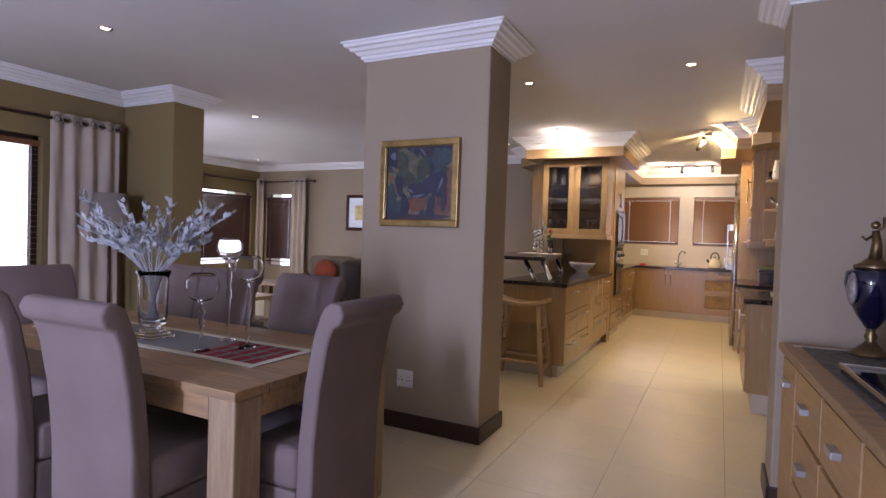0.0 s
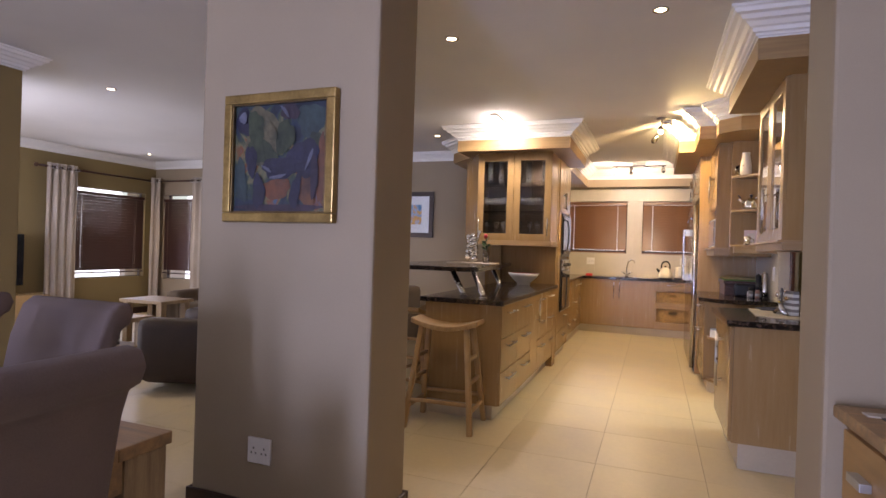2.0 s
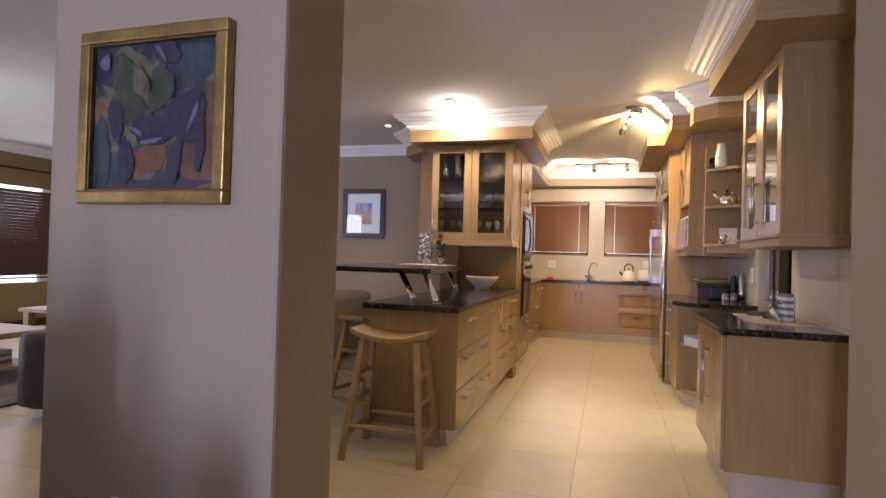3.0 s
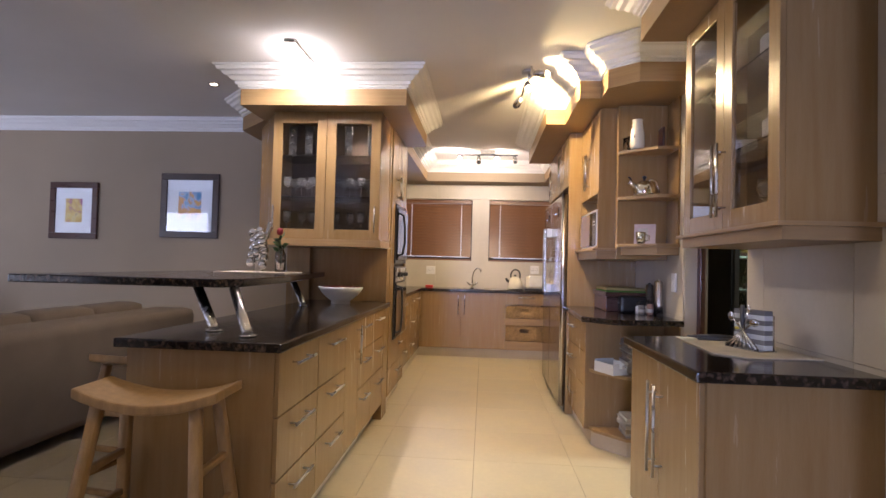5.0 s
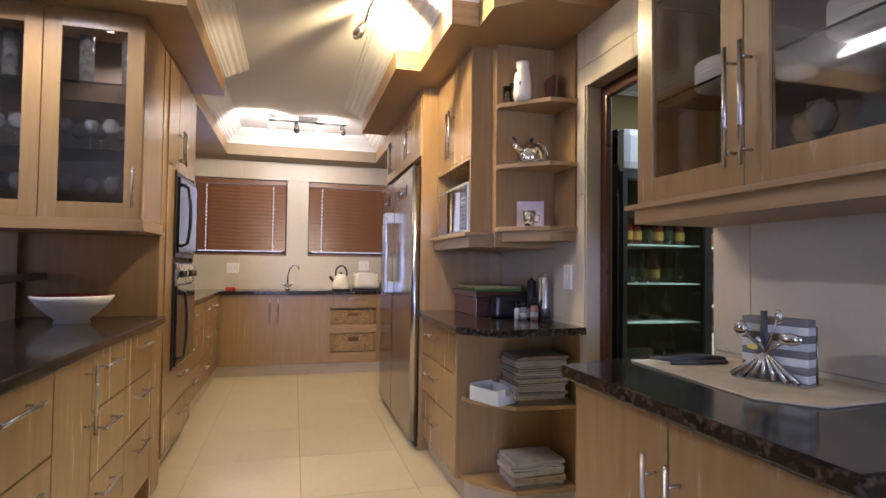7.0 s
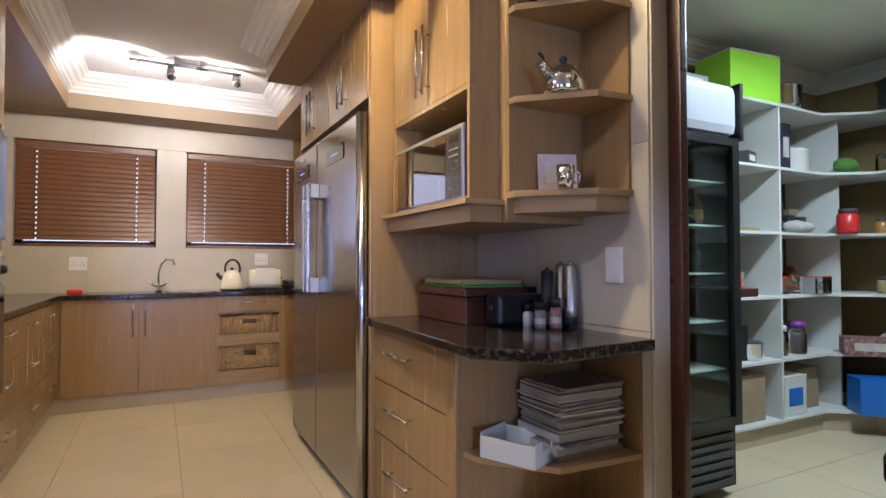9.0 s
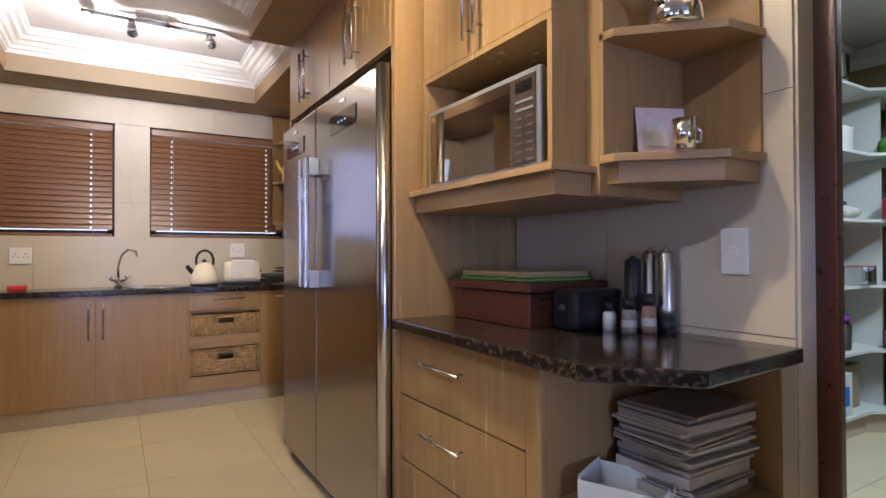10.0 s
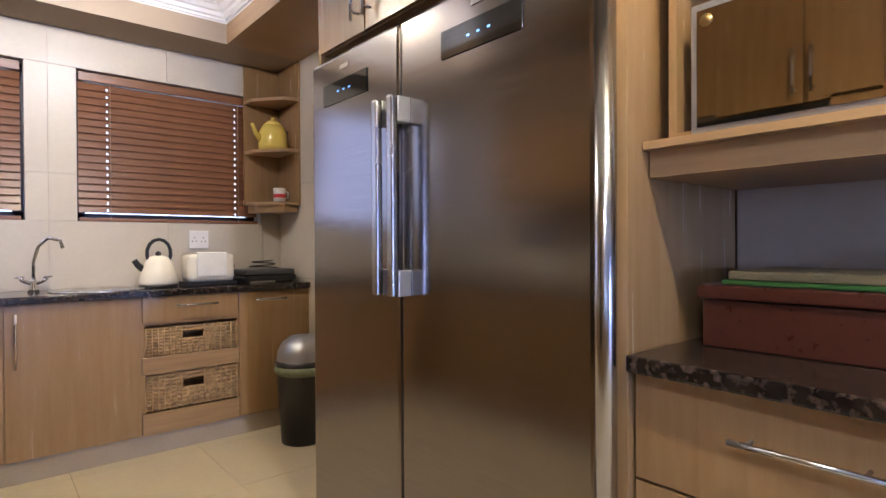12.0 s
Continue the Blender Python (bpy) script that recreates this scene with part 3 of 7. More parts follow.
def glass_door(parent, axis, sgn, p, a0, a1, z0, z1, stile=0.075, handle=None):
    d = part("glass_door", bmesh.new(), OAK, parent)
    t = 0.02 * sgn
    rows = [(a0 + 0.002, z0, a0 + stile, z1), (a1 - stile, z0, a1 - 0.002, z1), (a0 + stile, z0, a1 - stile, z0 + stile), (a0 + stile, z1 - stile, a1 - stile, z1)]
    bm = bmesh.new()
    for b0, c0, b1, c1 in rows:
        if axis == "y":
            box(bm, b0, p, c0, b1, p + t, c1, bevel=0.002)
        else:
            box(bm, p, b0, c0, p + t, b1, c1, bevel=0.002)
    part("door_frame", bm, OAK, d)
    g = 0.004 * sgn
    row = (a0 + stile, p + t * 0.4, z0 + stile, a1 - stile, p + t * 0.4 + g, z1 - stile) if axis == "y" else (p + t * 0.4, a0 + stile, z0 + stile, p + t * 0.4 + g, a1 - stile, z1 - stile)
    gl = part("pane", boxes(row), DGLASS, d, "tinted clear glass pane")
    gl.visible_shadow = False
    if handle:
        q, z, ln = handle
        handle_bar(d, (sgn, p + t, q), axis, z, ln, True)
    return d


def hollow(parent, x0, y0, z0, x1, y1, z1, open_side, t=0.018):
    """A carcass of boards, open to one side."""
    sides = {"x0": (x0, y0, z0, x0 + t, y1, z1), "x1": (x1 - t, y0, z0, x1, y1, z1), "y0": (x0, y0, z0, x1, y0 + t, z1), "y1": (x0, y1 - t, z0, x1, y1, z1)}
    if open_side == "x0":
        sides["y0"], sides["y1"] = (x0, y0, z0, x1 - t, y0 + t, z1), (x0, y1 - t, z0, x1 - t, y1, z1)
    else:
        sides["x0"], sides["x1"] = (x0, y0, z0, x0 + t, y1 - t, z1), (x1 - t, y0, z0, x1, y1 - t, z1)
    for k, r in sides.items():
        if k != open_side:
            part("side_board" if k[0] != open_side[0] else "back_board", boxes(r), OAK, parent)
    e = 0 if open_side == "x0" else t
    f = 0 if open_side == "y0" else t
    for z in (z0, z1 - t):
        part("board", boxes((x0 + e, y0 + f, z, x1 - t, y1 - t, z + t)), OAK, parent)


gcab = thing("glass_wall_cabinet", "oak wall cabinet with two glass doors full of stemware", "cabinet")
hollow(gcab, -0.96, 8.22, 1.40, -0.12, 8.60, PZ0, "y0")
# thin dark sheet, painted as the shade behind the glass doors
part("lining", boxes((-0.94, 8.575, 1.42, -0.14, 8.58, 2.36)), OAK_SHADE, gcab)
for z in (1.72, 2.04):
    part("glass_shelf", boxes((-0.94, 8.25, z, -0.14, 8.57, z + 0.008)), DGLASS, gcab)
glass_door(gcab, "y", -1, 8.22, -0.96, -0.54, 1.40, 2.36, handle=(-0.93, 1.55, 0.2))
glass_door(gcab, "y", -1, 8.22, -0.54, -0.12, 1.40, 2.36, handle=(-0.15, 1.55, 0.2))
part("light_rail", boxes((-1.0, 8.17, 1.345, -0.095, 8.6, 1.36), (-0.98, 8.19, 1.36, -0.105, 8.6, 1.40)), OAKH, gcab)
ang = thing("corner_wall_cabinet", "oak angled end cabinet beside the picture wall", "cabinet")
part("body", prism([(-0.965, 8.24), (-0.965, 9.48), (-1.28, 9.48), (-1.28, 8.75)], 1.42, PZ0), OAK, ang)
low = thing("bar_back_panel", "oak laminate panel behind the island worktop", "cabinet panel")
part("panel", boxes((-0.95, 8.56, 0.0, -0.76, 8.62, 1.345), (-0.76, 8.605, 0.912, -0.122, 8.62, 1.345)), OAK, low)

# left run and end run
left = thing("left_base_cabinet", "oak base cabinet run with drawers and steel handles", "cabinet")
part("body", boxes((-0.75, 9.62, 0.12, -0.18, 11.48, 0.87)), OAK, left)
part("plinth", boxes((-0.75, 9.62, 0.0, -0.20, 11.52, 0.12)), KICK, left)
for a0, a1 in ((9.62, 10.2), (10.2, 10.8), (10.8, 11.40)):
    for z0, z1 in ((0.64, 0.87), (0.38, 0.64), (0.12, 0.38)):
        front(left, "drawer", "x", 1, -0.18, a0, a1, z0, z1, ((a0 + a1) / 2, (z0 + z1) / 2 + 0.04, 0.2, False))
leftu = thing("wall_cabinet", "oak wall cabinet above the oven side worktop", "cabinet")
part("body", boxes((-0.75, 9.62, 1.42, -0.42, 10.9, PZ0)), OAK, leftu)
for a0, a1 in ((9.62, 10.05), (10.05, 10.48), (10.48, 10.9)):
    front(leftu, "door", "x", 1, -0.42, a0, a1, 1.42, PZ0, (a1 - 0.05, 1.58, 0.2, True))
end = thing("sink_base_cabinet", "oak base cabinet under the sink with wicker basket bays", "cabinet")
part("body", boxes((-0.18, 11.51, 0.12, 0.97, 11.93, 0.87)), OAK, end)
for nm, row in (("body", (1.485, 11.51, 0.12, 1.955, 11.93, 0.87)), ("bay_top", (0.97, 11.51, 0.715, 1.485, 11.93, 0.87)), ("bay_floor", (0.97, 11.51, 0.12, 1.485, 11.93, 0.23)), ("bay_side", (0.97, 11.51, 0.23, 0.985, 11.93, 0.715)), ("bay_shelf", (0.985, 11.51, 0.46, 1.485, 11.9, 0.53)), ("bay_back", (0.985, 11.9, 0.23, 1.485, 11.93, 0.715))):
    part(nm, boxes(row), OAK, end)
part("plinth", boxes((-0.20, 11.535, 0.0, 1.955, 11.93, 0.12)), KICK, end)
front(end, "door", "y", -1, 11.51, -0.14, 0.385, 0.12, 0.87, (0.345, 0.70, 0.26, True))
front(end, "door", "y", -1, 11.51, 0.385, 0.965, 0.12, 0.87, (0.43, 0.70, 0.26, True))
front(end, "drawer", "y", -1, 11.51, 0.97, 1.49, 0.73, 0.87, (1.25, 0.82, 0.22, False))
front(end, "door", "y", -1, 11.51, 1.49, 1.95, 0.12, 0.87, (1.68, 0.82, 0.2, False))
part("rail", boxes((0.97, 11.492, 0.45, 1.49, 11.51, 0.54), (0.97, 11.492, 0.12, 1.49, 11.51, 0.235)), OAKH, end)
tagged(part("sink_worktop", prism([(-0.75, 9.62), (-0.15, 9.62), (-0.15, 11.47), (1.955, 11.47), (1.955, 11.935), (-0.75, 11.935)], 0.873, 0.91, 0.006), GRANITE), "polished dark granite worktop around the sink", "worktop")


def basket(x0, x1, z0, z1, y):
    b = thing("wicker_basket", "woven wicker basket drawer with a slot handle", "basket", ((x0 + x1) / 2, y, z0), "baskets under the sink worktop")
    w, h = (x1 - x0) / 2, z1 - z0
    bm = bmesh.new()
    n = 9
    for i in range(n):
        z = h * (i + 0.5) / n
        if abs(z - h * 0.66) < h * 0.12:
            for s in (-1, 1):
                tube([(s * 0.06, 0, z), (s * w * 0.5, -0.004 * (i % 2), z), (s * w, 0, z)], h / n * 0.48, 6, bm)
        else:
            tube([(-w, 0, z), (-w / 2, -0.004 * (i % 2), z), (0, 0, z), (w / 2, -0.004 * (i % 2), z), (w, 0, z)], h / n * 0.48, 6, bm)
    part("weave", bm, WICKER, b)
    bm = bmesh.new()
    for i in range(17):
        x = -w + 2 * w * i / 16
        tube([(x, -0.008, 0), (x, -0.012, h * 0.5), (x, -0.008, h)] if abs(x) > 0.055 else [(x, -0.008, 0), (x, -0.01, h * 0.5)], 0.005, 5, bm)
    part("ribs", bm, WICKER, b)
    part("basket_box", boxes((-w, 0.006, 0, w, 0.35, 0.01), (-w, 0.012, 0, w, 0.018, h * 0.5), (-w, 0.34, 0, w, 0.35, h)), WICKER, b)


basket(0.99, 1.48, 0.54, 0.70, 11.52)
basket(0.99, 1.48, 0.24, 0.44, 11.52)


def blind(x0, x1, z0, z1, y, axis="y", group="blinds", tilt=28, pitch=0.042, wood=BLIND):
    """A venetian blind of wooden slats, hung at y."""
    lab = "closed dark-stained wooden venetian blind"
    b = thing("venetian_blind", lab, "blind", ((x0 + x1) / 2, y, z1) if axis == "y" else (y, (x0 + x1) / 2, z1), group, 0 if axis == "y" else 90)
    w = (x1 - x0) / 2
    part("head_rail", boxes((-w, -0.03, -0.05, w, 0.02, 0.0), bevel=0.003), wood, b)
    n = int((z1 - z0 - 0.09) / pitch)
    me = None
    for i in range(n):
        if me is None:
            c, g = w * 0.72, 0.0045
            bm = boxes((-w, -0.024, -0.0015, -c - g, 0.024, 0.0015), (-c - g, -0.024, -0.0015, -c + g, -0.016, 0.0015), (-c - g, -0.001, -0.0015, -c + g, 0.024, 0.0015), (-c + g, -0.024, -0.0015, c - g, 0.024, 0.0015), (c - g, -0.024, -0.0015, c + g, -0.016, 0.0015), (c - g, -0.001, -0.0015, c + g, 0.024, 0.0015), (c + g, -0.024, -0.0015, w, 0.024, 0.0015))
            bmesh.ops.remove_doubles(bm, verts=bm.verts, dist=0.0001)
            s = part("slat", bm, wood, b)
            me = s.data
        else:
            s = new("slat", me)
            s.parent = b
        s.location, s.rotation_euler = (0, 0, -0.075 - pitch * i), (radians(90 - tilt), 0, 0)
    part("bottom_rail", boxes((-w, -0.028, -(z1 - z0), w, 0.022, -(z1 - z0) + 0.02), bevel=0.003), wood, b)
    for s in (-1, 1):
        part("cord", tube([(s * w * 0.72 + 0.012, -0.028, 0), (s * w * 0.72 + 0.012, -0.028, -(z1 - z0))], 0.0012, 5), LINEN, b)
    return b


blind(-0.52, 0.48, 1.297, 2.16, 11.975, group="kitchen blinds", tilt=19)
blind(0.745, 1.79, 1.297, 2.16, 11.975, group="kitchen blinds", tilt=19)
blind(8.0, 9.29, 0.715, 2.01, -7.43, "x", group="living room blinds", tilt=21, pitch=0.046, wood=BLIND_BACKLIT)
blind(-7.19, -6.51, 0.69, 2.0, 9.53, group="living room blinds", tilt=21, pitch=0.046, wood=BLIND_BACKLIT)
blind(3.0, 3.84, 0.1, 2.06, -4.36, "x", group="dining room blinds", tilt=86, pitch=0.05)
blind(1.12, 2.9, 0.1, 2.06, -4.36, "x", group="dining room blinds", tilt=86, pitch=0.05)
setting("backdrop_living", boxes((-9.4, 7.6, -0.01, -9.38, 10.4, 3.2), (-8.0, 10.8, -0.01, -5.6, 10.82, 3.2)), BRIGHT)
setting("backdrop_patio", boxes((-6.4, -0.5, -0.01, -6.38, 5.2, 3.6)), BRIGHT)
setting("backdrop_kitchen", boxes((-1.2, 12.6, 0.4, 2.6, 12.62, 3.0)), BRIGHT)

# right run: near base unit
rb = thing("near_base_cabinet", "oak laminate base cabinet with two doors beside the pantry", "cabinet")
part("body", prism([(1.405, 5.97), (1.95, 5.97), (1.95, 6.95), (1.60, 6.86), (1.405, 6.80)], 0.17, 0.87), OAK, rb)
part("plinth", prism([(1.45, 6.03), (1.95, 6.03), (1.95, 6.93), (1.60, 6.84), (1.45, 6.78)], 0.0, 0.17), KICK, rb)
front(rb, "door", "x", -1, 1.405, 5.985, 6.39, 0.17, 0.865, (6.35, 0.60, 0.36, True))
front(rb, "door", "x", -1, 1.405, 6.39, 6.80, 0.17, 0.865, (6.43, 0.60, 0.36, True))
tagged(part("near_worktop", prism([(1.36, 5.94), (1.95, 5.94), (1.95, 6.98), (1.70, 6.93), (1.355, 6.83)], 0.873, 0.91, 0.006), GRANITE), "polished dark granite worktop with a burlap mat on it", "worktop")
ru = thing("near_wall_cabinet", "oak wall cabinet with two glass doors showing dishes", "cabinet")
hollow(ru, 1.66, 6.005, 1.40, 1.946, 6.866, PZ0, "x0")
# dark sheet over the back board, standing for shade
part("lining", boxes((1.922, 6.03, 1.42, 1.926, 6.84, 2.36)), OAK_SHADE, ru)
for z in (1.72, 2.04):
    part("glass_shelf", boxes((1.69, 6.03, z, 1.93, 6.84, z + 0.008)), DGLASS, ru)
glass_door(ru, "x", -1, 1.66, 6.005, 6.435, 1.40, 2.375, handle=(6.47 - 0.06, 1.60, 0.3))
glass_door(ru, "x", -1, 1.66, 6.435, 6.866, 1.40, 2.375, handle=(6.46, 1.60, 0.3))
part("light_rail", boxes((1.615, 5.965, 1.385, 1.95, 6.90, 1.40), (1.64, 5.985, 1.34, 1.95, 6.88, 1.385)), OAKH, ru)

# niche by the fridge
nb = thing("drawer_base_cabinet", "oak drawer base with open curved end shelves", "cabinet")
part("body", boxes((1.42, 8.06, 0.11, 1.95, 8.84, 0.87)), OAK, nb)
part("plinth", prism([(1.45, 8.84), (1.45, 8.06), (1.50, 7.98), (1.64, 7.84), (1.94, 7.80), (1.94, 8.84)], 0.0, 0.11), KICK, nb)
for z0, z1 in ((0.635, 0.87), (0.40, 0.635), (0.11, 0.40)):
    front(nb, "drawer", "x", -1, 1.42, 8.12, 8.84, z0, z1, (8.51, (z0 + z1) / 2 + 0.026, 0.24, False))
part("stile", boxes((1.40, 8.06, 0.11, 1.42, 8.12, 0.87), bevel=0.004), OAK, nb)
for z in (0.13, 0.53):
    part("shelf", prism([(1.43, 8.06), (1.45, 7.98), (1.62, 7.79), (1.95, 7.77), (1.95, 8.06)], z - 0.02, z, 0.002), OAKH, nb)
part("shelf_side", boxes((1.94, 7.77, 0.11, 1.954, 8.06, 0.87)), OAK, nb)
tagged(part("niche_worktop", prism([(1.365, 8.84), (1.335, 7.86), (1.50, 7.68), (1.954, 7.72), (1.954, 8.84)], 0.873, 0.91, 0.006), GRANITE), "polished dark granite worktop with a cut corner", "worktop")
nu = thing("microwave_wall_cabinet", "oak wall cabinet with open microwave bay and two doors", "cabinet")
hollow(nu, 1.48, 8.10, 1.375, 1.946, 8.80, 1.79, "x0")
part("upper_box", boxes((1.50, 8.10, 1.79, 1.95, 8.80, PZ0)), OAK, nu)
front(nu, "door", "x", -1, 1.50, 8.10, 8.45, 1.79, PZ0, (8.42, 1.97, 0.28, True))
front(nu, "door", "x", -1, 1.50, 8.45, 8.80, 1.79, PZ0, (8.48, 1.97, 0.28, True))
part("light_rail", boxes((1.44, 8.06, 1.36, 1.95, 8.84, 1.378), (1.47, 8.08, 1.30, 1.95, 8.84, 1.36)), OAKH, nu)
part("pilaster", boxes((1.60, 8.05, 1.30, 1.95, 8.10, PZ0), bevel=0.003), OAK, nu)
cs = thing("corner_shelf", "oak corner wall shelves with cut front edge", "shelf")
SH = [(1.60, 8.05), (1.60, 8.00), (1.80, 7.81), (1.95, 7.80), (1.95, 8.05)]
for z in (1.405, 1.73, 2.05):
    part("shelf", prism(SH, z - 0.022, z, 0.002), OAKH, cs)
part("light_rail", prism([(1.63, 8.05), (1.63, 8.01), (1.81, 7.83), (1.95, 7.82), (1.95, 8.05)], 1.33, 1.383), OAKH, cs)
part("back_board", boxes((1.60, 8.035, 1.405, 1.94, 8.049, PZ0), (1.935, 7.81, 1.405, 1.953, 8.035, PZ0)), OAK, cs)

# fridge and its housing
fh = thing("fridge_housing", "tall oak laminate panels and cupboards around the fridge", "cabinet")
part("side_panel", boxes((1.385, 8.845, 0.0, 1.95, 8.875, PZ0), bevel=0.002), OAK, fh)
part("side_panel", boxes((1.385, 10.24, 0.0, 1.95, 10.26, PZ0), bevel=0.002), OAK, fh)
part("body", boxes((1.40, 8.875, 1.93, 1.95, 10.24, PZ0)), OAK, fh)
for a0, a1, q in ((8.88, 9.22, 9.18), (9.22, 9.56, 9.26), (9.56, 9.90, 9.86), (9.90, 10.24, 9.94)):
    front(fh, "door", "x", -1, 1.40, a0, a1, 1.93, PZ0, (q, 2.10, 0.26, True))
fr = thing("side_by_side_fridge", "brushed steel side-by-side fridge freezer with tall handles", "fridge")
part("body", boxes((1.40, 8.90, 0.03, 1.94, 10.22, 1.85)), DGREY, fr)
for a0, a1, s in ((8.895, 9.615, -1), (9.625, 10.22, 1)):
    bm = boxes((1.335, a0, 0.06, 1.40, a1, 1.862), bevel=0.012)
    d = part("fridge_door", bm, STEELD, fr)
    q = 9.578 if s < 0 else 9.662
    hb = part("handle", boxes((1.262, q - 0.016, 0.99, 1.285, q + 0.016, 1.61), bevel=0.006), STEEL, d, "flat steel handle")
    for z in (0.99, 1.53):
        part("bracket", boxes((1.285, q - 0.016, z, 1.335, q + 0.016, z + 0.08), bevel=0.004), SILVER, hb)
    c = 9.255 if s < 0 else 9.965
    part("display", boxes((1.331, c - 0.155, 1.685, 1.336, c + 0.155, 1.765)), BGLASS, d)
    for k in (-0.04, 0.0, 0.04):
        part("display_digit", boxes((1.329, c + k - 0.005, 1.722, 1.3312, c + k + 0.005, 1.727)), DISP, d)
    part("badge", boxes((1.332, c - 0.03, 1.81 - 0.008, 1.336, c + 0.03, 1.818)), CHROME, d)
part("grille", boxes((1.38, 8.92, 0.0, 1.42, 10.2, 0.055)), BLACK, fr)
part("corner_trim", tube([(1.356, 8.882, 0.06), (1.356, 8.882, 1.86)], 0.025, 24), mat("rounded_trim_steel", (0.50, 0.50, 0.52), 0.22, 1.0, 3, 0.02, 0, 60, rvary=0.0), fr)

# ---- fixtures ----
def downlight(x, y):
    t = thing("downlight", "small recessed ceiling downlight with a metal ring", "ceiling light", (x, y, CEIL), "recessed ceiling downlights")
    part("ring", lathe([(0.030, -0.001), (0.046, -0.001), (0.045, -0.006), (0.033, -0.008), (0.030, -0.002)], 24), STEEL, t)
    part("bulb", lathe([(0, -0.004), (0.028, -0.004), (0.028, -0.001), (0, -0.001)], 20), LAMP, t)


for p in ((-2.58, 3.345), (-3.73, 5.8), (-0.326, 5.566), (0.934, 5.5), (-6.68, 8.74), (-1.55, 8.39)):
    downlight(*p)
tl = thing("tube_light", "short lit fluorescent tube fitting on the ceiling", "ceiling light", (-0.6, 7.76, CEIL))
part("fitting", boxes((-0.035, -0.25, -0.025, 0.035, 0.25, -0.003), bevel=0.004), WPLASTIC, tl)
tb = part("tube", tube([(0, -0.24, -0.072), (0, 0.24, -0.072)], 0.028, 16), TUBE, tl)
tb.visible_shadow = False


def spot_head(parent, at, to, lit):
    d = (Vector(to) - Vector(at)).normalized()
    a = Vector(at)
    h = part("spot_head", tube([a, a + d * 0.03, a + d * 0.09], 0.03, 14, radii=[0.018, 0.026, 0.030]), STEEL, parent)
    part("bulb", ball(a + d * 0.092, 0.022), LAMP if lit else DGREY, h).visible_shadow = False


ck = thing("spotlight_cluster", "curved steel ceiling bar with three swivel spotlights", "ceiling light")
part("mount", lathe([(0, 0), (0.05, 0), (0.05, -0.02), (0, -0.02)], 20, None, (0.97, 8.10, CEIL - 0.001)), STEEL, ck)
part("bar", tube([(0.97, 7.88, 2.60), (0.985, 8.0, 2.585), (0.97, 8.1, 2.58), (0.945, 8.22, 2.575), (0.94, 8.36, 2.555)], 0.008, 8), STEEL, ck)
part("stem", tube([(0.97, 8.1, 2.58), (0.97, 8.1, 2.64)], 0.008, 8), STEEL, ck)
spot_head(ck, (0.99, 7.92, 2.57), (1.5, 7.75, 2.48), True)
spot_head(ck, (0.96, 8.10, 2.56), (0.98, 7.7, 2.2), True)
spot_head(ck, (0.94, 8.34, 2.545), (0.78, 8.46, 2.3), False)
tk = thing("spotlight_track", "dark ceiling track with four swivel spotlights", "ceiling light")
part("track", boxes((0.32, 10.84, 2.585, 1.06, 10.86, 2.60), bevel=0.003), DGREY, tk)
part("mount", boxes((0.60, 10.82, 2.60, 0.78, 10.88, 2.649), bevel=0.003), STEEL, tk)
for x, lit, to in ((0.36, True, (0.3, 10.4, 2.3)), (0.58, False, (0.6, 10.7, 2.2)), (0.80, True, (0.78, 10.4, 2.25)), (1.02, False, (1.06, 10.6, 2.2))):
    spot_head(tk, (x, 10.85, 2.575), to, lit)


def wall_plate(name, label, at, w, h, axis, sgn=-1, holes=0):
    t = thing(name, label, "socket" if holes else "light switch", at)
    bm = boxes((-w / 2, -0.012, -h / 2, w / 2, 0, h / 2), bevel=0.003)
    part("plate", bm, WPLASTIC, t)
    if holes:
        for k in range(holes):
            c = (k - (holes - 1) / 2) * w * 0.45
            for dx, dz in ((-0.012, -0.01), (0.012, -0.01), (0, 0.012)):
                part("hole", boxes((c + dx - 0.003, -0.0135, dz - 0.004, c + dx + 0.003, -0.0115, dz + 0.004)), BLACK, t)
    else:
        part("rocker", boxes((-0.01, -0.016, -0.012, 0.01, -0.011, 0.012), bevel=0.002), WPLASTIC, t)
    t.rotation_euler = (0, 0, radians({"y": 0, "x": -90}[axis]))
    return t


wall_plate("wall_socket", "white square plug socket on the pillar", (-0.70, 4.279, 0.345), 0.125, 0.115, "y", holes=2)
wall_plate("wall_socket", "white double plug socket on the wall tiles", (-0.08, 11.931, 1.15), 0.13, 0.115, "y", holes=2)
wall_plate("wall_socket", "white plug socket behind the toaster", (1.39, 11.931, 1.19), 0.12, 0.115, "y", holes=2)
wall_plate("light_switch", "white tall light switch plate beside the pantry", (1.946, 7.885, 1.15), 0.075, 0.125, "x")


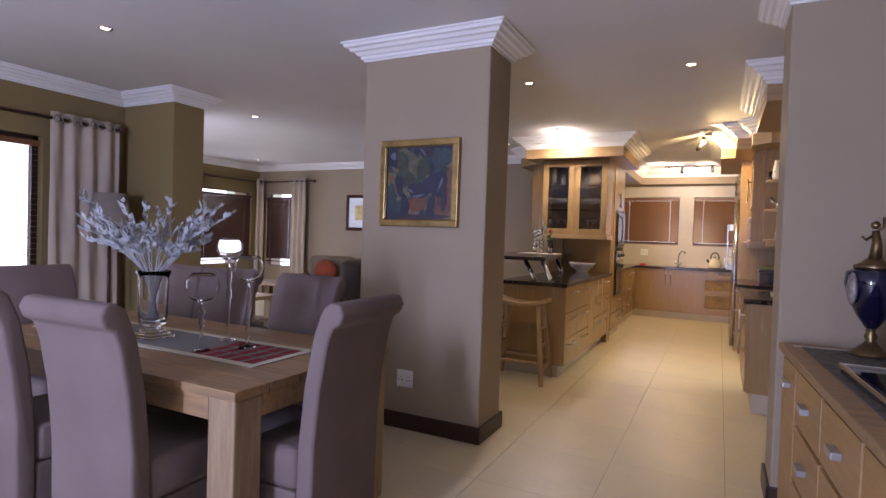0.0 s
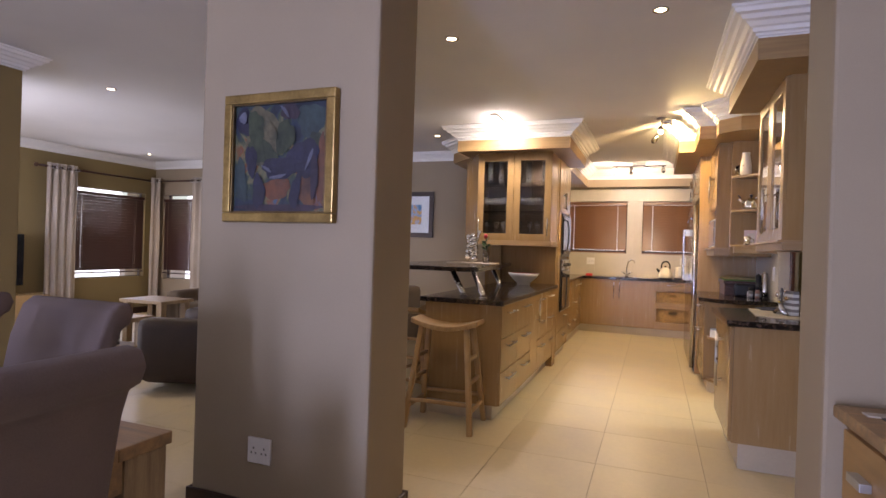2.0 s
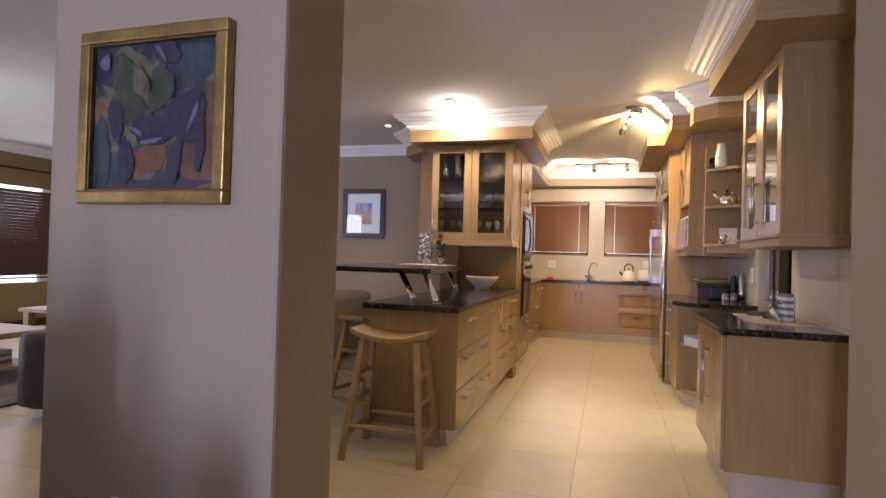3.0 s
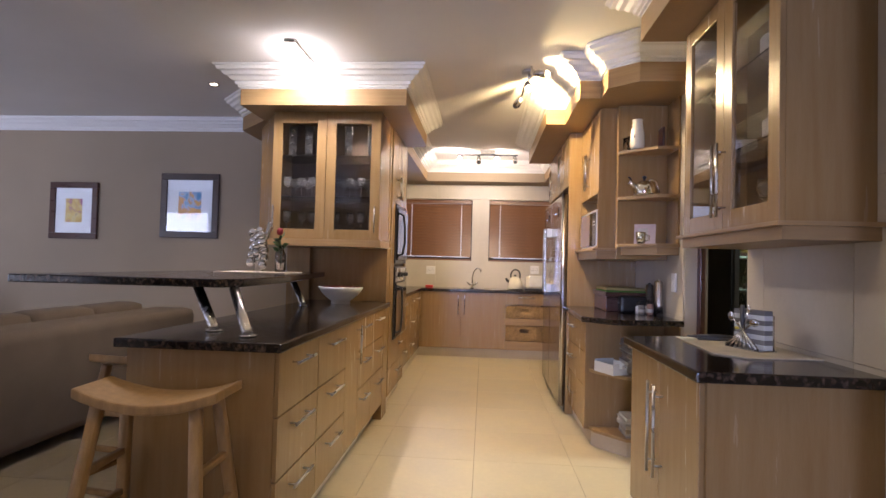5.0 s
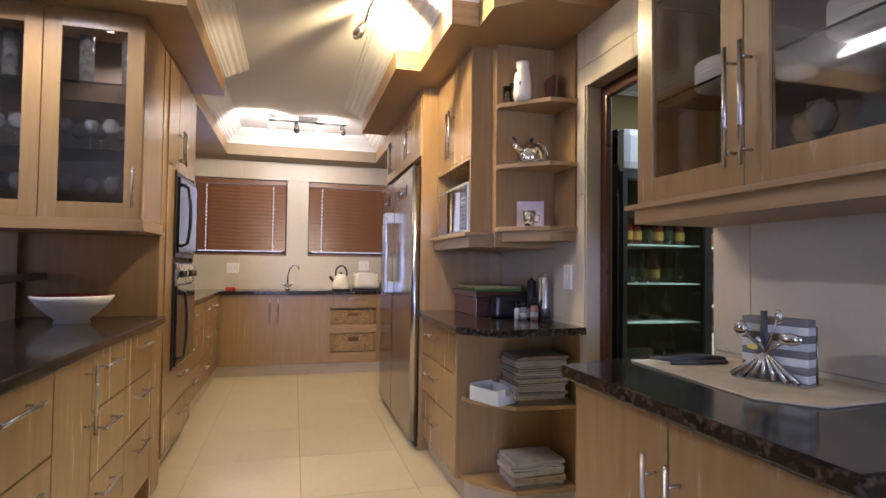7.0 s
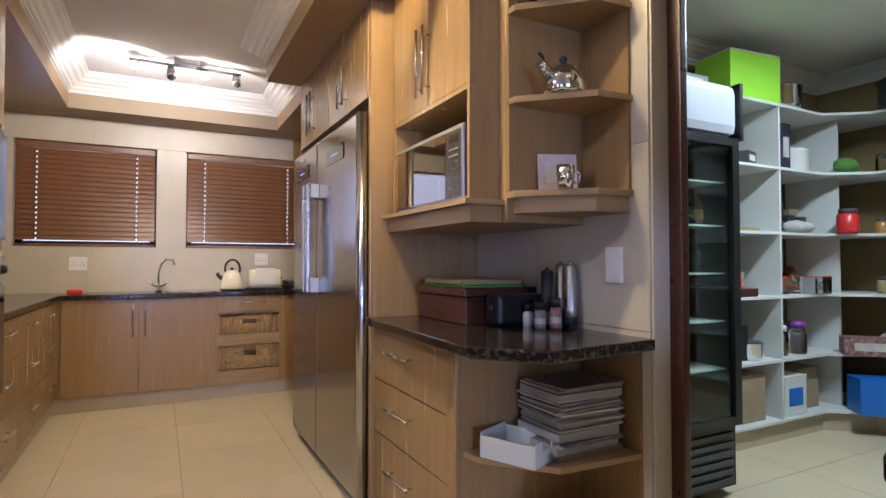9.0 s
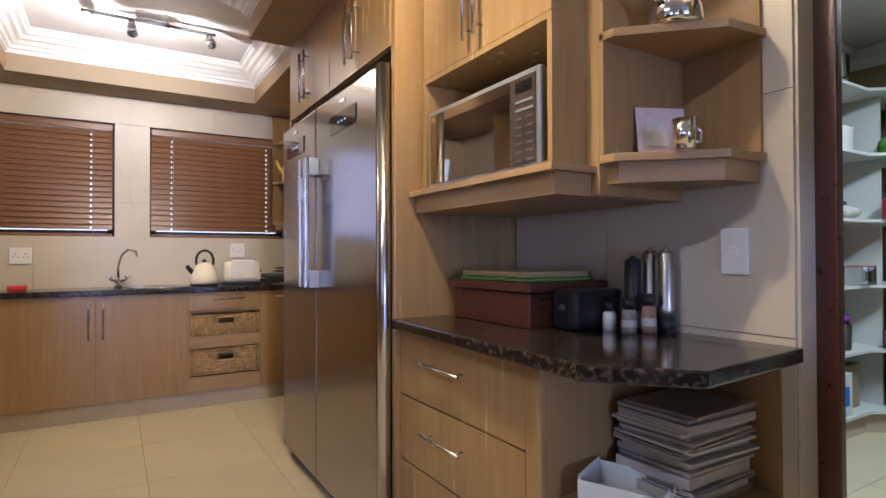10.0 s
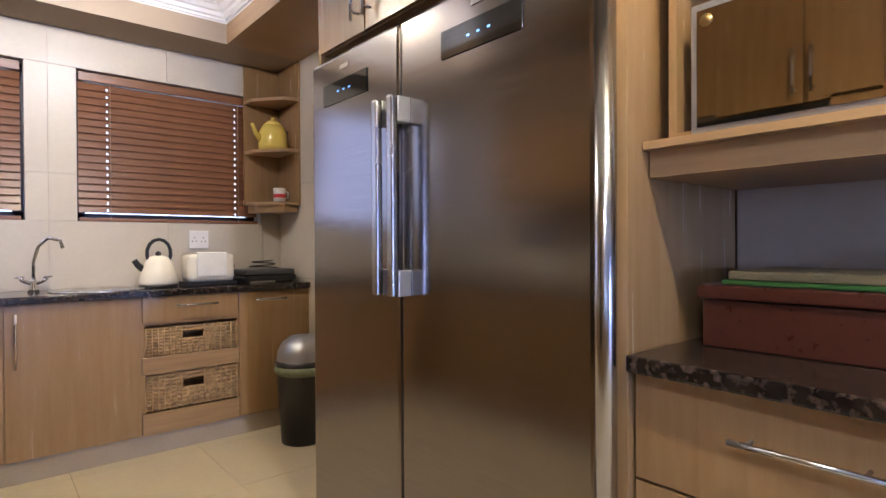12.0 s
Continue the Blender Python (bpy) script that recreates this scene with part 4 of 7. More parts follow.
def picture(name, label, x0, x1, z0, z1, y, fm, art, fw=0.04, mount=0.0, depth=0.03):
    t = thing(name, label, "picture", ((x0 + x1) / 2, y, (z0 + z1) / 2))
    w, h = (x1 - x0) / 2, (z1 - z0) / 2
    for a in ((-w, -h, w, -h + fw), (-w, h - fw, w, h), (-w, -h + fw, -w + fw, h - fw), (w - fw, -h + fw, w, h - fw)):
        part("frame", boxes((a[0], -depth, a[1], a[2], 0, a[3]), bevel=0.006), fm, t)
    if mount:
        part("mount", boxes((-w + fw, -0.012, -h + fw, w - fw, -0.004, h - fw)), WBOARD, t)
    m = fw + mount
    part("canvas", boxes((-w + m, -0.016, -h + m, w - m, -0.013, h - m)), art, t)
    if mount:
        g = part("pane", boxes((-w + fw, -0.024, -h + fw, w - fw, -0.021, h - fw)), GLASS, t)
        g.visible_shadow = False
    return t


BULLBG, VIEW, DUSK = painting("painting_ground", "bull"), painting("print_view", "view"), painting("print_dusk", "dusk")
bp = picture("oil_painting", "gilt-framed dark oil painting of a bull on the pillar", -0.93, -0.335, 1.38, 1.96, 4.279, GOLD, BULLBG, 0.042, 0, 0.04)
INK = mat("painted_bull", (0.022, 0.022, 0.06), 0.5, 0, 14, 0.3, 0.3, 40, base2=(0.012, 0.012, 0.028))
CLOUD = mat("painted_cloud", (0.17, 0.14, 0.075), 0.5, 0, 14, 0.3, 0.3, 40, base2=(0.05, 0.055, 0.035))
RUST = mat("painted_earth", (0.22, 0.09, 0.03), 0.5, 0, 9, 0.3, 0.3, 40, base2=(0.06, 0.03, 0.03))


def blob(parent, cx, cz, rx, rz, m, d, turn=0):
    """A flat painted patch with a wavering edge."""
    bm = bmesh.new()
    ca, sa = math.cos(turn), math.sin(turn)
    vs = []
    for i in range(28):
        a = 2 * math.pi * i / 28
        k = 1 + 0.12 * math.sin(3 * a + cx * 40) + 0.06 * math.sin(7 * a + cz * 30)
        x, z = rx * k * math.cos(a), rz * k * math.sin(a)
        vs.append(bm.verts.new((cx + x * ca - z * sa, -0.0165 - d * 0.0004, cz + x * sa + z * ca)))
    bm.faces.new(vs)
    part("brushwork", bm, m, parent)


TEAL = mat("painted_teal", (0.04, 0.075, 0.075), 0.5, 0, 12, 0.3, 0.3, 40, base2=(0.02, 0.04, 0.05))
MOSS = mat("painted_moss", (0.055, 0.075, 0.035), 0.5, 0, 14, 0.3, 0.3, 40, base2=(0.02, 0.03, 0.02))
PLUM = mat("painted_plum", (0.055, 0.03, 0.05), 0.5, 0, 14, 0.3, 0.3, 40, base2=(0.02, 0.015, 0.03))
FLAME = mat("painted_orange", (0.22, 0.07, 0.025), 0.5, 0, 11, 0.3, 0.3, 40, base2=(0.12, 0.05, 0.03))
PALE = mat("painted_highlight", (0.13, 0.14, 0.20), 0.5, 0, 20, 0.2, 0.3, 40)
STROKES = (
    (-0.09, 0.10, 0.11, 0.13, CLOUD, 0.3), (-0.20, 0.17, 0.045, 0.065, INK, 0.2), (0.165, 0.16, 0.075, 0.075, TEAL, 0.0), (0.20, 0.06, 0.04, 0.05, MOSS, 0.4),
    (0.225, -0.06, 0.026, 0.15, FLAME, 0.0), (-0.02, -0.14, 0.09, 0.045, FLAME, 0.1), (0.15, -0.15, 0.05, 0.07, RUST, 0.2), (-0.21, -0.10, 0.035, 0.10, TEAL, 0.1),
    (0.0, -0.225, 0.235, 0.018, PLUM, 0.0), (-0.13, 0.13, 0.045, 0.09, MOSS, 0.1), (-0.10, 0.03, 0.09, 0.055, MOSS, -0.3), (0.03, 0.09, 0.05, 0.075, MOSS, -0.2),
    (0.055, 0.205, 0.05, 0.040, PLUM, -0.3), (0.018, -0.045, 0.11, 0.048, INK, 0.05), (0.135, -0.005, 0.082, 0.082, INK, 0.1), (-0.15, -0.01, 0.032, 0.072, INK, 0.12),
    (-0.105, -0.15, 0.034, 0.078, INK, 0.05), (0.095, -0.15, 0.026, 0.082, INK, -0.2), (0.19, -0.09, 0.020, 0.095, PLUM, 0.0), (-0.20, 0.185, 0.022, 0.026, PALE, 0.0),
    (0.0, -0.085, 0.045, 0.008, PALE, 0.15), (0.165, -0.01, 0.008, 0.05, PALE, -0.4), (0.03, 0.205, 0.008, 0.035, PALE, 0.7), (-0.05, 0.12, 0.03, 0.05, CLOUD, 0.6), (-0.06, -0.05, 0.03, 0.007, PALE, -0.5),
)
for i, (cx, cz, rx, rz, m, tn) in enumerate(STROKES):
    blob(bp, cx, cz, rx, rz, m, i, tn)
for a in ((-0.2555, -0.248, 0.2555, -0.240), (-0.2555, 0.240, 0.2555, 0.248), (-0.2555, -0.240, -0.2475, 0.240), (0.2475, -0.240, 0.2555, 0.240)):
    part("slip", boxes((a[0], -0.034, a[1], a[2], -0.017, a[3]), bevel=0.002), BRASS, bp, "dark gilt inner slip")
picture("framed_print", "dark wood framed print with white mount on the far wall", -2.63, -2.02, 1.435, 2.09, 9.499, DWOOD, VIEW, 0.065, 0.12)
picture("framed_print", "brown framed square print with a wide mount", -3.83, -3.31, 1.40, 1.985, 9.499, REDWOOD, DUSK, 0.06, 0.11)
picture("framed_print", "brown framed small print beyond the sofa", -5.14, -4.50, 1.37, 2.04, 9.499, REDWOOD, DUSK, 0.06, 0.14)


# ---- curtains ----
def curtain(x0, x1, z0, z1, at, axis, folds, amp=0.035, ties=True):
    t = thing("curtain", "full length cream linen curtain with steel eyelets", "curtain", (0, 0, 0), "curtains")
    bm = bmesh.new()
    n, rows = folds * 12, 10
    grid = []
    for j in range(rows + 1):
        z = z0 + (z1 - z0) * j / rows
        k = 0.85 + 0.15 * math.sin(j * 0.9)
        row = []
        for i in range(n + 1):
            a = x0 + (x1 - x0) * i / n
            o = amp * k * math.sin(2 * math.pi * folds * i / n) + 0.006 * math.sin(i * 0.9 + j)
            row.append(bm.verts.new((a, at + o, z) if axis == "y" else (at + o, a, z)))
        grid.append(row)
    for j in range(rows):
        for i in range(n):
            bm.faces.new((grid[j][i], grid[j][i + 1], grid[j + 1][i + 1], grid[j + 1][i])).smooth = True
    c = part("cloth", bm, LINEN, t)
    s = c.modifiers.new("thick", "SOLIDIFY")
    s.thickness = 0.003
    for i in range(folds * 2):
        a = x0 + (x1 - x0) * (i + 0.5) / (folds * 2)
        b = lathe([(0.026, -0.002), (0.034, -0.002), (0.034, 0.002), (0.026, 0.002), (0.026, -0.002)], 14)
        e = part("eyelet", b, STEEL, t)
        e.location = (a, at - amp - 0.006, z1 - 0.06) if axis == "y" else (at + amp + 0.006, a, z1 - 0.06)
        e.rotation_euler = (radians(90), 0, 0) if axis == "y" else (0, radians(90), 0)
    return t


def rod(a, b, label="dark wooden curtain rod with turned ends"):
    t = thing("curtain_rod", label, "curtain rod", (0, 0, 0), "curtain rods")
    part("pole", tube([a, b], 0.016, 12), REDWOOD, t)
    part("finial", ball(a, 0.032), REDWOOD, t)
    part("finial", ball(b, 0.032), REDWOOD, t)


curtain(3.84, 4.47, 0.02, 2.32, -4.17, "x", 4, 0.02)
rod((-4.17, 0.6, 2.26), (-4.17, 4.5, 2.26))
curtain(7.55, 8.00, 0.02, 2.36, -7.28, "x", 4)
curtain(9.29, 9.44, 0.02, 2.36, -7.26, "x", 1)
rod((-7.28, 7.4, 2.30), (-7.28, 9.40, 2.30))
curtain(-7.34, -7.14, 0.02, 2.36, 9.38, "y", 2)
curtain(-6.42, -6.05, 0.02, 2.36, 9.38, "y", 3)
rod((-7.22, 9.38, 2.30), (-5.85, 9.38, 2.30))


# ---- dining room ----
def dining_chair():
    t = thing("dining_chair", "high-backed dining chair upholstered in taupe suede, rolled top", "chair", (0, 0, 0), "chairs round the dining table")
    # back: a swept profile in y,z with a roll at the top
    prof = [(0.20, 0.30), (0.205, 0.50), (0.225, 0.70), (0.26, 0.88), (0.30, 0.98), (0.335, 1.005), (0.375, 1.00), (0.392, 0.965), (0.375, 0.93), (0.345, 0.915), (0.325, 0.86), (0.295, 0.70), (0.275, 0.50), (0.27, 0.10), (0.20, 0.10)]
    bm = bmesh.new()
    w = 0.225
    L, R = [bm.verts.new((-w, y, z)) for y, z in prof], [bm.verts.new((w, y, z)) for y, z in prof]
    n = len(prof)
    for i in range(n):
        bm.faces.new((L[i], L[(i + 1) % n], R[(i + 1) % n], R[i]))
    bm.faces.new(L[::-1]); bm.faces.new(R)
    bmesh.ops.recalc_face_normals(bm, faces=bm.faces)
    bmesh.ops.bevel(bm, geom=bm.edges[:], offset=0.012, segments=2, profile=0.6, affect="EDGES")
    part("backrest", bm, FABRIC, t, smooth=True)
    part("seat", boxes((-0.225, -0.25, 0.33, 0.225, 0.20, 0.48), bevel=0.03), FABRIC, t, smooth=True)
    part("skirt", boxes((-0.222, -0.24, 0.12, 0.222, 0.20, 0.33), bevel=0.012), FABRIC, t)
    for sx in (-0.19, 0.19):
        for sy in (-0.21, 0.23):
            part("leg", boxes((sx - 0.02, sy - 0.02, 0.0, sx + 0.02, sy + 0.02, 0.13), bevel=0.004), DWOOD, t)
    for c in t.children:
        c.scale.z = 1.065
    return t


ch = dining_chair()
spots = [(-0.79, 2.50, 182), (-1.46, 2.50, 178), (-0.96, 3.25, 0), (-1.60, 3.25, 1), (-2.07, 3.25, -1), (-2.13, 2.86, 90), (-0.40, 2.845, -88)]
for i, (x, y, a) in enumerate(spots):
    m = Matrix.Translation((x, y, 0)) @ Matrix.Rotation(radians(a), 4, "Z")
    if i == 0:
        ch.matrix_basis = m
    else:
        copy_thing(ch, m)
tab = thing("dining_table", "rustic solid wood dining table with thick square legs", "table")
for i in range(6):
    y0 = 2.42 + 0.164 * i
    part("board", boxes((-2.24, y0 + 0.001, 0.725, -0.29, y0 + 0.163, 0.76), bevel=0.004), TABLEW, tab)
for r in ((-2.10, 2.43, -0.43, 2.46), (-2.10, 3.365, -0.43, 3.395), (-2.22, 2.56, -2.19, 3.26), (-0.33, 2.56, -0.30, 3.26)):
    part("apron", boxes((r[0], r[1], 0.64, r[2], r[3], 0.725), bevel=0.003), TABLEW, tab)
for x in (-2.23, -0.43):
    for y in (2.43, 3.265):
        part("leg", boxes((x, y, 0.0, x + 0.13, y + 0.13, 0.725), bevel=0.008), LEGW, tab)
run = thing("table_runner", "grey table runner with cream border and red patterned end", "table runner")
part("cloth", boxes((-2.12, 2.70, 0.7605, -0.50, 3.10, 0.763)), GRAY, run)
for r in ((-2.12, 2.70, -0.50, 2.74), (-2.12, 3.06, -0.50, 3.10), (-0.54, 2.74, -0.50, 3.06)):
    part("border", boxes((r[0], r[1], 0.763, r[2], r[3], 0.7645)), BURLAP, run)
REDC = mat("red_cloth", (0.35, 0.02, 0.03), 0.95, 0, 9, 0.2, 0.3, 200)
for i in range(5):
    for j in range(3):
        part("red_stripe", boxes((-0.92 + 0.08 * i + 0.01 * (j % 2), 2.745 + 0.105 * j, 0.763, -0.865 + 0.08 * i, 2.835 + 0.105 * j, 0.7645)), REDC, run)

for i in range(3):
    for j in range(3):
        part("red_stripe", boxes((-2.08 + 0.08 * i + 0.01 * (j % 2), 2.745 + 0.105 * j, 0.763, -2.025 + 0.08 * i, 2.835 + 0.105 * j, 0.7645)), REDC, run)
vs = thing("glass_vase", "tall clear glass vase on a stepped foot", "vase", (-1.36, 2.87, 0.7645))
part("vase_body", lathe([(0, 0.046), (0.034, 0.046), (0.035, 0.055), (0.062, 0.07), (0.068, 0.12), (0.072, 0.30), (0.082, 0.335), (0.078, 0.337), (0.067, 0.30), (0.062, 0.12), (0.05, 0.085), (0, 0.078)], 32), GLASS, vs)
part("foot", boxes((-0.072, -0.072, 0, 0.072, 0.072, 0.014), (-0.058, -0.058, 0.0145, 0.058, 0.058, 0.029), (-0.044, -0.044, 0.0295, 0.044, 0.044, 0.045), bevel=0.002), GLASS, vs, "stepped square glass foot")
fl = thing("leaf_arrangement", "spray of dried silvery grey leaf branches in a vase", "plant", (-1.36, 2.87, 0.86))
rnd = random.Random(5)
stems, leaves = bmesh.new(), bmesh.new()


def leaf(bm, p, d, ln, wd):
    d = d.normalized()
    s = d.cross(Vector((rnd.uniform(-1, 1), rnd.uniform(-1, 1), rnd.uniform(-1, 1)))).normalized()
    u = d.cross(s) * 0.15
    v = [bm.verts.new(q) for q in (p, p + d * ln * 0.45 + s * wd + u * wd, p + d * ln, p + d * ln * 0.45 - s * wd + u * wd)]
    mid = bm.verts.new(p + d * ln * 0.5)
    bm.faces.new((v[0], v[1], mid)); bm.faces.new((v[1], v[2], mid)); bm.faces.new((v[2], v[3], mid)); bm.faces.new((v[3], v[0], mid))


for k in range(42):
    a = 2 * math.pi * k / 42 + rnd.uniform(-0.1, 0.1)
    sp = rnd.uniform(0.14, 0.44)
    top = Vector((math.cos(a) * sp * 1.05, math.sin(a) * sp * 0.8, rnd.uniform(0.34, 0.60)))
    base = Vector((math.cos(a + 2.6) * 0.03, math.sin(a + 2.6) * 0.03, 0.0))
    neck = Vector((math.cos(a) * 0.05, math.sin(a) * 0.05, 0.24))
    mids = [base, neck, neck.lerp(top, 0.5) + Vector((0, 0, 0.04)), top]
    part("stem", tube(mids, 0.002, 5), LEAFW, fl)
    for j in range(30):
        f = j / 30
        p = (mids[1].lerp(mids[2], f * 2) if f < 0.5 else mids[2].lerp(mids[3], f * 2 - 1)) if j > 5 else mids[2].lerp(mids[3], j / 5)
        d = (top - neck).normalized() + Vector((rnd.uniform(-1, 1), rnd.uniform(-1, 1), rnd.uniform(-0.5, 0.9))) * 0.8
        if f > 0.3 or j < 6:
            leaf(leaves, p, d, rnd.uniform(0.026, 0.055), rnd.uniform(0.007, 0.013))
stems.free()
part("leaves", leaves, LEAFW, fl, kind="stuff")


def candle_glass(x, y, stem, bowl):
    t = thing("glass_goblet", "tall clear glass candle goblet with a twisted stem", "glass", (x, y, 0.7645), "goblets on the dining table")
    pr = [(0, 0), (0.038, 0), (0.036, 0.004), (0.008, 0.010)]
    for i in range(9):
        z = 0.02 + stem * i / 9
        pr.append((0.008 + (0.008 if i % 2 and i > 4 else 0), z))
    for i in range(9):
        a = math.pi * (i / 8) * 0.78
        pr.append((max(0.006, bowl * math.sin(a)), stem + 0.02 + bowl * (1 - math.cos(a))))
    inner = [(r - 0.002, z + 0.001) for r, z in pr[::-1][:7]]
    part("goblet", lathe(pr + inner + [(0, stem + 0.03)], 32), THING, t)


chd = thing("candle_holder", "small dark glass candle holder on the runner", "candle holder", (-2.0, 2.90, 0.7645))
part("holder", lathe([(0, 0), (0.04, 0), (0.05, 0.02), (0.05, 0.07), (0.042, 0.08), (0.038, 0.08), (0.036, 0.03), (0, 0.03)], 20), COBALT, chd)
part("candle", lathe([(0, 0.03), (0.03, 0.031), (0.03, 0.06), (0, 0.06)], 16), REDP, chd)
candle_glass(-0.92, 2.80, 0.20, 0.074)
candle_glass(-1.02, 3.04, 0.38, 0.064)
candle_glass(-0.80, 2.96, 0.29, 0.070)

lamp = thing("floor_lamp", "floor lamp with pale grey drum shade beside the curtain", "lamp", (-3.95, 4.25, 0))
part("base", lathe([(0, 0), (0.14, 0), (0.13, 0.02), (0.02, 0.035), (0, 0.035)], 24), DWOOD, lamp)
part("pole", tube([(0, 0, 0.03), (0, 0, 1.35)], 0.014, 10), DWOOD, lamp)
part("shade", lathe([(0.19, 1.32), (0.14, 1.62), (0.137, 1.62), (0.187, 1.32), (0.19, 1.32)], 28), SHADE, lamp)

sb = thing("sideboard", "oak sideboard with drawers and steel block handles", "sideboard")
part("top", boxes((1.455, 1.75, 0.825, 1.86, 4.20, 0.86), bevel=0.005), TABLEW, sb)
SBOAK = mat("honey_oak", (0.44, 0.25, 0.10), 0.4, 0, 5, 0.14, 0.05, 60, stretch=(6, 0.6, 6), base2=(0.30, 0.16, 0.06))
part("body", boxes((1.49, 1.80, 0.06, 1.85, 4.18, 0.825)), SBOAK, sb)
part("plinth", boxes((1.51, 1.82, 0.0, 1.84, 4.16, 0.06)), DWOOD, sb)
for i, (a0, a1) in enumerate(((3.86, 4.17), (3.38, 3.84), (2.90, 3.36), (2.42, 2.88), (1.85, 2.40))):
    for z0, z1 in (((0.10, 0.80),) if i == 0 else ((0.58, 0.80), (0.34, 0.56), (0.10, 0.32))):
        d = part("drawer" if i else "door", boxes((1.474, a0, z0, 1.49, a1, z1), bevel=0.003), SBOAK, sb)
        c, zz = (a0 + a1) / 2, (z0 + z1) / 2 if i else 0.70
        part("handle", boxes((1.445, c - 0.045, zz - 0.012, 1.474, c + 0.045, zz + 0.012), bevel=0.003), SILVER, d, "square metal block handle")
cl = thing("sideboard_runner", "woven grey runner with cream edge on the sideboard", "table runner")
part("cloth", boxes((1.53, 2.2, 0.8605, 1.83, 4.08, 0.864)), mat("woven_runner", (0.26, 0.22, 0.18), 0.95, 0, 30, 0.35, 0.5, 160), cl)
part("border", boxes((1.50, 4.08, 0.8605, 1.85, 4.12, 0.865)), LINEN, cl)
tv = thing("serving_tray", "large black glass serving tray with a silver rim", "tray")
part("tray_top", boxes((1.57, 2.3, 0.884, 1.83, 3.52, 0.89)), BGLASS, tv)
part("tray_body", boxes((1.56, 2.29, 0.866, 1.84, 3.53, 0.884), bevel=0.003), BLACK, tv)
for r in ((1.555, 2.28, 1.57, 3.54), (1.83, 2.28, 1.845, 3.54), (1.57, 3.525, 1.83, 3.54), (1.57, 2.28, 1.83, 2.295)):
    part("rim", boxes((r[0], r[1], 0.884, r[2], r[3], 0.902), bevel=0.003), CHROME, tv)
ur = thing("ornamental_urn", "cobalt blue urn on a brass foot, with an oval medallion", "urn", (1.775, 4.02, 0.866))
part("foot", lathe([(0, 0), (0.075, 0), (0.075, 0.012), (0.05, 0.03), (0.03, 0.05), (0.018, 0.065), (0.026, 0.085), (0.016, 0.10), (0.02, 0.115), (0, 0.115)], 24), BRASS, ur)
part("urn_body", lathe([(0, 0.115), (0.022, 0.118), (0.055, 0.17), (0.088, 0.24), (0.105, 0.31), (0.10, 0.36), (0.07, 0.375), (0, 0.375)], 32), COBALT, ur)
part("lid", lathe([(0, 0.375), (0.072, 0.375), (0.075, 0.39), (0.05, 0.40), (0.03, 0.42), (0.012, 0.425), (0, 0.425)], 24), BRASS, ur)
md = part("medallion", ball((-0.083, -0.045, 0.29), 0.055, flat=(0.35, 1, 1.35)), mat("medallion_enamel", (0.55, 0.50, 0.45), 0.3, 0, 40, 0.4, 0.1, 90, base2=(0.2, 0.15, 0.12)), ur)
fg = bmesh.new()
tube([(0, 0, 0.42), (0.005, 0, 0.48), (0.0, 0.01, 0.54)], 0.02, 10, fg, radii=[0.025, 0.02, 0.014])
ball((0.0, 0.012, 0.565), 0.018, fg)
tube([(0, 0.01, 0.53), (-0.035, -0.01, 0.50), (-0.05, -0.015, 0.515)], 0.006, 6, fg)
tube([(0, 0.01, 0.53), (0.03, 0.02, 0.56), (0.03, 0.02, 0.60)], 0.006, 6, fg)
part("figurine", fg, BRASS, ur, "small cast figure on the lid")
for o in (sb, cl, tv):
    o.matrix_basis = pose(1.455, 4.15, 0, 0, 0, 3) @ pose(-1.455, -4.15, 0)


# ---- kitchen things ----
def stool(x, y, turn):
    t = thing("bar_stool", "light wooden bar stool with a curved saddle seat", "stool", (x, y, 0), "bar stools at the island", turn)
    bm = bmesh.new()
    n = 12
    rows = []
    for i in range(n + 1):
        u = -0.25 + 0.5 * i / n
        z = 0.695 + 0.55 * u * u / 0.7
        hw = 0.125 - 0.012 * abs(u) / 0.25
        rows.append([bm.verts.new((u, s * hw, z + dz)) for s, dz in ((-1, 0), (1, 0), (1, 0.035), (-1, 0.035))])
    for a, b in zip(rows, rows[1:]):
        for k in range(4):
            bm.faces.new((a[k], a[(k + 1) % 4], b[(k + 1) % 4], b[k]))
    bm.faces.new(rows[0]); bm.faces.new(rows[-1][::-1])
    bmesh.ops.recalc_face_normals(bm, faces=bm.faces)
    bmesh.ops.bevel(bm, geom=[e for e in bm.edges if len(e.link_faces) == 2 and e.calc_face_angle(0) > 1.0], offset=0.008, segments=2, profile=0.6, affect="EDGES")
    part("seat", bm, STOOLW, t)

    def bar4(p, q, w, nm):
        p, q = Vector(p), Vector(q)
        bm = tube([p, q], w * 0.72, 4)
        bmesh.ops.bevel(bm, geom=bm.edges[:], offset=0.003, segments=1, affect="EDGES")
        return part(nm, bm, STOOLW, t)
    tops, feet = {}, {}
    for sx in (-1, 1):
        for sy in (-1, 1):
            tops[sx, sy], feet[sx, sy] = (sx * 0.17, sy * 0.085, 0.715), (sx * 0.245, sy * 0.20, 0.0)
            bar4(feet[sx, sy], tops[sx, sy], 0.036, "leg")

    def at(k, z):
        f = z / 0.715
        return tuple(feet[k][i] + (tops[k][i] - feet[k][i]) * f for i in range(3))
    for s in (-1, 1):
        bar4(at((-1, s), 0.20), at((1, s), 0.20), 0.024, "stretcher")
        for z in (0.34, 0.50):
            bar4(at((s, -1), z), at((s, 1), z), 0.024, "stretcher")
        bar4(at((s, -1), 0.15), at((s, 1), 0.15), 0.024, "stretcher")


stool(-0.46, 6.02, 3)
stool(-0.97, 6.76, 80)


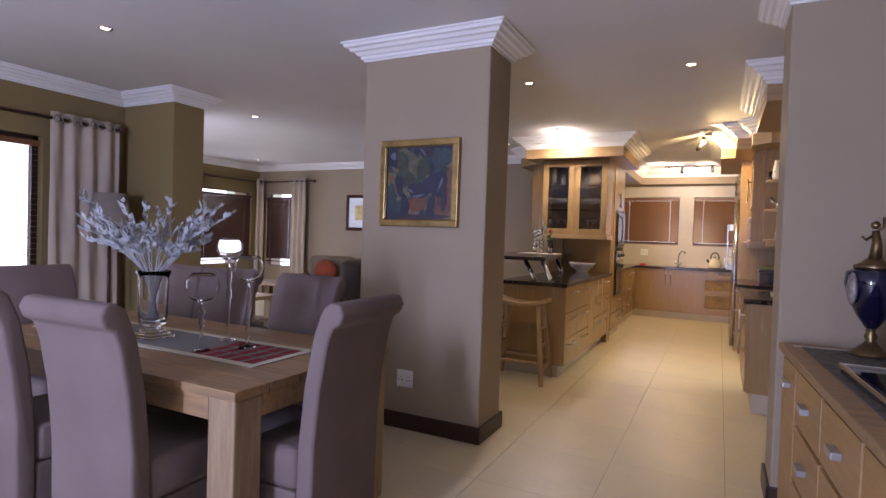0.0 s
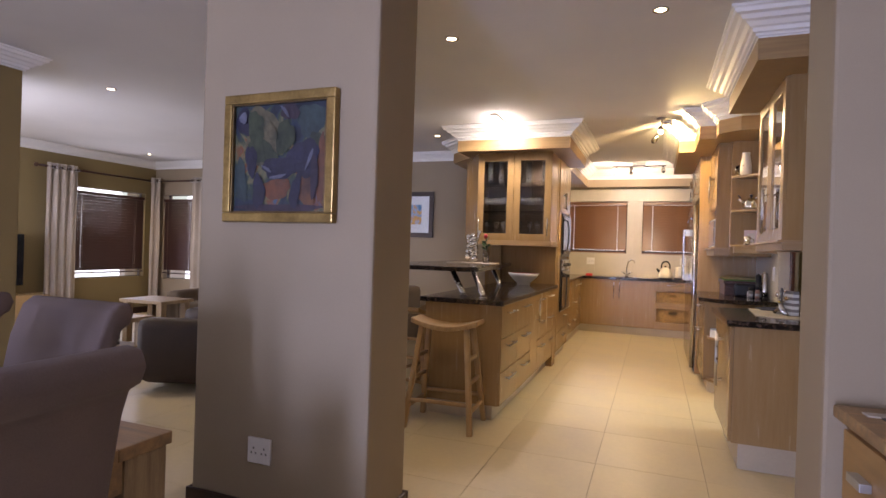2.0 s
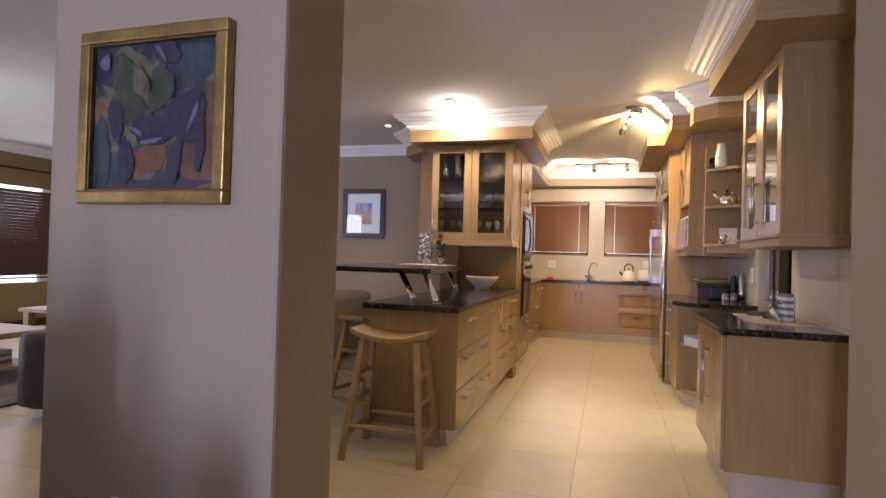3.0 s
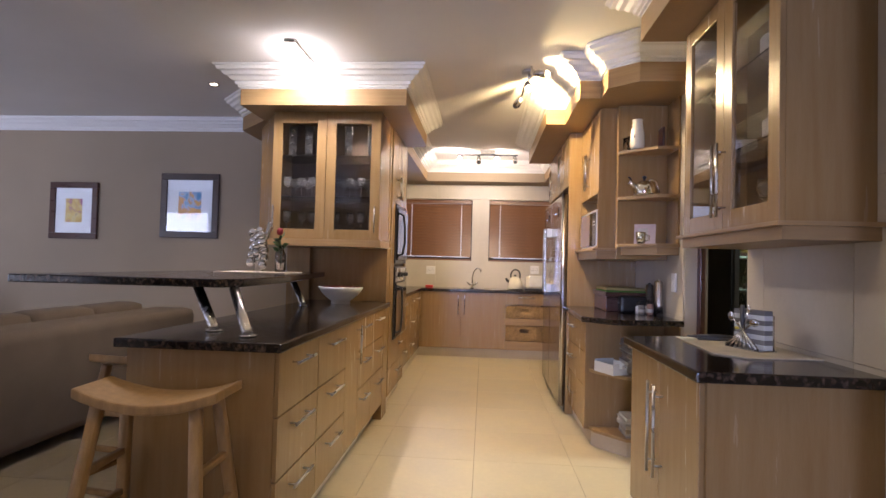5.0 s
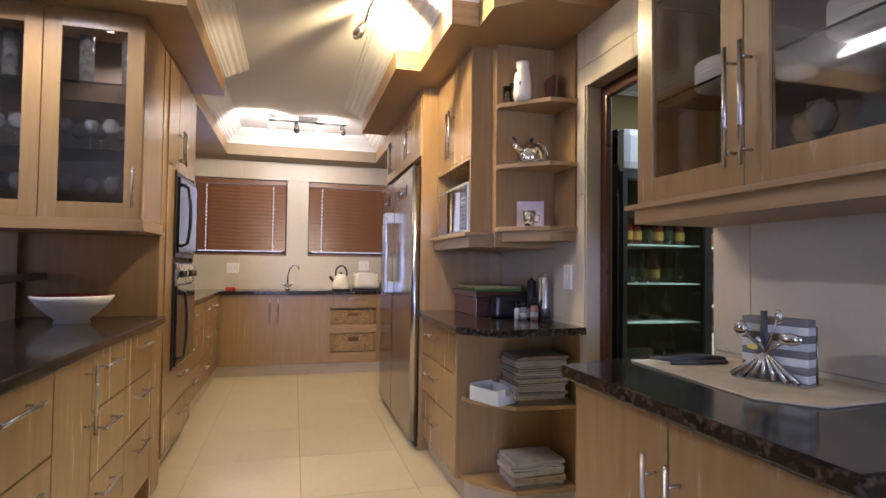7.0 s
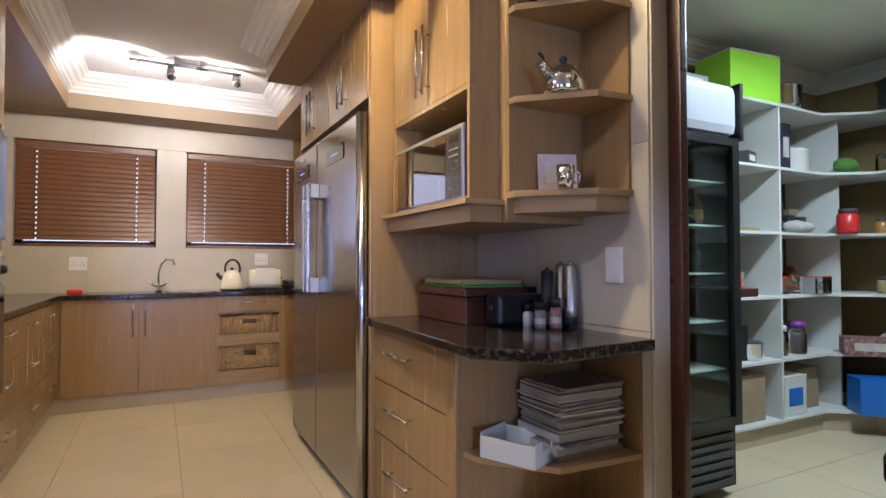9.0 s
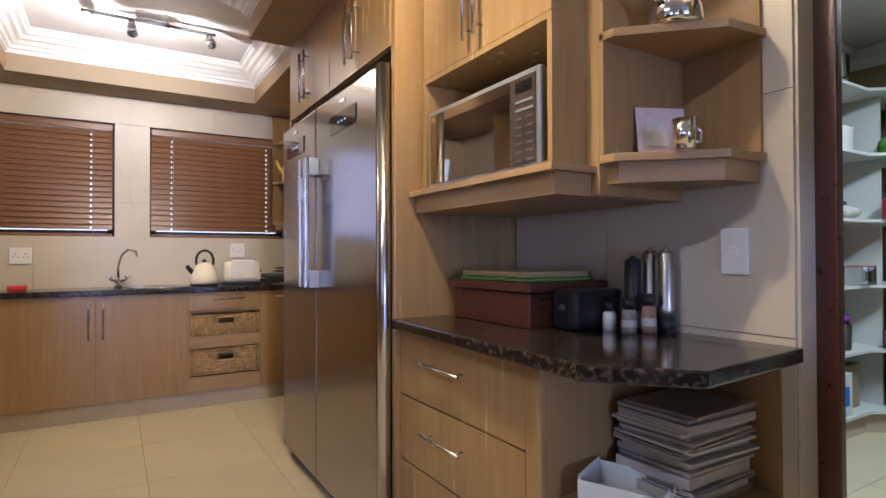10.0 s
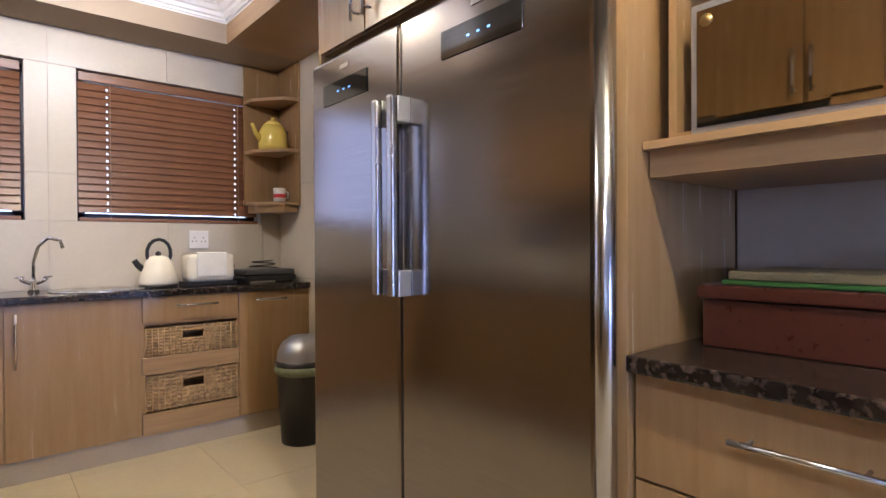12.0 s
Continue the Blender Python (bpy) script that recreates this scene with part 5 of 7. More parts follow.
def mill(x, y, h, r, m, lab, cap=None, z=0.911):
    t = thing("grinder", lab, "pepper mill", (x, y, z))
    part("mill_body", lathe([(0, 0), (r, 0), (r, h * 0.3), (r * 0.92, h * 0.34), (r * 0.92, h * 0.95), (r * 0.7, h * 0.99), (0, h)], 20), m, t)
    part("window", lathe([(r * 1.01, h * 0.04), (r * 1.02, h * 0.26), (r * 1.01, h * 0.27)], 20), cap or DGLASS, t)
    part("knob", ball((0, 0, h), r * 0.35), m, t)


mill(1.905, 8.075, 0.245, 0.025, STEEL, "tall brushed steel pepper mill with a clear window")
mill(1.915, 8.14, 0.245, 0.025, STEEL, "tall brushed steel salt mill with a clear window")
mill(1.865, 8.165, 0.22, 0.027, BLACK, "tall black mill with printed label", PAPER)
for x, y, h, m in ((1.80, 8.125, 0.10, mat("salt_grain", (0.42, 0.39, 0.35), 0.6, 0, 60, 0.3, 0.1, 200)), (1.85, 8.095, 0.115, mat("pink_salt", (0.55, 0.30, 0.22), 0.6, 0, 60, 0.3, 0.1, 200))):
    t = thing("spice_jar", "small glass spice grinder jar with a black lid", "jar", (x, y, 0.911), "spice grinder jars")
    part("jar_body", lathe([(0, 0), (0.020, 0), (0.0215, h * 0.1), (0.0215, h * 0.6), (0.016, h * 0.72), (0, h * 0.72)], 18), m, t)
    part("label", lathe([(0.0218, h * 0.18), (0.0221, h * 0.19), (0.0221, h * 0.38), (0.0218, h * 0.39)], 18), PAPER, t)
    part("lid", lathe([(0, h * 0.70), (0.019, h * 0.70), (0.021, h), (0, h)], 18), BLACK, t)
t = thing("pill_bottle", "small white bottle with a black cap", "bottle", (1.80, 8.20, 0.911))
part("bottle_body", lathe([(0, 0), (0.02, 0), (0.021, 0.05), (0.012, 0.06), (0, 0.06)], 18), WPLASTIC, t)
part("lid", lathe([(0, 0.06), (0.016, 0.06), (0.016, 0.085), (0, 0.085)], 18), BLACK, t)
bx = thing("wooden_chest", "polished mahogany box on the worktop", "box")
part("chest_body", boxes((1.60, 8.34, 0.911, 1.93, 8.78, 1.02), bevel=0.004), REDWOOD, bx)
part("lid", boxes((1.59, 8.33, 1.023, 1.94, 8.79, 1.055), bevel=0.005), REDWOOD, bx)
tw = thing("folded_towels", "folded olive cloth lying on a green one", "cloth")
part("green_towel", boxes((1.605, 8.36, 1.056, 1.90, 8.74, 1.067), bevel=0.004), GREENC, tw)
part("olive_towel", boxes((1.603, 8.37, 1.068, 1.90, 8.725, 1.088), bevel=0.006), BROWNG, tw)
rd = thing("black_appliance", "low black kitchen appliance beside the wooden box", "appliance")
part("appliance_body", boxes((1.68, 8.23, 0.911, 1.90, 8.325, 1.035), bevel=0.02), BLACK, rd)
k = part("dial", lathe([(0, 0), (0.012, 0), (0.011, 0.01), (0, 0.01)], 16), DGREY, rd)
k.location, k.rotation_euler = (1.68, 8.275, 0.98), (0, radians(-90), 0)

mw = thing("microwave_oven", "silver microwave oven with mirrored door and button panel", "microwave")
part("microwave_body", boxes((1.50, 8.15, 1.398, 1.90, 8.745, 1.655), bevel=0.006), SILVER, mw)
part("base", boxes((1.51, 8.16, 1.379, 1.88, 8.735, 1.398)), BLACK, mw)
dr = part("microwave_door", boxes((1.478, 8.145, 1.385, 1.50, 8.75, 1.66), bevel=0.006), SILVER, mw)
part("window", boxes((1.474, 8.272, 1.397, 1.479, 8.735, 1.643)), MIRRORG, dr)
cp = part("control_panel", boxes((1.474, 8.16, 1.397, 1.479, 8.268, 1.643)), mat("button_panel", (0.16, 0.13, 0.11), 0.2, 0.7, 9, 0.1, 0, 60), mw)
for i in range(8):
    for j in range(2 if i < 6 else 1):
        part("button", boxes((1.4725, 8.17 + j * 0.045, 1.405 + i * 0.0235, 1.4745, 8.20 + j * (0.045) + (0.045 if i > 5 else 0), 1.412 + i * 0.0235), bevel=0.0005), SILVER if i > 5 else DGREY, cp)
sticker = part("sticker", lathe([(0, 0), (0.014, 0), (0.014, 0.0006), (0, 0.0006)], 20), GOLD, mw)
sticker.location, sticker.rotation_euler = (1.4738, 8.715, 1.62), (0, radians(-90), 0)
part("display", boxes((1.4725, 8.175, 1.60, 1.4745, 8.245, 1.63)), BGLASS, cp)


def kettle(name, label, at, s, m, lid=BLACK, whistle=True):
    t = thing(name, label, "kettle", at)
    part("kettle_body", lathe([(0, 0), (0.088 * s, 0), (0.093 * s, 0.012 * s), (0.084 * s, 0.06 * s), (0.066 * s, 0.11 * s), (0.045 * s, 0.138 * s), (0.02 * s, 0.147 * s), (0, 0.14 * s)], 28), m, t)
    part("base", lathe([(0, -0.012), (0.09 * s, -0.012), (0.088 * s, 0.0), (0, 0)], 24), BLACK, t)
    part("lid_knob", ball((0, 0, 0.155 * s), 0.015 * s), lid, t)
    part("spout", tube([(-0.06 * s, 0, 0.07 * s), (-0.095 * s, 0, 0.10 * s), (-0.11 * s, 0, 0.125 * s)], 0.018 * s, 10, radii=[0.02 * s, 0.015 * s, 0.014 * s]), BLACK if whistle else m, t)
    part("handle", tube([*((0.056 * s * math.cos(radians(a)) + 0.003 * s, 0, (0.158 + 0.072 * math.sin(radians(a))) * s) for a in range(215, -36, -25))], 0.009 * s, 10), BLACK, t)
    return t


kettle("stove_kettle", "cream enamel kettle with black arched handle", (1.11, 11.74, 0.925), 1.15, CREAM)
sk_ = thing("steel_kettle", "polished steel dome kettle with a whistle spout on the corner shelf", "kettle", (1.75, 7.925, 1.731), turn=5)
part("kettle_body", lathe([(0, 0), (0.066, 0), (0.072, 0.012), (0.070, 0.045), (0.058, 0.078), (0.034, 0.100), (0.012, 0.108), (0, 0.109)], 32), CHROME, sk_)
part("lid_knob", lathe([(0.006, 0.107), (0.008, 0.115), (0.015, 0.122), (0.013, 0.134), (0, 0.138)], 16), BLACK, sk_)
part("spout", tube([(-0.058, 0, 0.058), (-0.085, 0, 0.080), (-0.108, 0, 0.094)], 0.016, 14, radii=[0.020, 0.016, 0.018]), CHROME, sk_)
part("whistle_lever", tube([(-0.088, 0, 0.098), (-0.095, 0, 0.118), (-0.112, 0, 0.126)], 0.006, 8), BLACK, sk_)
part("handle", tube([(0.025, 0, 0.100), (0.050, 0, 0.112), (0.078, 0, 0.098), (0.096, 0, 0.055), (0.100, 0, 0.025)], 0.008, 10), CHROME, sk_)
ts = thing("toaster", "cream toaster with a cloth draped over it", "toaster", (1.39, 11.74, 0.911))
part("toaster_body", boxes((-0.14, -0.08, 0.02, 0.14, 0.08, 0.19), bevel=0.03), CREAM, ts, smooth=True)
part("base", boxes((-0.15, -0.085, 0.0, 0.15, 0.085, 0.02), bevel=0.004), BLACK, ts)
part("lever", boxes((0.14, -0.015, 0.10, 0.16, 0.015, 0.12), bevel=0.003), BLACK, ts)
dc = thing("dish_cloth", "small white cloth lying over the toaster", "cloth")
part("cloth", boxes((1.30, 11.648, 0.965, 1.475, 11.657, 1.108), (1.30, 11.657, 1.102, 1.475, 11.80, 1.110), bevel=0.003), mat("white_cotton", (0.80, 0.78, 0.74), 0.9, 0, 9, 0.06, 0.3, 150), dc)
sw = thing("sandwich_press", "black sandwich press with its cord coiled on top", "appliance", (1.74, 11.73, 0.911))
part("press_base", boxes((-0.17, -0.13, 0.012, 0.17, 0.13, 0.045), bevel=0.01), BLACK, sw)
part("press_lid", boxes((-0.165, -0.125, 0.048, 0.165, 0.125, 0.085), bevel=0.012), DGREY, sw)
part("feet", boxes((-0.15, -0.11, 0, -0.13, 0.11, 0.012), (0.13, -0.11, 0, 0.15, 0.11, 0.012)), BLACK, sw)
part("cord", tube([(0.1 * math.cos(a * 0.7) * (1 - a * 0.02), 0.05 * math.sin(a * 0.7), 0.09 + 0.003 * a) for a in range(18)], 0.004, 6), BLACK, sw)
sk = thing("kitchen_sink", "round inset stainless steel sink bowl", "sink", (0.80, 11.70, 0.911))
part("sink_rim", lathe([(0.16, 0.0), (0.23, 0.0), (0.225, 0.006), (0.165, 0.004), (0.16, 0.0)], 32), CHROME, sk)
part("sink_bowl", lathe([(0, 0.0015), (0.165, 0.0015), (0.165, 0.003), (0, 0.0025)], 32), STEEL, sk)
tp = thing("kitchen_tap", "chrome swan-neck mixer tap with cross handles", "tap", (0.52, 11.77, 0.911))
part("tap_base", lathe([(0, 0), (0.028, 0), (0.02, 0.02), (0.016, 0.05), (0.012, 0.07), (0, 0.07)], 20), CHROME, tp)
part("spout", tube([(0, 0, 0.05), (0, 0, 0.16), (0.02, -0.02, 0.24), (0.06, -0.05, 0.285), (0.11, -0.08, 0.27), (0.12, -0.09, 0.23)], 0.009, 10), CHROME, tp)
for s in (-1, 1):
    part("valve", tube([(0, 0, 0.04), (s * 0.045, -0.01, 0.06), (s * 0.06, -0.012, 0.075)], 0.009, 8), CHROME, tp)
    part("cross_handle", tube([(s * 0.06 - 0.02, -0.012, 0.08), (s * 0.06 + 0.02, -0.012, 0.08)], 0.005, 8, tube([(s * 0.06, -0.032, 0.08), (s * 0.06, 0.008, 0.08)], 0.005, 8)), CHROME, tp)
sp = thing("sponge", "red dish sponge beside the sink", "sponge")
part("sponge_body", boxes((-0.13, 11.70, 0.911, -0.02, 11.77, 0.945), bevel=0.01), REDP, sp)
bn = thing("pedal_bin", "black plastic waste bin with a domed silver lid", "bin", (1.76, 11.20, 0))
part("bin_body", lathe([(0, 0), (0.125, 0), (0.15, 0.42), (0.155, 0.43), (0, 0.43)], 28), BLACK, bn)
part("liner", lathe([(0.152, 0.40), (0.165, 0.42), (0.158, 0.45), (0.15, 0.45)], 28), mat("bin_liner", (0.25, 0.28, 0.15), 0.5, 0, 20, 0.2, 0.4, 60), bn)
part("lid_ring", lathe([(0, 0.44), (0.155, 0.44), (0.155, 0.48), (0, 0.48)], 28), BLACK, bn)
part("lid", lathe([(0.15, 0.48), (0.145, 0.53), (0.12, 0.58), (0.07, 0.615), (0, 0.625)], 28), SILVER, bn)
hs = thing("hanging_corner_shelf", "small oak corner shelves beside the window", "shelf")
part("back_board", boxes((1.69, 11.915, 1.42, 1.954, 11.935, 2.37), (1.936, 11.60, 1.42, 1.954, 11.915, 2.37)), OAK, hs)
for z in (1.44, 1.79, 2.13):
    part("shelf", prism([(1.69, 11.915), (1.70, 11.80), (1.84, 11.62), (1.936, 11.60), (1.936, 11.915)], z - 0.02, z), OAKH, hs)
part("light_rail", prism([(1.71, 11.915), (1.72, 11.81), (1.85, 11.64), (1.936, 11.62), (1.936, 11.915)], 1.37, 1.42), OAKH, hs)
te = thing("teapot", "yellow enamel teapot on the corner shelf", "teapot", (1.83, 11.77, 1.791))
part("pot_body", lathe([(0, 0), (0.075, 0), (0.08, 0.02), (0.075, 0.10), (0.055, 0.14), (0, 0.15)], 24), YELLOW, te)
part("spout", tube([(-0.06, 0, 0.05), (-0.10, 0, 0.09), (-0.12, 0, 0.14)], 0.015, 8, radii=[0.02, 0.014, 0.01]), YELLOW, te)
part("handle", tube([(0.07, 0, 0.11), (0.11, 0, 0.12), (0.115, 0, 0.06), (0.08, 0, 0.03)], 0.007, 8), BLACK, te)
part("lid", lathe([(0, 0.14), (0.055, 0.14), (0.03, 0.165), (0.01, 0.17), (0.01, 0.185), (0, 0.185)], 20), YELLOW, te)
te.scale = (1.2, 1.2, 1.2)
mg = thing("mug", "white mug with a red pattern", "mug", (1.86, 11.74, 1.441))
part("cup", lathe([(0, 0), (0.038, 0), (0.04, 0.095), (0.036, 0.095), (0.034, 0.01), (0, 0.01)], 20), WPLASTIC, mg)
part("pattern", lathe([(0.0402, 0.03), (0.0404, 0.05), (0.0402, 0.055)], 20), REDP, mg)
part("handle", tube([(0.036, 0, 0.08), (0.062, 0, 0.07), (0.062, 0, 0.035), (0.036, 0, 0.025)], 0.005, 8), WPLASTIC, mg)

# things on the corner shelf by the pantry
vz = thing("ceramic_vase", "cream ceramic vase with dark oval spots", "vase", (1.70, 7.93, 2.051))
part("vase_body", lathe([(0, 0), (0.042, 0), (0.048, 0.03), (0.045, 0.10), (0.032, 0.18), (0.034, 0.20), (0.028, 0.20), (0, 0.19)], 24), CREAM, vz)
for a, z in ((200, 0.15), (230, 0.08), (170, 0.05)):
    part("spot", ball((0.044 * math.cos(radians(a)), 0.044 * math.sin(radians(a)), z), 0.010, flat=(0.4, 0.7, 1.3)), DWOOD, vz)
for x, y in ((1.645, 8.0), (1.66, 7.95)):
    gg = thing("small_glass", "small clear tapered glass on the shelf", "glass", (x, y, 2.051), "glasses on the corner shelf")
    part("glass_body", lathe([(0, 0), (0.02, 0), (0.024, 0.09), (0.022, 0.09), (0.018, 0.008), (0, 0.008)], 18), GLASS, gg)
bd = thing("wooden_board", "round-topped wooden board leaning on the shelf back", "board")
part("board", prism([(1.86, 7.90), (1.875, 7.90), (1.875, 8.00), (1.86, 8.00)], 2.051, 2.20, 0.006), REDWOOD, bd)
cd = thing("greeting_card", "pale pink card standing open", "card", (1.80, 7.97, 1.406))
part("card_front", boxes((-0.10, -0.002, 0, 0.04, 0.002, 0.14)), mat("pink_card", (0.62, 0.50, 0.52), 0.8, 0, 9, 0.1, 0.05, 60), cd, "pale pink card").rotation_euler = (radians(-8), 0, radians(-24))
part("card_panel", boxes((-0.075, -0.0045, 0.03, -0.01, -0.0025, 0.11)), PAPER, cd).rotation_euler = (radians(-8), 0, radians(-24))
sc = thing("steel_cup", "small polished steel cup on the shelf", "cup", (1.72, 7.88, 1.406))
part("cup", lathe([(0, 0), (0.026, 0), (0.032, 0.075), (0.030, 0.075), (0.024, 0.006), (0, 0.006)], 20), CHROME, sc)
part("handle", tube([(0.03, -0.005, 0.06), (0.055, -0.01, 0.05), (0.05, -0.01, 0.02), (0.028, -0.005, 0.02)], 0.004, 8), CHROME, sc)

# magazines, tray
MAGS = [PAPER, PAPER, PAPER, WBOARD, mat("page_edges", (0.52, 0.50, 0.50), 0.7, 0, 4, 0.15, 0.3, 60, stretch=(1, 1, 60)), mat("cover_grey", (0.44, 0.43, 0.45), 0.5, 0, 20, 0.2, 0, 60), mat("cover_tan", (0.46, 0.38, 0.30), 0.4, 0, 20, 0.2, 0, 60)]
rnd = random.Random(11)
for x0, z0, n, lab in ((1.64, 0.531, 24, "tall stack of old magazines on the open shelf"), (1.62, 0.131, 12, "low stack of magazines on the bottom shelf")):
    st = thing("magazine_stack", lab, "magazines")
    z = z0
    for i in range(n):
        h = rnd.choice((0.006, 0.008, 0.010, 0.018, 0.026))
        if z + h > z0 + n * 0.0105:
            break
        dx, dy, sk, tw = rnd.uniform(-0.012, 0.012), rnd.uniform(-0.014, 0.014), rnd.uniform(-0.012, 0), rnd.uniform(-3, 3)
        o = part("magazine", boxes((-0.135, -0.105, 0, 0.135 + sk, 0.105, h - 0.0008), bevel=min(0.002, h * 0.2)), rnd.choice(MAGS), st)
        o.location, o.rotation_euler = (x0 + 0.135 + dx, 7.925 + dy, z), (0, 0, radians(tw))
        z += h
ty = thing("paper_tray", "white cut-out card tray on the open shelf", "tray", (1.565, 7.93, 0.531), turn=25)
for r in ((-0.075, -0.10, 0.0, 0.075, 0.10, 0.004), (-0.079, -0.10, 0, -0.075, 0.10, 0.07), (0.075, -0.10, 0, 0.079, 0.10, 0.07), (-0.075, 0.096, 0, 0.075, 0.10, 0.08), (-0.075, -0.10, 0, -0.03, -0.096, 0.075), (0.03, -0.10, 0, 0.075, -0.096, 0.075), (-0.03, -0.10, 0, 0.03, -0.096, 0.04)):
    part("tray_side", boxes(r), WBOARD, ty)

# worktop near the camera
mt = thing("burlap_mat", "cream burlap place mat on the granite", "place mat")
part("mat", prism([(1.60, 6.84), (1.57, 6.34), (1.66, 6.24), (1.935, 6.26), (1.935, 6.80)], 0.9105, 0.916, 0.002), BURLAP, mt)
nk = thing("napkin_holder", "steel cutlery-shaped napkin holder with striped napkins", "napkin holder", (1.76, 6.47, 0.9165), turn=-72)
for i in range(8):
    z = 0.005 + i * 0.0195
    part("napkin_stripe", boxes((-0.08, 0.005, z, 0.08, 0.045, z + 0.0195), bevel=0.002), WBOARD if i % 2 == 0 else GRAY, nk)
part("holder_plate", boxes((-0.09, -0.03, 0, 0.09, 0.055, 0.004), bevel=0.001), STEEL, nk)
part("back_wire", tube([(-0.08, 0.05, 0.004), (-0.08, 0.05, 0.14), (0.08, 0.05, 0.14), (0.08, 0.05, 0.004)], 0.003, 8), STEEL, nk)
HUB = Vector((-0.012, -0.012, 0.075))
for k in range(7):
    foot = Vector(((k - 3) * 0.027 - 0.012, -0.026 + 0.002 * abs(k - 3), 0.006))
    part("fan", tube([HUB, HUB.lerp(foot, 0.5), foot], 0.005, 8, radii=[0.003, 0.006, 0.0085]), STEEL, nk)
for x, z, r, flat in ((-0.072, 0.128, 0.019, (1, 0.3, 1.1)), (0.048, 0.112, 0.020, (1.5, 0.3, 0.8)), (-0.028, 0.10, 0.010, (1, 0.4, 1.2)), (0.022, 0.165, 0.011, (0.9, 0.35, 1.7))):
    tip = Vector((x, -0.016, z))
    c = part("cutlery", tube([HUB, tip], 0.004, 8), STEEL, nk)
    part("cutlery_head", ball(tip, r, flat=flat), CHROME, c)
part("knife", tube([HUB, Vector((-0.014, -0.014, 0.12)), Vector((-0.014, -0.014, 0.178))], 0.006, 8, radii=[0.004, 0.009, 0.008]), DGREY, nk)
part("bead", ball((-0.045, -0.012, 0.082), 0.008, flat=(1.8, 0.6, 0.8)), YELLOW, nk)
ky = thing("bottle_opener", "dark metal opener lying on the mat", "utensil")
part("opener", tube([(1.64, 6.80, 0.926), (1.68, 6.745, 0.930), (1.73, 6.73, 0.932), (1.80, 6.745, 0.930), (1.86, 6.74, 0.926)], 0.01, 10, radii=[0.004, 0.010, 0.013, 0.011, 0.006]), DGREY, ky)
part("opener_arm", tube([(1.66, 6.73, 0.922), (1.75, 6.705, 0.924), (1.84, 6.71, 0.922)], 0.006, 8), DGREY, ky)

# island and bar things
bw = thing("fruit_bowl", "white bowl with red inside and fluted rim", "bowl", (-0.42, 8.30, 0.911))
part("bowl_outside", lathe([(0, 0), (0.075, 0), (0.070, 0.018), (0.105, 0.045), (0.145, 0.085), (0.172, 0.125), (0.166, 0.130)], 36), WPLASTIC, bw)
part("bowl_inside", lathe([(0.166, 0.130), (0.135, 0.095), (0.09, 0.055), (0, 0.03)], 36), mat("bowl_red", (0.5, 0.07, 0.04), 0.3, 0, 20, 0.25, 0, 60), bw)
bm_ = thing("bar_mat", "cream table mat on the breakfast bar", "place mat")
part("mat", prism([(-1.05, 7.52), (-0.58, 7.52), (-0.62, 7.98), (-1.07, 7.98)], 1.143, 1.149), LINEN, bm_)
sn = thing("sculpture", "polished abstract metal figure on the bar", "sculpture", (-0.86, 7.75, 1.15))
s_ = bmesh.new()
rn = random.Random(3)
for i in range(16):
    z = 0.02 + 0.012 * i
    ball((0.03 * math.sin(i * 2.1), 0.02 * math.cos(i * 1.7), z), 0.018 + 0.008 * rn.random(), s_)
tube([(0, 0, 0), (0.01, 0, 0.1), (0.05, 0, 0.19), (0.06, 0, 0.24)], 0.012, 8, s_)
part("figure", s_, CHROME, sn)
sn.scale = (1.4, 1.4, 1.4)
RV = 1.18
rv = thing("rose_vase", "ribbed glass bottle vase holding one red rose", "vase", (-0.71, 7.78, 1.15))
part("bottle_glass", lathe([(0, 0), (0.035, 0)] + [(0.035 + 0.002 * (i % 2), 0.01 + 0.012 * i) for i in range(9)] + [(0.02, 0.13), (0.018, 0.15), (0.016, 0.15), (0.016, 0.13), (0.03, 0.11), (0.03, 0.01), (0, 0.008)], 22), DGLASS, rv)
part("stem", tube([(0, 0, 0.02), (0.005, 0, 0.14), (-0.01, 0, 0.22)], 0.0035, 6), GREENL, rv)
rb_ = bmesh.new()
rnd = random.Random(9)
for i in range(14):
    leaf(rb_, Vector((0, 0, 0.10 + 0.007 * i)), Vector((rnd.uniform(-1, 1), rnd.uniform(-1, 1), 0.35)), 0.06, 0.018)
part("leaves", rb_, GREENL, rv, kind="stuff")
rr_ = bmesh.new()
ball((-0.01, 0, 0.235), 0.022, rr_)
for i in range(9):
    a = i * 2.4
    ball((-0.01 + 0.013 * math.cos(a), 0.013 * math.sin(a), 0.232 + 0.0012 * i), 0.014, rr_, (0.6, 0.6, 1))
part("bloom", rr_, ROSE, rv)
rv.scale.z = RV

# glasses in the wall cabinets


def stem_glass(x, y, z, h, r, group):
    t = thing("wine_glass", "clear stemmed wine glass in the cabinet", "glass", (x, y, z), group)
    part("glass_body", lathe([(0, 0), (r * 0.8, 0), (r * 0.75, 0.003), (0.004, 0.006), (0.004, h * 0.5), (r * 0.7, h * 0.6), (r, h * 0.78), (r * 0.85, h), (r * 0.82, h), (r * 0.95, h * 0.78), (r * 0.6, h * 0.62), (0, h * 0.56)], 14), STEMG, t)
    return t


g0 = stem_glass(-0.88, 8.33, 1.728, 0.16, 0.036, "stemware in the glass cabinet")
g1 = stem_glass(-0.88, 8.33, 1.42, 0.20, 0.032, "stemware in the glass cabinet")
for i in range(1, 8):
    copy_thing(g0, pose(-0.88 + 0.098 * i, 8.33 + 0.04 * (i % 2), 1.728))
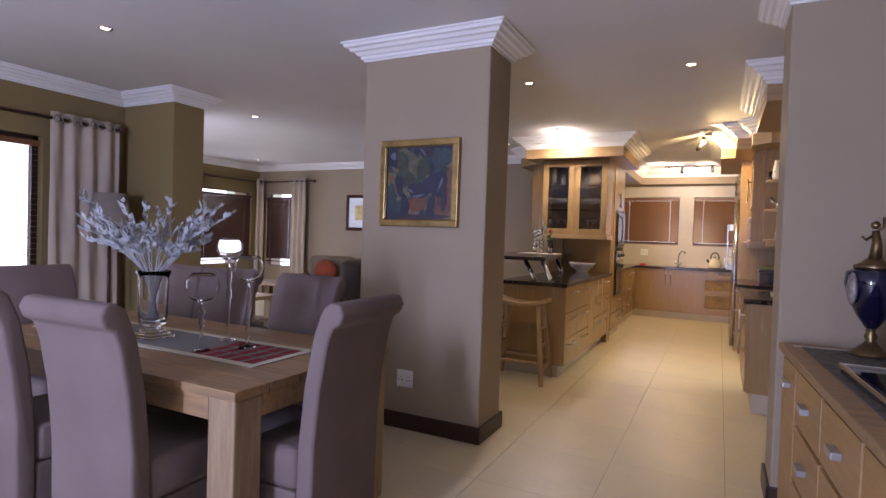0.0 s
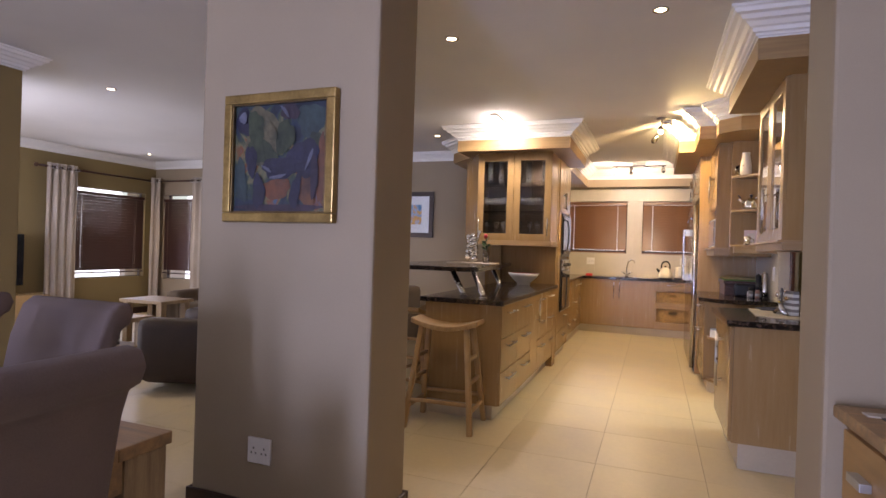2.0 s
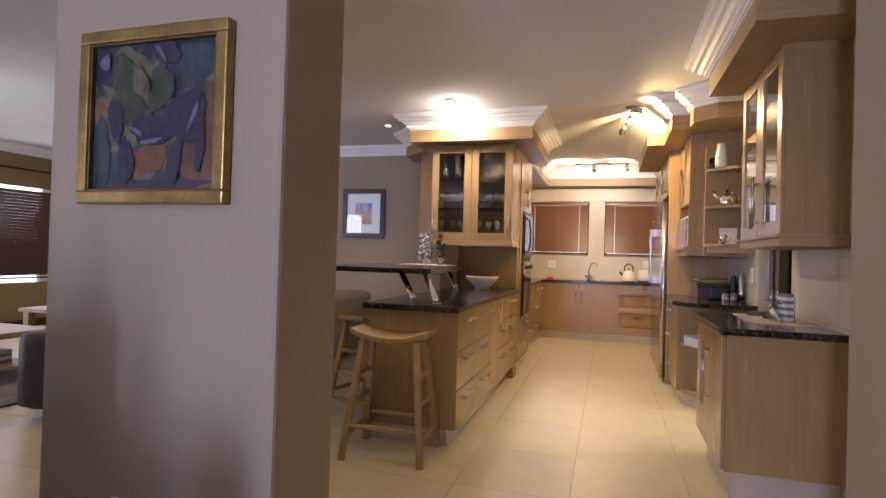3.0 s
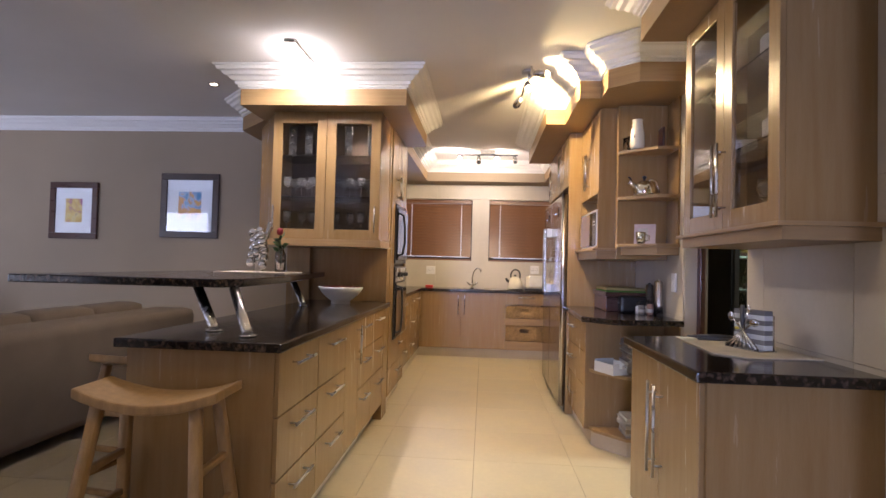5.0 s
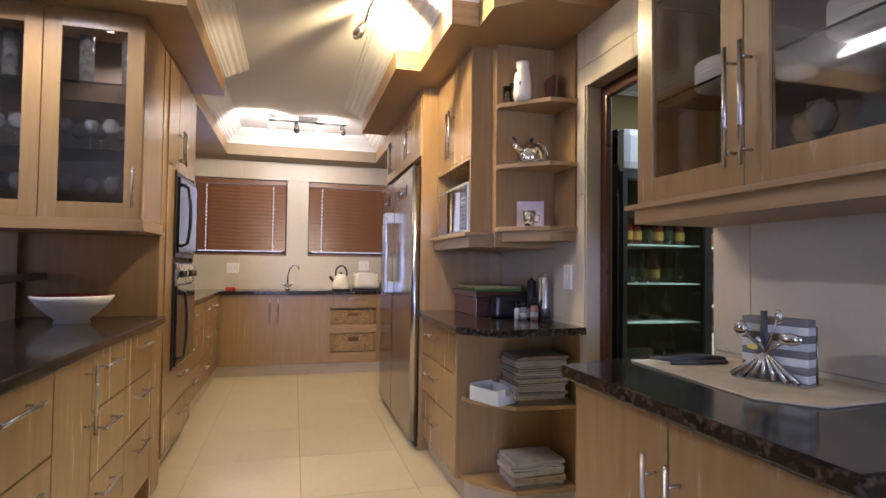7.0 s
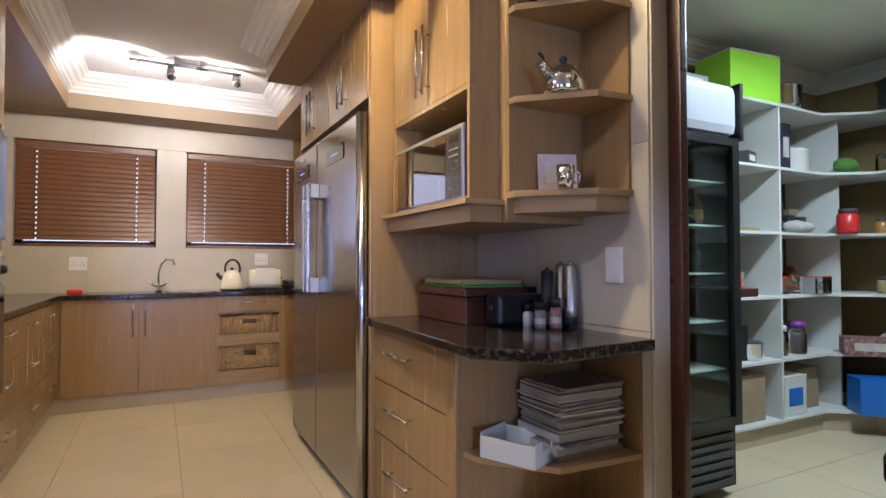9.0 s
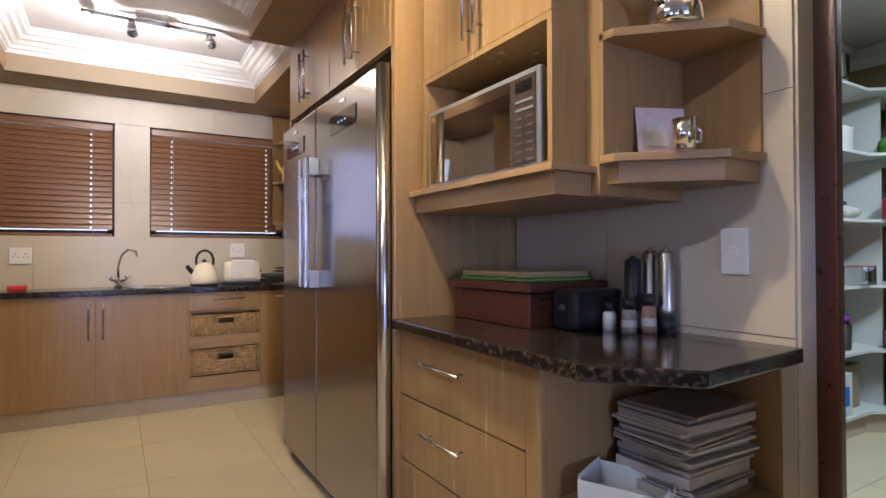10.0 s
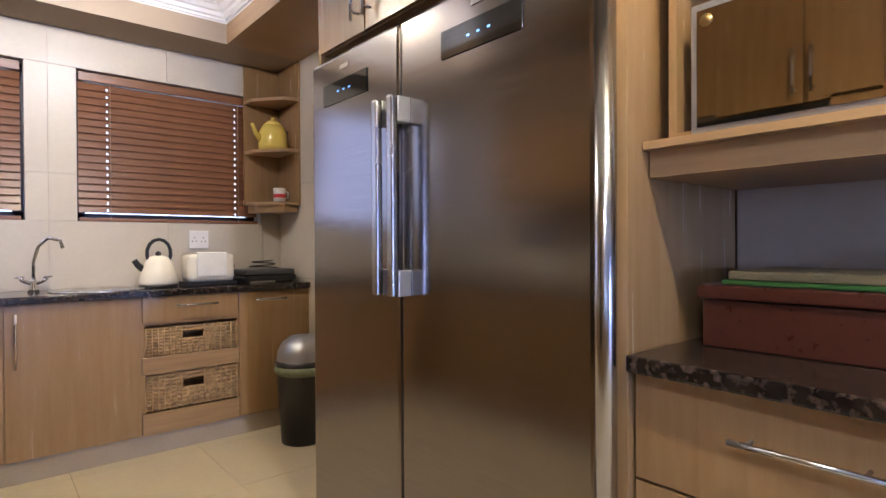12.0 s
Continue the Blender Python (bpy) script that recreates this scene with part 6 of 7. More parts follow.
for i in range(8):
    copy_thing(g0, pose(-0.86 + 0.098 * i, 8.46, 1.728))
for i in range(1, 8):
    copy_thing(g1, pose(-0.88 + 0.098 * i, 8.35 + 0.05 * (i % 2), 1.42))
cl_ = thing("cabinet_light", "small round lit lamp under the cabinet top", "cabinet light", (-0.33, 8.40, 2.362))
part("ring", lathe([(0.02, 0), (0.032, 0), (0.030, -0.008), (0.022, -0.008), (0.02, 0)], 20), STEEL, cl_)
part("bulb", lathe([(0, -0.001), (0.019, -0.001), (0.019, -0.005), (0, -0.005)], 16), LAMP, cl_)
gs = thing("glass_tumblers", "stacked clear tumblers on the top cabinet shelf", "glass", (-0.40, 8.32, 2.049), "stacked tumblers in the cabinet")
for i in range(4):
    part("tumbler", lathe([(0, 0), (0.026, 0), (0.033, 0.085), (0.031, 0.085), (0.024, 0.004), (0, 0.004)], 16, None, (0, 0, i * 0.05)), STEMG, gs)
for x in (-0.22, -0.72, -0.85):
    copy_thing(gs, pose(x, 8.33, 2.049))
pl = thing("plate_stack", "stack of white plates in the cabinet", "plates", (1.80, 6.66, 1.419), "plate stacks in the cabinet")
for i in range(6):
    part("plate", lathe([(0, 0), (0.05, 0), (0.10, 0.010), (0.098, 0.013), (0.05, 0.005), (0, 0.005)], 24, None, (0, 0, i * 0.011)), WPLASTIC, pl)
copy_thing(pl, pose(1.80, 6.22, 1.729))
copy_thing(pl, pose(1.80, 6.64, 1.729))
copy_thing(pl, pose(1.80, 6.24, 2.049))
g2 = stem_glass(1.76, 6.15, 1.42, 0.17, 0.034, "stemware in the glass cabinet")
for i in range(1, 4):
    copy_thing(g2, pose(1.76 + 0.06 * (i % 2), 6.15 + 0.09 * i, 1.42))

# worktop by the oven
for x, y, h, w, m, lab in ((-0.45, 10.2, 0.16, 0.14, CREAM, "cream storage tin on the worktop"), (-0.42, 10.42, 0.14, 0.12, WPLASTIC, "white storage canister on the worktop"), (-0.40, 10.62, 0.12, 0.10, CREAM, "small cream utensil pot on the worktop")):
    t = thing("canister", lab, "canister", (x, y, 0.911))
    part("canister_body", lathe([(0, 0), (w / 2, 0), (w / 2, h), (0, h)], 24), m, t)
    part("lid", lathe([(0, h + 0.001), (w / 2 + 0.003, h + 0.001), (w / 2, h + 0.015), (0, h + 0.02)], 24), m, t)
ub = thing("wooden_spoon", "wooden spoon leaning by the canisters", "utensil")
part("spoon", tube([(-0.40, 10.72, 0.913), (-0.43, 10.72, 1.12)], 0.006, 8), STOOLW, ub)
cb = thing("cutting_board", "cream cutting board lying on the worktop", "board")
part("board", boxes((-0.55, 9.75, 0.911, -0.25, 10.08, 0.925), bevel=0.004), CREAM, cb)

# ---- living room ----
so = thing("sofa", "long brown fabric sofa seen from behind", "sofa")
part("sofa_back", boxes((-2.35, 6.75, 0.08, -1.95, 9.0, 0.78), bevel=0.07), SOFA, so, smooth=True)
part("armrest", boxes((-3.0, 8.75, 0.08, -2.3, 9.05, 0.62), bevel=0.06), SOFA, so, smooth=True)
part("armrest", boxes((-3.0, 6.70, 0.08, -2.3, 6.98, 0.62), bevel=0.06), SOFA, so, smooth=True)
part("seat", boxes((-3.0, 6.95, 0.08, -2.3, 8.78, 0.45), bevel=0.05), SOFA, so, smooth=True)
for i in range(3):
    part("back_cushion", boxes((-2.55, 7.0 + i * 0.59, 0.42, -2.28, 7.57 + i * 0.59, 0.84), bevel=0.07), SOFA, so, smooth=True)
rc = thing("recliner_chair", "brown leather recliner armchair with padded arms", "armchair", (-2.86, 6.22, 0), turn=20)
part("base", boxes((-0.42, -0.40, 0.05, 0.42, 0.42, 0.42), bevel=0.05), LEATHER, rc, smooth=True)
part("backrest", boxes((0.18, -0.38, 0.35, 0.46, 0.38, 1.02), bevel=0.09), LEATHER, rc, smooth=True)
part("armrest", boxes((-0.44, -0.50, 0.08, 0.30, -0.30, 0.62), bevel=0.08), LEATHER, rc, smooth=True)
part("armrest", boxes((-0.44, 0.30, 0.08, 0.30, 0.50, 0.62), bevel=0.08), LEATHER, rc, smooth=True)
part("seat", boxes((-0.46, -0.30, 0.36, 0.2, 0.30, 0.50), bevel=0.05), LEATHER, rc, smooth=True)
r2 = thing("armchair", "brown armchair with a rust red cushion", "armchair", (-4.7, 8.3, 0), turn=10)
part("seat", boxes((-0.40, -0.40, 0.05, 0.40, 0.40, 0.45), bevel=0.05), SOFA, r2, smooth=True)
part("backrest", boxes((-0.40, 0.22, 0.40, 0.40, 0.45, 0.92), bevel=0.08), SOFA, r2, smooth=True)
for s in (-1, 1):
    part("armrest", boxes((s * 0.48 - 0.1, -0.42, 0.05, s * 0.48 + 0.1, 0.40, 0.60), bevel=0.07), SOFA, r2, smooth=True)
cu = thing("cushion", "rust red square cushion on the armchair", "cushion", (-4.72, 8.38, 0.66), turn=10)
part("pillow", ball((0, 0, 0), 0.22, flat=(1, 0.4, 0.95)), mat("rust_cushion", (0.28, 0.05, 0.02), 0.9, 0, 9, 0.15, 0.3, 120), cu)
ct = thing("coffee_table", "light wood coffee table with a lower shelf", "table")
ct.location = (-0.62, 0.42, 0)
part("tabletop", boxes((-4.75, 5.65, 0.40, -3.55, 6.30, 0.45), bevel=0.006), LEGW, ct)
part("shelf", boxes((-4.70, 5.70, 0.12, -3.60, 6.25, 0.14), bevel=0.003), LEGW, ct)
for x in (-4.72, -3.68):
    for y in (5.68, 6.17):
        part("leg", boxes((x, y, 0, x + 0.10, y + 0.10, 0.40), bevel=0.005), LEGW, ct)
ob = thing("orange_bowl", "glossy orange gourd-shaped bowl on the coffee table", "bowl", (-4.95, 6.40, 0.451))
part("bowl_body", lathe([(0, 0), (0.05, 0), (0.10, 0.03), (0.105, 0.06), (0.07, 0.10), (0.02, 0.11), (0, 0.11)], 24), mat("orange_glaze", (0.5, 0.09, 0.02), 0.2, 0, 6, 0.1, 0, 60), ob)
mb = thing("book_stack", "stack of books on the coffee table shelf", "books")
mb.location = (-0.62, 0.42, 0)
for i in range(4):
    part("book", boxes((-4.1, 5.85, 0.141 + 0.03 * i, -3.8, 6.1, 0.168 + 0.03 * i), bevel=0.002), PAPER if i % 2 else GRAY, mb)
sd = thing("side_table", "light wood side table by the corner", "table")
part("tabletop", boxes((-5.25, 7.15, 0.50, -4.55, 7.65, 0.54), bevel=0.005), LEGW, sd)
for x in (-5.22, -4.66):
    for y in (7.18, 7.54):
        part("leg", boxes((x, y, 0, x + 0.08, y + 0.08, 0.50), bevel=0.004), LEGW, sd)
rg = thing("rug", "taupe shag rug with a pale patterned border", "rug")
part("rug_mat", boxes((-5.4, 5.2, 0.0, -3.5, 6.9, 0.018), bevel=0.004), mat("rug_pile", (0.22, 0.18, 0.14), 1.0, 0, 6, 0.2, 0.5, 120), rg)
part("border", boxes((-4.3, 4.85, 0.0, -3.2, 5.19, 0.012), bevel=0.003), mat("rug_border", (0.45, 0.38, 0.28), 1.0, 0, 6, 0.3, 0.5, 90), rg)
tt = thing("television", "black flat television on a wooden stand", "television", (-7.0, 6.7, 0), turn=-15)
part("screen", boxes((-0.03, -0.45, 0.62, 0.03, 0.35, 1.30), bevel=0.006), BGLASS, tt)
part("stand", boxes((-0.2, -0.7, 0.0, 0.2, 0.6, 0.5), bevel=0.006), OAK, tt)
part("foot", boxes((-0.1, -0.2, 0.5, 0.1, 0.15, 0.63), bevel=0.004), BLACK, tt)

# ---- pantry ----
pf = thing("display_fridge", "tall glass-door drinks fridge with a lit white header", "fridge")
part("fridge_body", boxes((2.47, 8.26, 0.35, 2.49, 8.85, 2.05), (3.08, 8.26, 0.35, 3.10, 8.85, 2.05), (2.49, 8.83, 0.35, 3.08, 8.85, 2.05), (2.47, 8.24, 0.05, 3.10, 8.85, 0.35)), BLACK, pf)
part("header", boxes((2.47, 8.20, 1.79, 3.10, 8.60, 2.05), bevel=0.05), mat("header_grey", (0.42, 0.44, 0.50), 0.4, 0, 5, 0.04, 0, 60), pf)
part("header_edge", boxes((3.10, 8.19, 1.77, 3.125, 8.62, 2.06), bevel=0.004), BLACK, pf)
gd = part("glass_door", boxes((2.47, 8.20, 0.36, 2.50, 8.24, 1.78), (3.05, 8.20, 0.36, 3.10, 8.24, 1.78), (2.50, 8.20, 0.36, 3.05, 8.24, 0.40), (2.50, 8.20, 1.74, 3.05, 8.24, 1.78)), BLACK, pf)
pn = part("pane", boxes((2.50, 8.215, 0.40, 3.05, 8.222, 1.74)), glass("green_pane", (0.42, 0.55, 0.48)), gd)
pn.visible_shadow = False
for i in range(6):
    part("louvre", boxes((2.50, 8.225, 0.07 + 0.045 * i, 3.07, 8.24, 0.095 + 0.045 * i), bevel=0.003), DGREY, pf)
for z in (0.62, 0.86, 1.10, 1.34, 1.56):
    part("wire_shelf", boxes((2.50, 8.27, z, 3.07, 8.80, z + 0.008)), WPLASTIC, pf)
rnd = random.Random(21)
GB, DB = glass("green_bottle_glass", (0.1, 0.4, 0.12)), mat("dark_bottle", (0.03, 0.015, 0.01), 0.15, 0, 6, 0.1, 0, 60)
bt = thing("drink_bottle", "drink bottle in the glass-door fridge", "bottle", (2.56, 8.36, 0.869), "drink bottles in the fridge")
part("bottle_body", lathe([(0, 0), (0.032, 0), (0.032, 0.12), (0.014, 0.17), (0.014, 0.20), (0, 0.20)], 14), DB, bt)
part("label", lathe([(0.0325, 0.04), (0.033, 0.045), (0.033, 0.09), (0.0325, 0.095)], 14), MOSS, bt)
b2 = thing("drink_bottle", "red capped drink bottle in the glass-door fridge", "bottle", (2.60, 8.36, 1.349), "drink bottles in the fridge")
part("bottle_body", lathe([(0, 0), (0.035, 0), (0.035, 0.10), (0.014, 0.16), (0.014, 0.18), (0, 0.18)], 14), mat("dark_red_drink", (0.14, 0.012, 0.012), 0.2, 0, 6, 0.1, 0, 60), b2)
part("label", lathe([(0.0355, 0.03), (0.036, 0.035), (0.036, 0.08), (0.0355, 0.085)], 14), AMBER, b2)
for i in range(1, 6):
    if i % 2:
        copy_thing(bt, pose(2.56 + 0.09 * i, 8.46 + 0.05 * (i % 2), 0.869))
    copy_thing(bt if i % 3 else b2, pose(2.56 + 0.09 * i, 8.40, 1.109))
    copy_thing(b2 if i % 2 else bt, pose(2.60 + 0.08 * i, 8.38, 1.349))
    if i > 3:
        copy_thing(bt, pose(2.56 + 0.09 * i, 8.48, 0.629))

ps = thing("pantry_shelving", "white board pantry shelving full of jars and boxes", "shelving")
LV = (0.148, 0.536, 0.945, 1.36, 1.785, 2.20)
for z in LV:
    part("shelf", prism([(3.15, 8.60), (4.60, 8.60), (4.86, 8.42), (4.86, 5.9), (5.29, 5.9), (5.29, 9.0), (3.15, 9.0)], z - 0.018, z), WBOARD, ps)
for x in (3.15, 4.10):
    part("upright", boxes((x, 8.602, 0.13, x + 0.018, 8.99, 2.18)), WBOARD, ps)
for y in (7.6, 6.6):
    part("upright", boxes((4.862, y, 0.13, 5.28, y + 0.018, 2.18)), WBOARD, ps)
part("upright", boxes((4.82, 8.62, 0.13, 4.838, 8.99, 2.18)), WBOARD, ps)
part("plinth", prism([(3.16, 8.64), (4.62, 8.64), (4.90, 8.44), (4.90, 5.92), (5.28, 5.92), (5.28, 8.99), (3.16, 8.99)], 0.0, 0.13), KICK, ps)


def goods(kind, lab, x, y, z, w, d, h, m, m2=PAPER, turn=0):
    """A box, tin, jar or bag on a shelf."""
    t = thing(kind, lab, kind.split("_")[-1], (x, y, z), turn=turn)
    if kind.endswith("box") or kind.endswith("case"):
        part("carton", boxes((-w / 2, -d / 2, 0, w / 2, d / 2, h * 0.97), bevel=0.004), m, t)
        part("label", boxes((-w * 0.32, -d / 2 - 0.002, h * 0.25, w * 0.32, -d / 2 - 0.0005, h * 0.7)), m2, t)
        part("lid", boxes((-w / 2 - 0.002, -d / 2 - 0.002, h * 0.97, w / 2 + 0.002, d / 2 + 0.002, h), bevel=0.002), m, t)
    elif kind.endswith("pot"):
        part("pot_body", lathe([(0, 0), (w * 0.42, 0), (w * 0.5, h * 0.15), (w * 0.5, h * 0.8), (w * 0.53, h * 0.84), (0, h * 0.84)], 28), m, t)
        part("lid", lathe([(0, h * 0.84), (w * 0.5, h * 0.84), (w * 0.4, h * 0.92), (0.02, h * 0.95), (0.018, h), (0, h)], 28), m2, t)
        for s in (-1, 1):
            part("handle", tube([(s * w * 0.49, -0.03, h * 0.7), (s * w * 0.58, -0.02, h * 0.72), (s * w * 0.58, 0.02, h * 0.72), (s * w * 0.49, 0.03, h * 0.7)], 0.008, 8), BLACK, t)
    elif kind.endswith("bag"):
        b = ball((0, 0, 0), 1.0, flat=(w / 2, d / 2, h / 2))
        for v in b.verts:
            k = noise.noise(v.co * 14 + Vector((x, y, z)))
            v.co += v.co.normalized() * k * 0.02
            v.co.z = max(v.co.z, -h / 2 * 0.8) + h / 2 * 0.8
        part("bag", b, m, t)
    else:
        part("jar_body", lathe([(0, 0), (w * 0.46, 0), (w * 0.5, h * 0.06), (w * 0.5, h * 0.72), (w * 0.38, h * 0.8), (0, h * 0.8)], 20), m, t)
        part("lid", lathe([(0, h * 0.8), (w * 0.42, h * 0.8), (w * 0.42, h * 0.98), (0, h)], 20), m2, t)
    return t


cool = goods("cooler_box", "lime green cooler box with a white lid", 3.92, 8.76, 2.201, 0.44, 0.28, 0.31, LIME, LIME, -6)
cool.children[2].data.materials[0] = WPLASTIC
part("handle", boxes((0.262, -0.10, 0.22, 0.275, 0.10, 0.30), bevel=0.004), LIME, cool)
goods("tool_case", "flat silver case lying on the top shelf", 3.28, 8.72, 2.201, 0.30, 0.22, 0.07, SILVER, WPLASTIC)
goods("slow_pot", "steel slow cooker pot with a glass lid", 4.32, 8.72, 2.201, 0.26, 0.26, 0.19, CHROME, DGLASS)
goods("roasting_pot", "large black enamel roasting pot", 4.95, 8.15, 2.201, 0.50, 0.4, 0.20, BLACK, BLACK)
goods("rice_pot", "white rice cooker pot", 4.50, 8.76, 1.786, 0.22, 0.2, 0.19, WPLASTIC, WPLASTIC)
goods("plastic_bag", "crumpled white plastic bag on the shelf", 3.50, 8.80, 1.786, 0.34, 0.26, 0.30, WPLASTIC)
goods("gadget_box", "small dark gadget box on the shelf", 3.84, 8.68, 1.786, 0.15, 0.12, 0.08, DGREY, WPLASTIC, 15)
goods("food_box", "tall purple printed box on the shelf", 4.22, 8.70, 1.786, 0.10, 0.15, 0.30, mat("purple_card", (0.10, 0.07, 0.16), 0.6, 0, 30, 0.5, 0, 60), PAPER)
goods("plate_bag", "green bag on the shelf corner", 4.78, 8.55, 1.786, 0.2, 0.14, 0.12, GREENC)
goods("grill_case", "flat black electric grill case", 5.02, 8.12, 1.786, 0.44, 0.30, 0.10, BLACK, DGREY)
goods("pan_case", "flat steel pan set case lying above the grill", 5.02, 8.10, 1.888, 0.40, 0.28, 0.05, CHROME, CHROME)
goods("blender_jar", "clear blender jar on the shelf", 4.26, 8.76, 1.361, 0.15, 0.15, 0.30, DGLASS, DGREY)
goods("paper_bag", "folded pale paper bag", 4.42, 8.68, 1.361, 0.26, 0.18, 0.10, PAPER)
goods("lantern_jar", "red lantern jar on the shelf", 4.70, 8.50, 1.361, 0.13, 0.13, 0.17, REDP, DGREY)
goods("flour_jar", "white labelled canister jar", 4.93, 8.22, 1.361, 0.12, 0.12, 0.16, WPLASTIC, WPLASTIC)
goods("sugar_jar", "white plastic canister jar", 4.95, 8.07, 1.361, 0.12, 0.12, 0.16, WPLASTIC, WPLASTIC)
goods("tray_case", "thin tray case lying on the shelf", 3.72, 8.72, 1.361, 0.40, 0.20, 0.02, BROWNG, BROWNG)
goods("bread_box", "dark bread box with a wooden front", 3.55, 8.80, 0.946, 0.34, 0.30, 0.30, DWOOD, DGREY)
goods("wood_box", "low wooden box on the pantry shelf", 3.72, 8.66, 0.946, 0.32, 0.10, 0.05, REDWOOD, REDWOOD)
goods("snack_bag", "brown crinkled snack bag", 4.30, 8.74, 0.946, 0.30, 0.18, 0.13, mat("snack_foil", (0.30, 0.12, 0.08), 0.4, 0, 20, 0.3, 0.2, 60))
goods("red_box", "clear lunch box with a red lid", 4.56, 8.66, 0.946, 0.20, 0.15, 0.12, DGLASS, DGLASS).children[2].data.materials[0] = REDP
goods("sauce_jar", "jar with a yellow label on the side shelf", 4.95, 8.16, 0.946, 0.09, 0.09, 0.12, YELLOW, DGREY)
goods("oil_jar", "olive coloured glass jar on the side shelf", 4.97, 8.02, 0.946, 0.09, 0.09, 0.15, BROWNG, DGREY)
goods("appliance_box", "black and yellow appliance box", 3.66, 8.80, 0.537, 0.40, 0.26, 0.22, BLACK, YELLOW)
goods("gift_bag", "cream paper gift bag", 3.46, 8.66, 0.537, 0.24, 0.08, 0.24, CREAM)
goods("steel_pot", "small steel pot on the shelf", 3.92, 8.70, 0.537, 0.16, 0.16, 0.13, CHROME, DGREY)
goods("plastic_jar", "clear plastic jug jar", 4.26, 8.72, 0.537, 0.12, 0.12, 0.20, DGLASS, WPLASTIC)
goods("purple_jar", "clear jar with a purple lid", 4.44, 8.70, 0.537, 0.12, 0.12, 0.22, DGLASS, mat("purple_plastic", (0.25, 0.04, 0.4), 0.4, 0, 6, 0.05, 0, 60))
goods("berry_box", "long red and white patterned food box", 4.80, 8.42, 0.537, 0.34, 0.12, 0.12, mat("berry_card", (0.55, 0.40, 0.38), 0.6, 0, 60, 0.5, 0, 60, base2=(0.3, 0.03, 0.04)), PAPER, -50)
goods("glass_jar", "green lidded glass jar", 4.97, 8.02, 0.537, 0.12, 0.12, 0.18, DGLASS, GREENC)
goods("oil_bottle_jar", "dark bottle with a yellow label", 3.58, 8.70, 0.149, 0.10, 0.10, 0.30, DB, BLACK)
goods("wine_jar", "dark tall bottle on the bottom shelf", 3.42, 8.68, 0.149, 0.09, 0.09, 0.32, DB, BLACK)
goods("card_box", "plain brown cardboard box", 3.88, 8.76, 0.149, 0.24, 0.22, 0.30, CARD, CARD)
goods("carton_box", "white and blue printed carton box", 4.28, 8.70, 0.149, 0.24, 0.16, 0.26, WBOARD, BLUEP)
goods("brown_box", "open brown cardboard box behind the carton", 4.54, 8.80, 0.149, 0.26, 0.22, 0.28, CARD, CARD)
goods("tool_box", "blue plastic tool box with a rounded lid", 4.86, 8.36, 0.149, 0.40, 0.18, 0.24, BLUEP, BLUEP, -40)
goods("blue_box", "blue and white plastic storage box", 5.02, 7.95, 0.149, 0.2, 0.24, 0.26, BLUEP, WPLASTIC)

rnd = random.Random(31)
STOCK = [("food_box", "small printed food packet", CARD, REDP), ("storage_box", "dark plastic storage tub with a lid", DGREY, BLACK), ("sauce_jar", "dark glass sauce bottle", DB, REDP), ("bean_jar", "olive green preserve jar", BROWNG, DGREY), ("tin_jar", "food tin with a paper label", SILVER, SILVER), ("food_jar", "glass food jar with a dark lid", DGLASS, DGREY), ("snack_bag", "small crinkled foil snack packet", mat("foil_packet", (0.35, 0.16, 0.07), 0.4, 0, 20, 0.3, 0.2, 60), PAPER), ("spice_jar", "brown glass jar of preserve", AMBER, DGREY), ("cereal_box", "dark printed cereal packet", mat("navy_card", (0.05, 0.06, 0.12), 0.6, 0, 30, 0.4, 0, 60), YELLOW), ("washing_bag", "white plastic packet of washing powder", WPLASTIC, PAPER), ("tub_jar", "small white plastic food tub", WPLASTIC, BLUEP)]
for z in LV[:5]:
    for x in (3.24, 3.36, 3.98, 4.20, 4.36, 4.52, 4.66):
        k = rnd.choice(STOCK)
        w, hh = rnd.uniform(0.08, 0.13), rnd.uniform(0.09, 0.24)
        goods(k[0], k[1], x + rnd.uniform(-0.02, 0.02), 8.88, z + 0.001, w, w, hh, k[2], k[3], rnd.uniform(-12, 12))
    for x in (3.5, 3.74, 3.9, 4.30, 4.44, 4.58):
        k = rnd.choice(STOCK)
        w, hh = rnd.uniform(0.07, 0.11), rnd.uniform(0.07, 0.15)
        goods(k[0], k[1], x + rnd.uniform(-0.02, 0.02), 8.89 if x < 4.2 else 8.78, z + 0.001, w, w, hh, k[2], k[3], rnd.uniform(-12, 12))
    for y in (8.45, 8.3, 8.14, 7.98):
        k = rnd.choice(STOCK)
        w, hh = rnd.uniform(0.07, 0.10), rnd.uniform(0.07, 0.15)
        goods(k[0], k[1], 5.04 + rnd.uniform(-0.02, 0.02), y, z + 0.001, w, w, hh, k[2], k[3], rnd.uniform(60, 110))
    for y in (8.36, 8.22, 8.08, 7.92, 7.76, 7.4, 7.2, 6.9):
        k = rnd.choice(STOCK)
        w, hh = rnd.uniform(0.08, 0.14), rnd.uniform(0.09, 0.24)
        goods(k[0], k[1], 5.16 + rnd.uniform(-0.03, 0.03), y, z + 0.001, w, w, hh, k[2], k[3], rnd.uniform(60, 110))

# ---- laid tiles ----
TX, TY, X0, Y0 = 0.611, 0.636, 0.643, 6.36


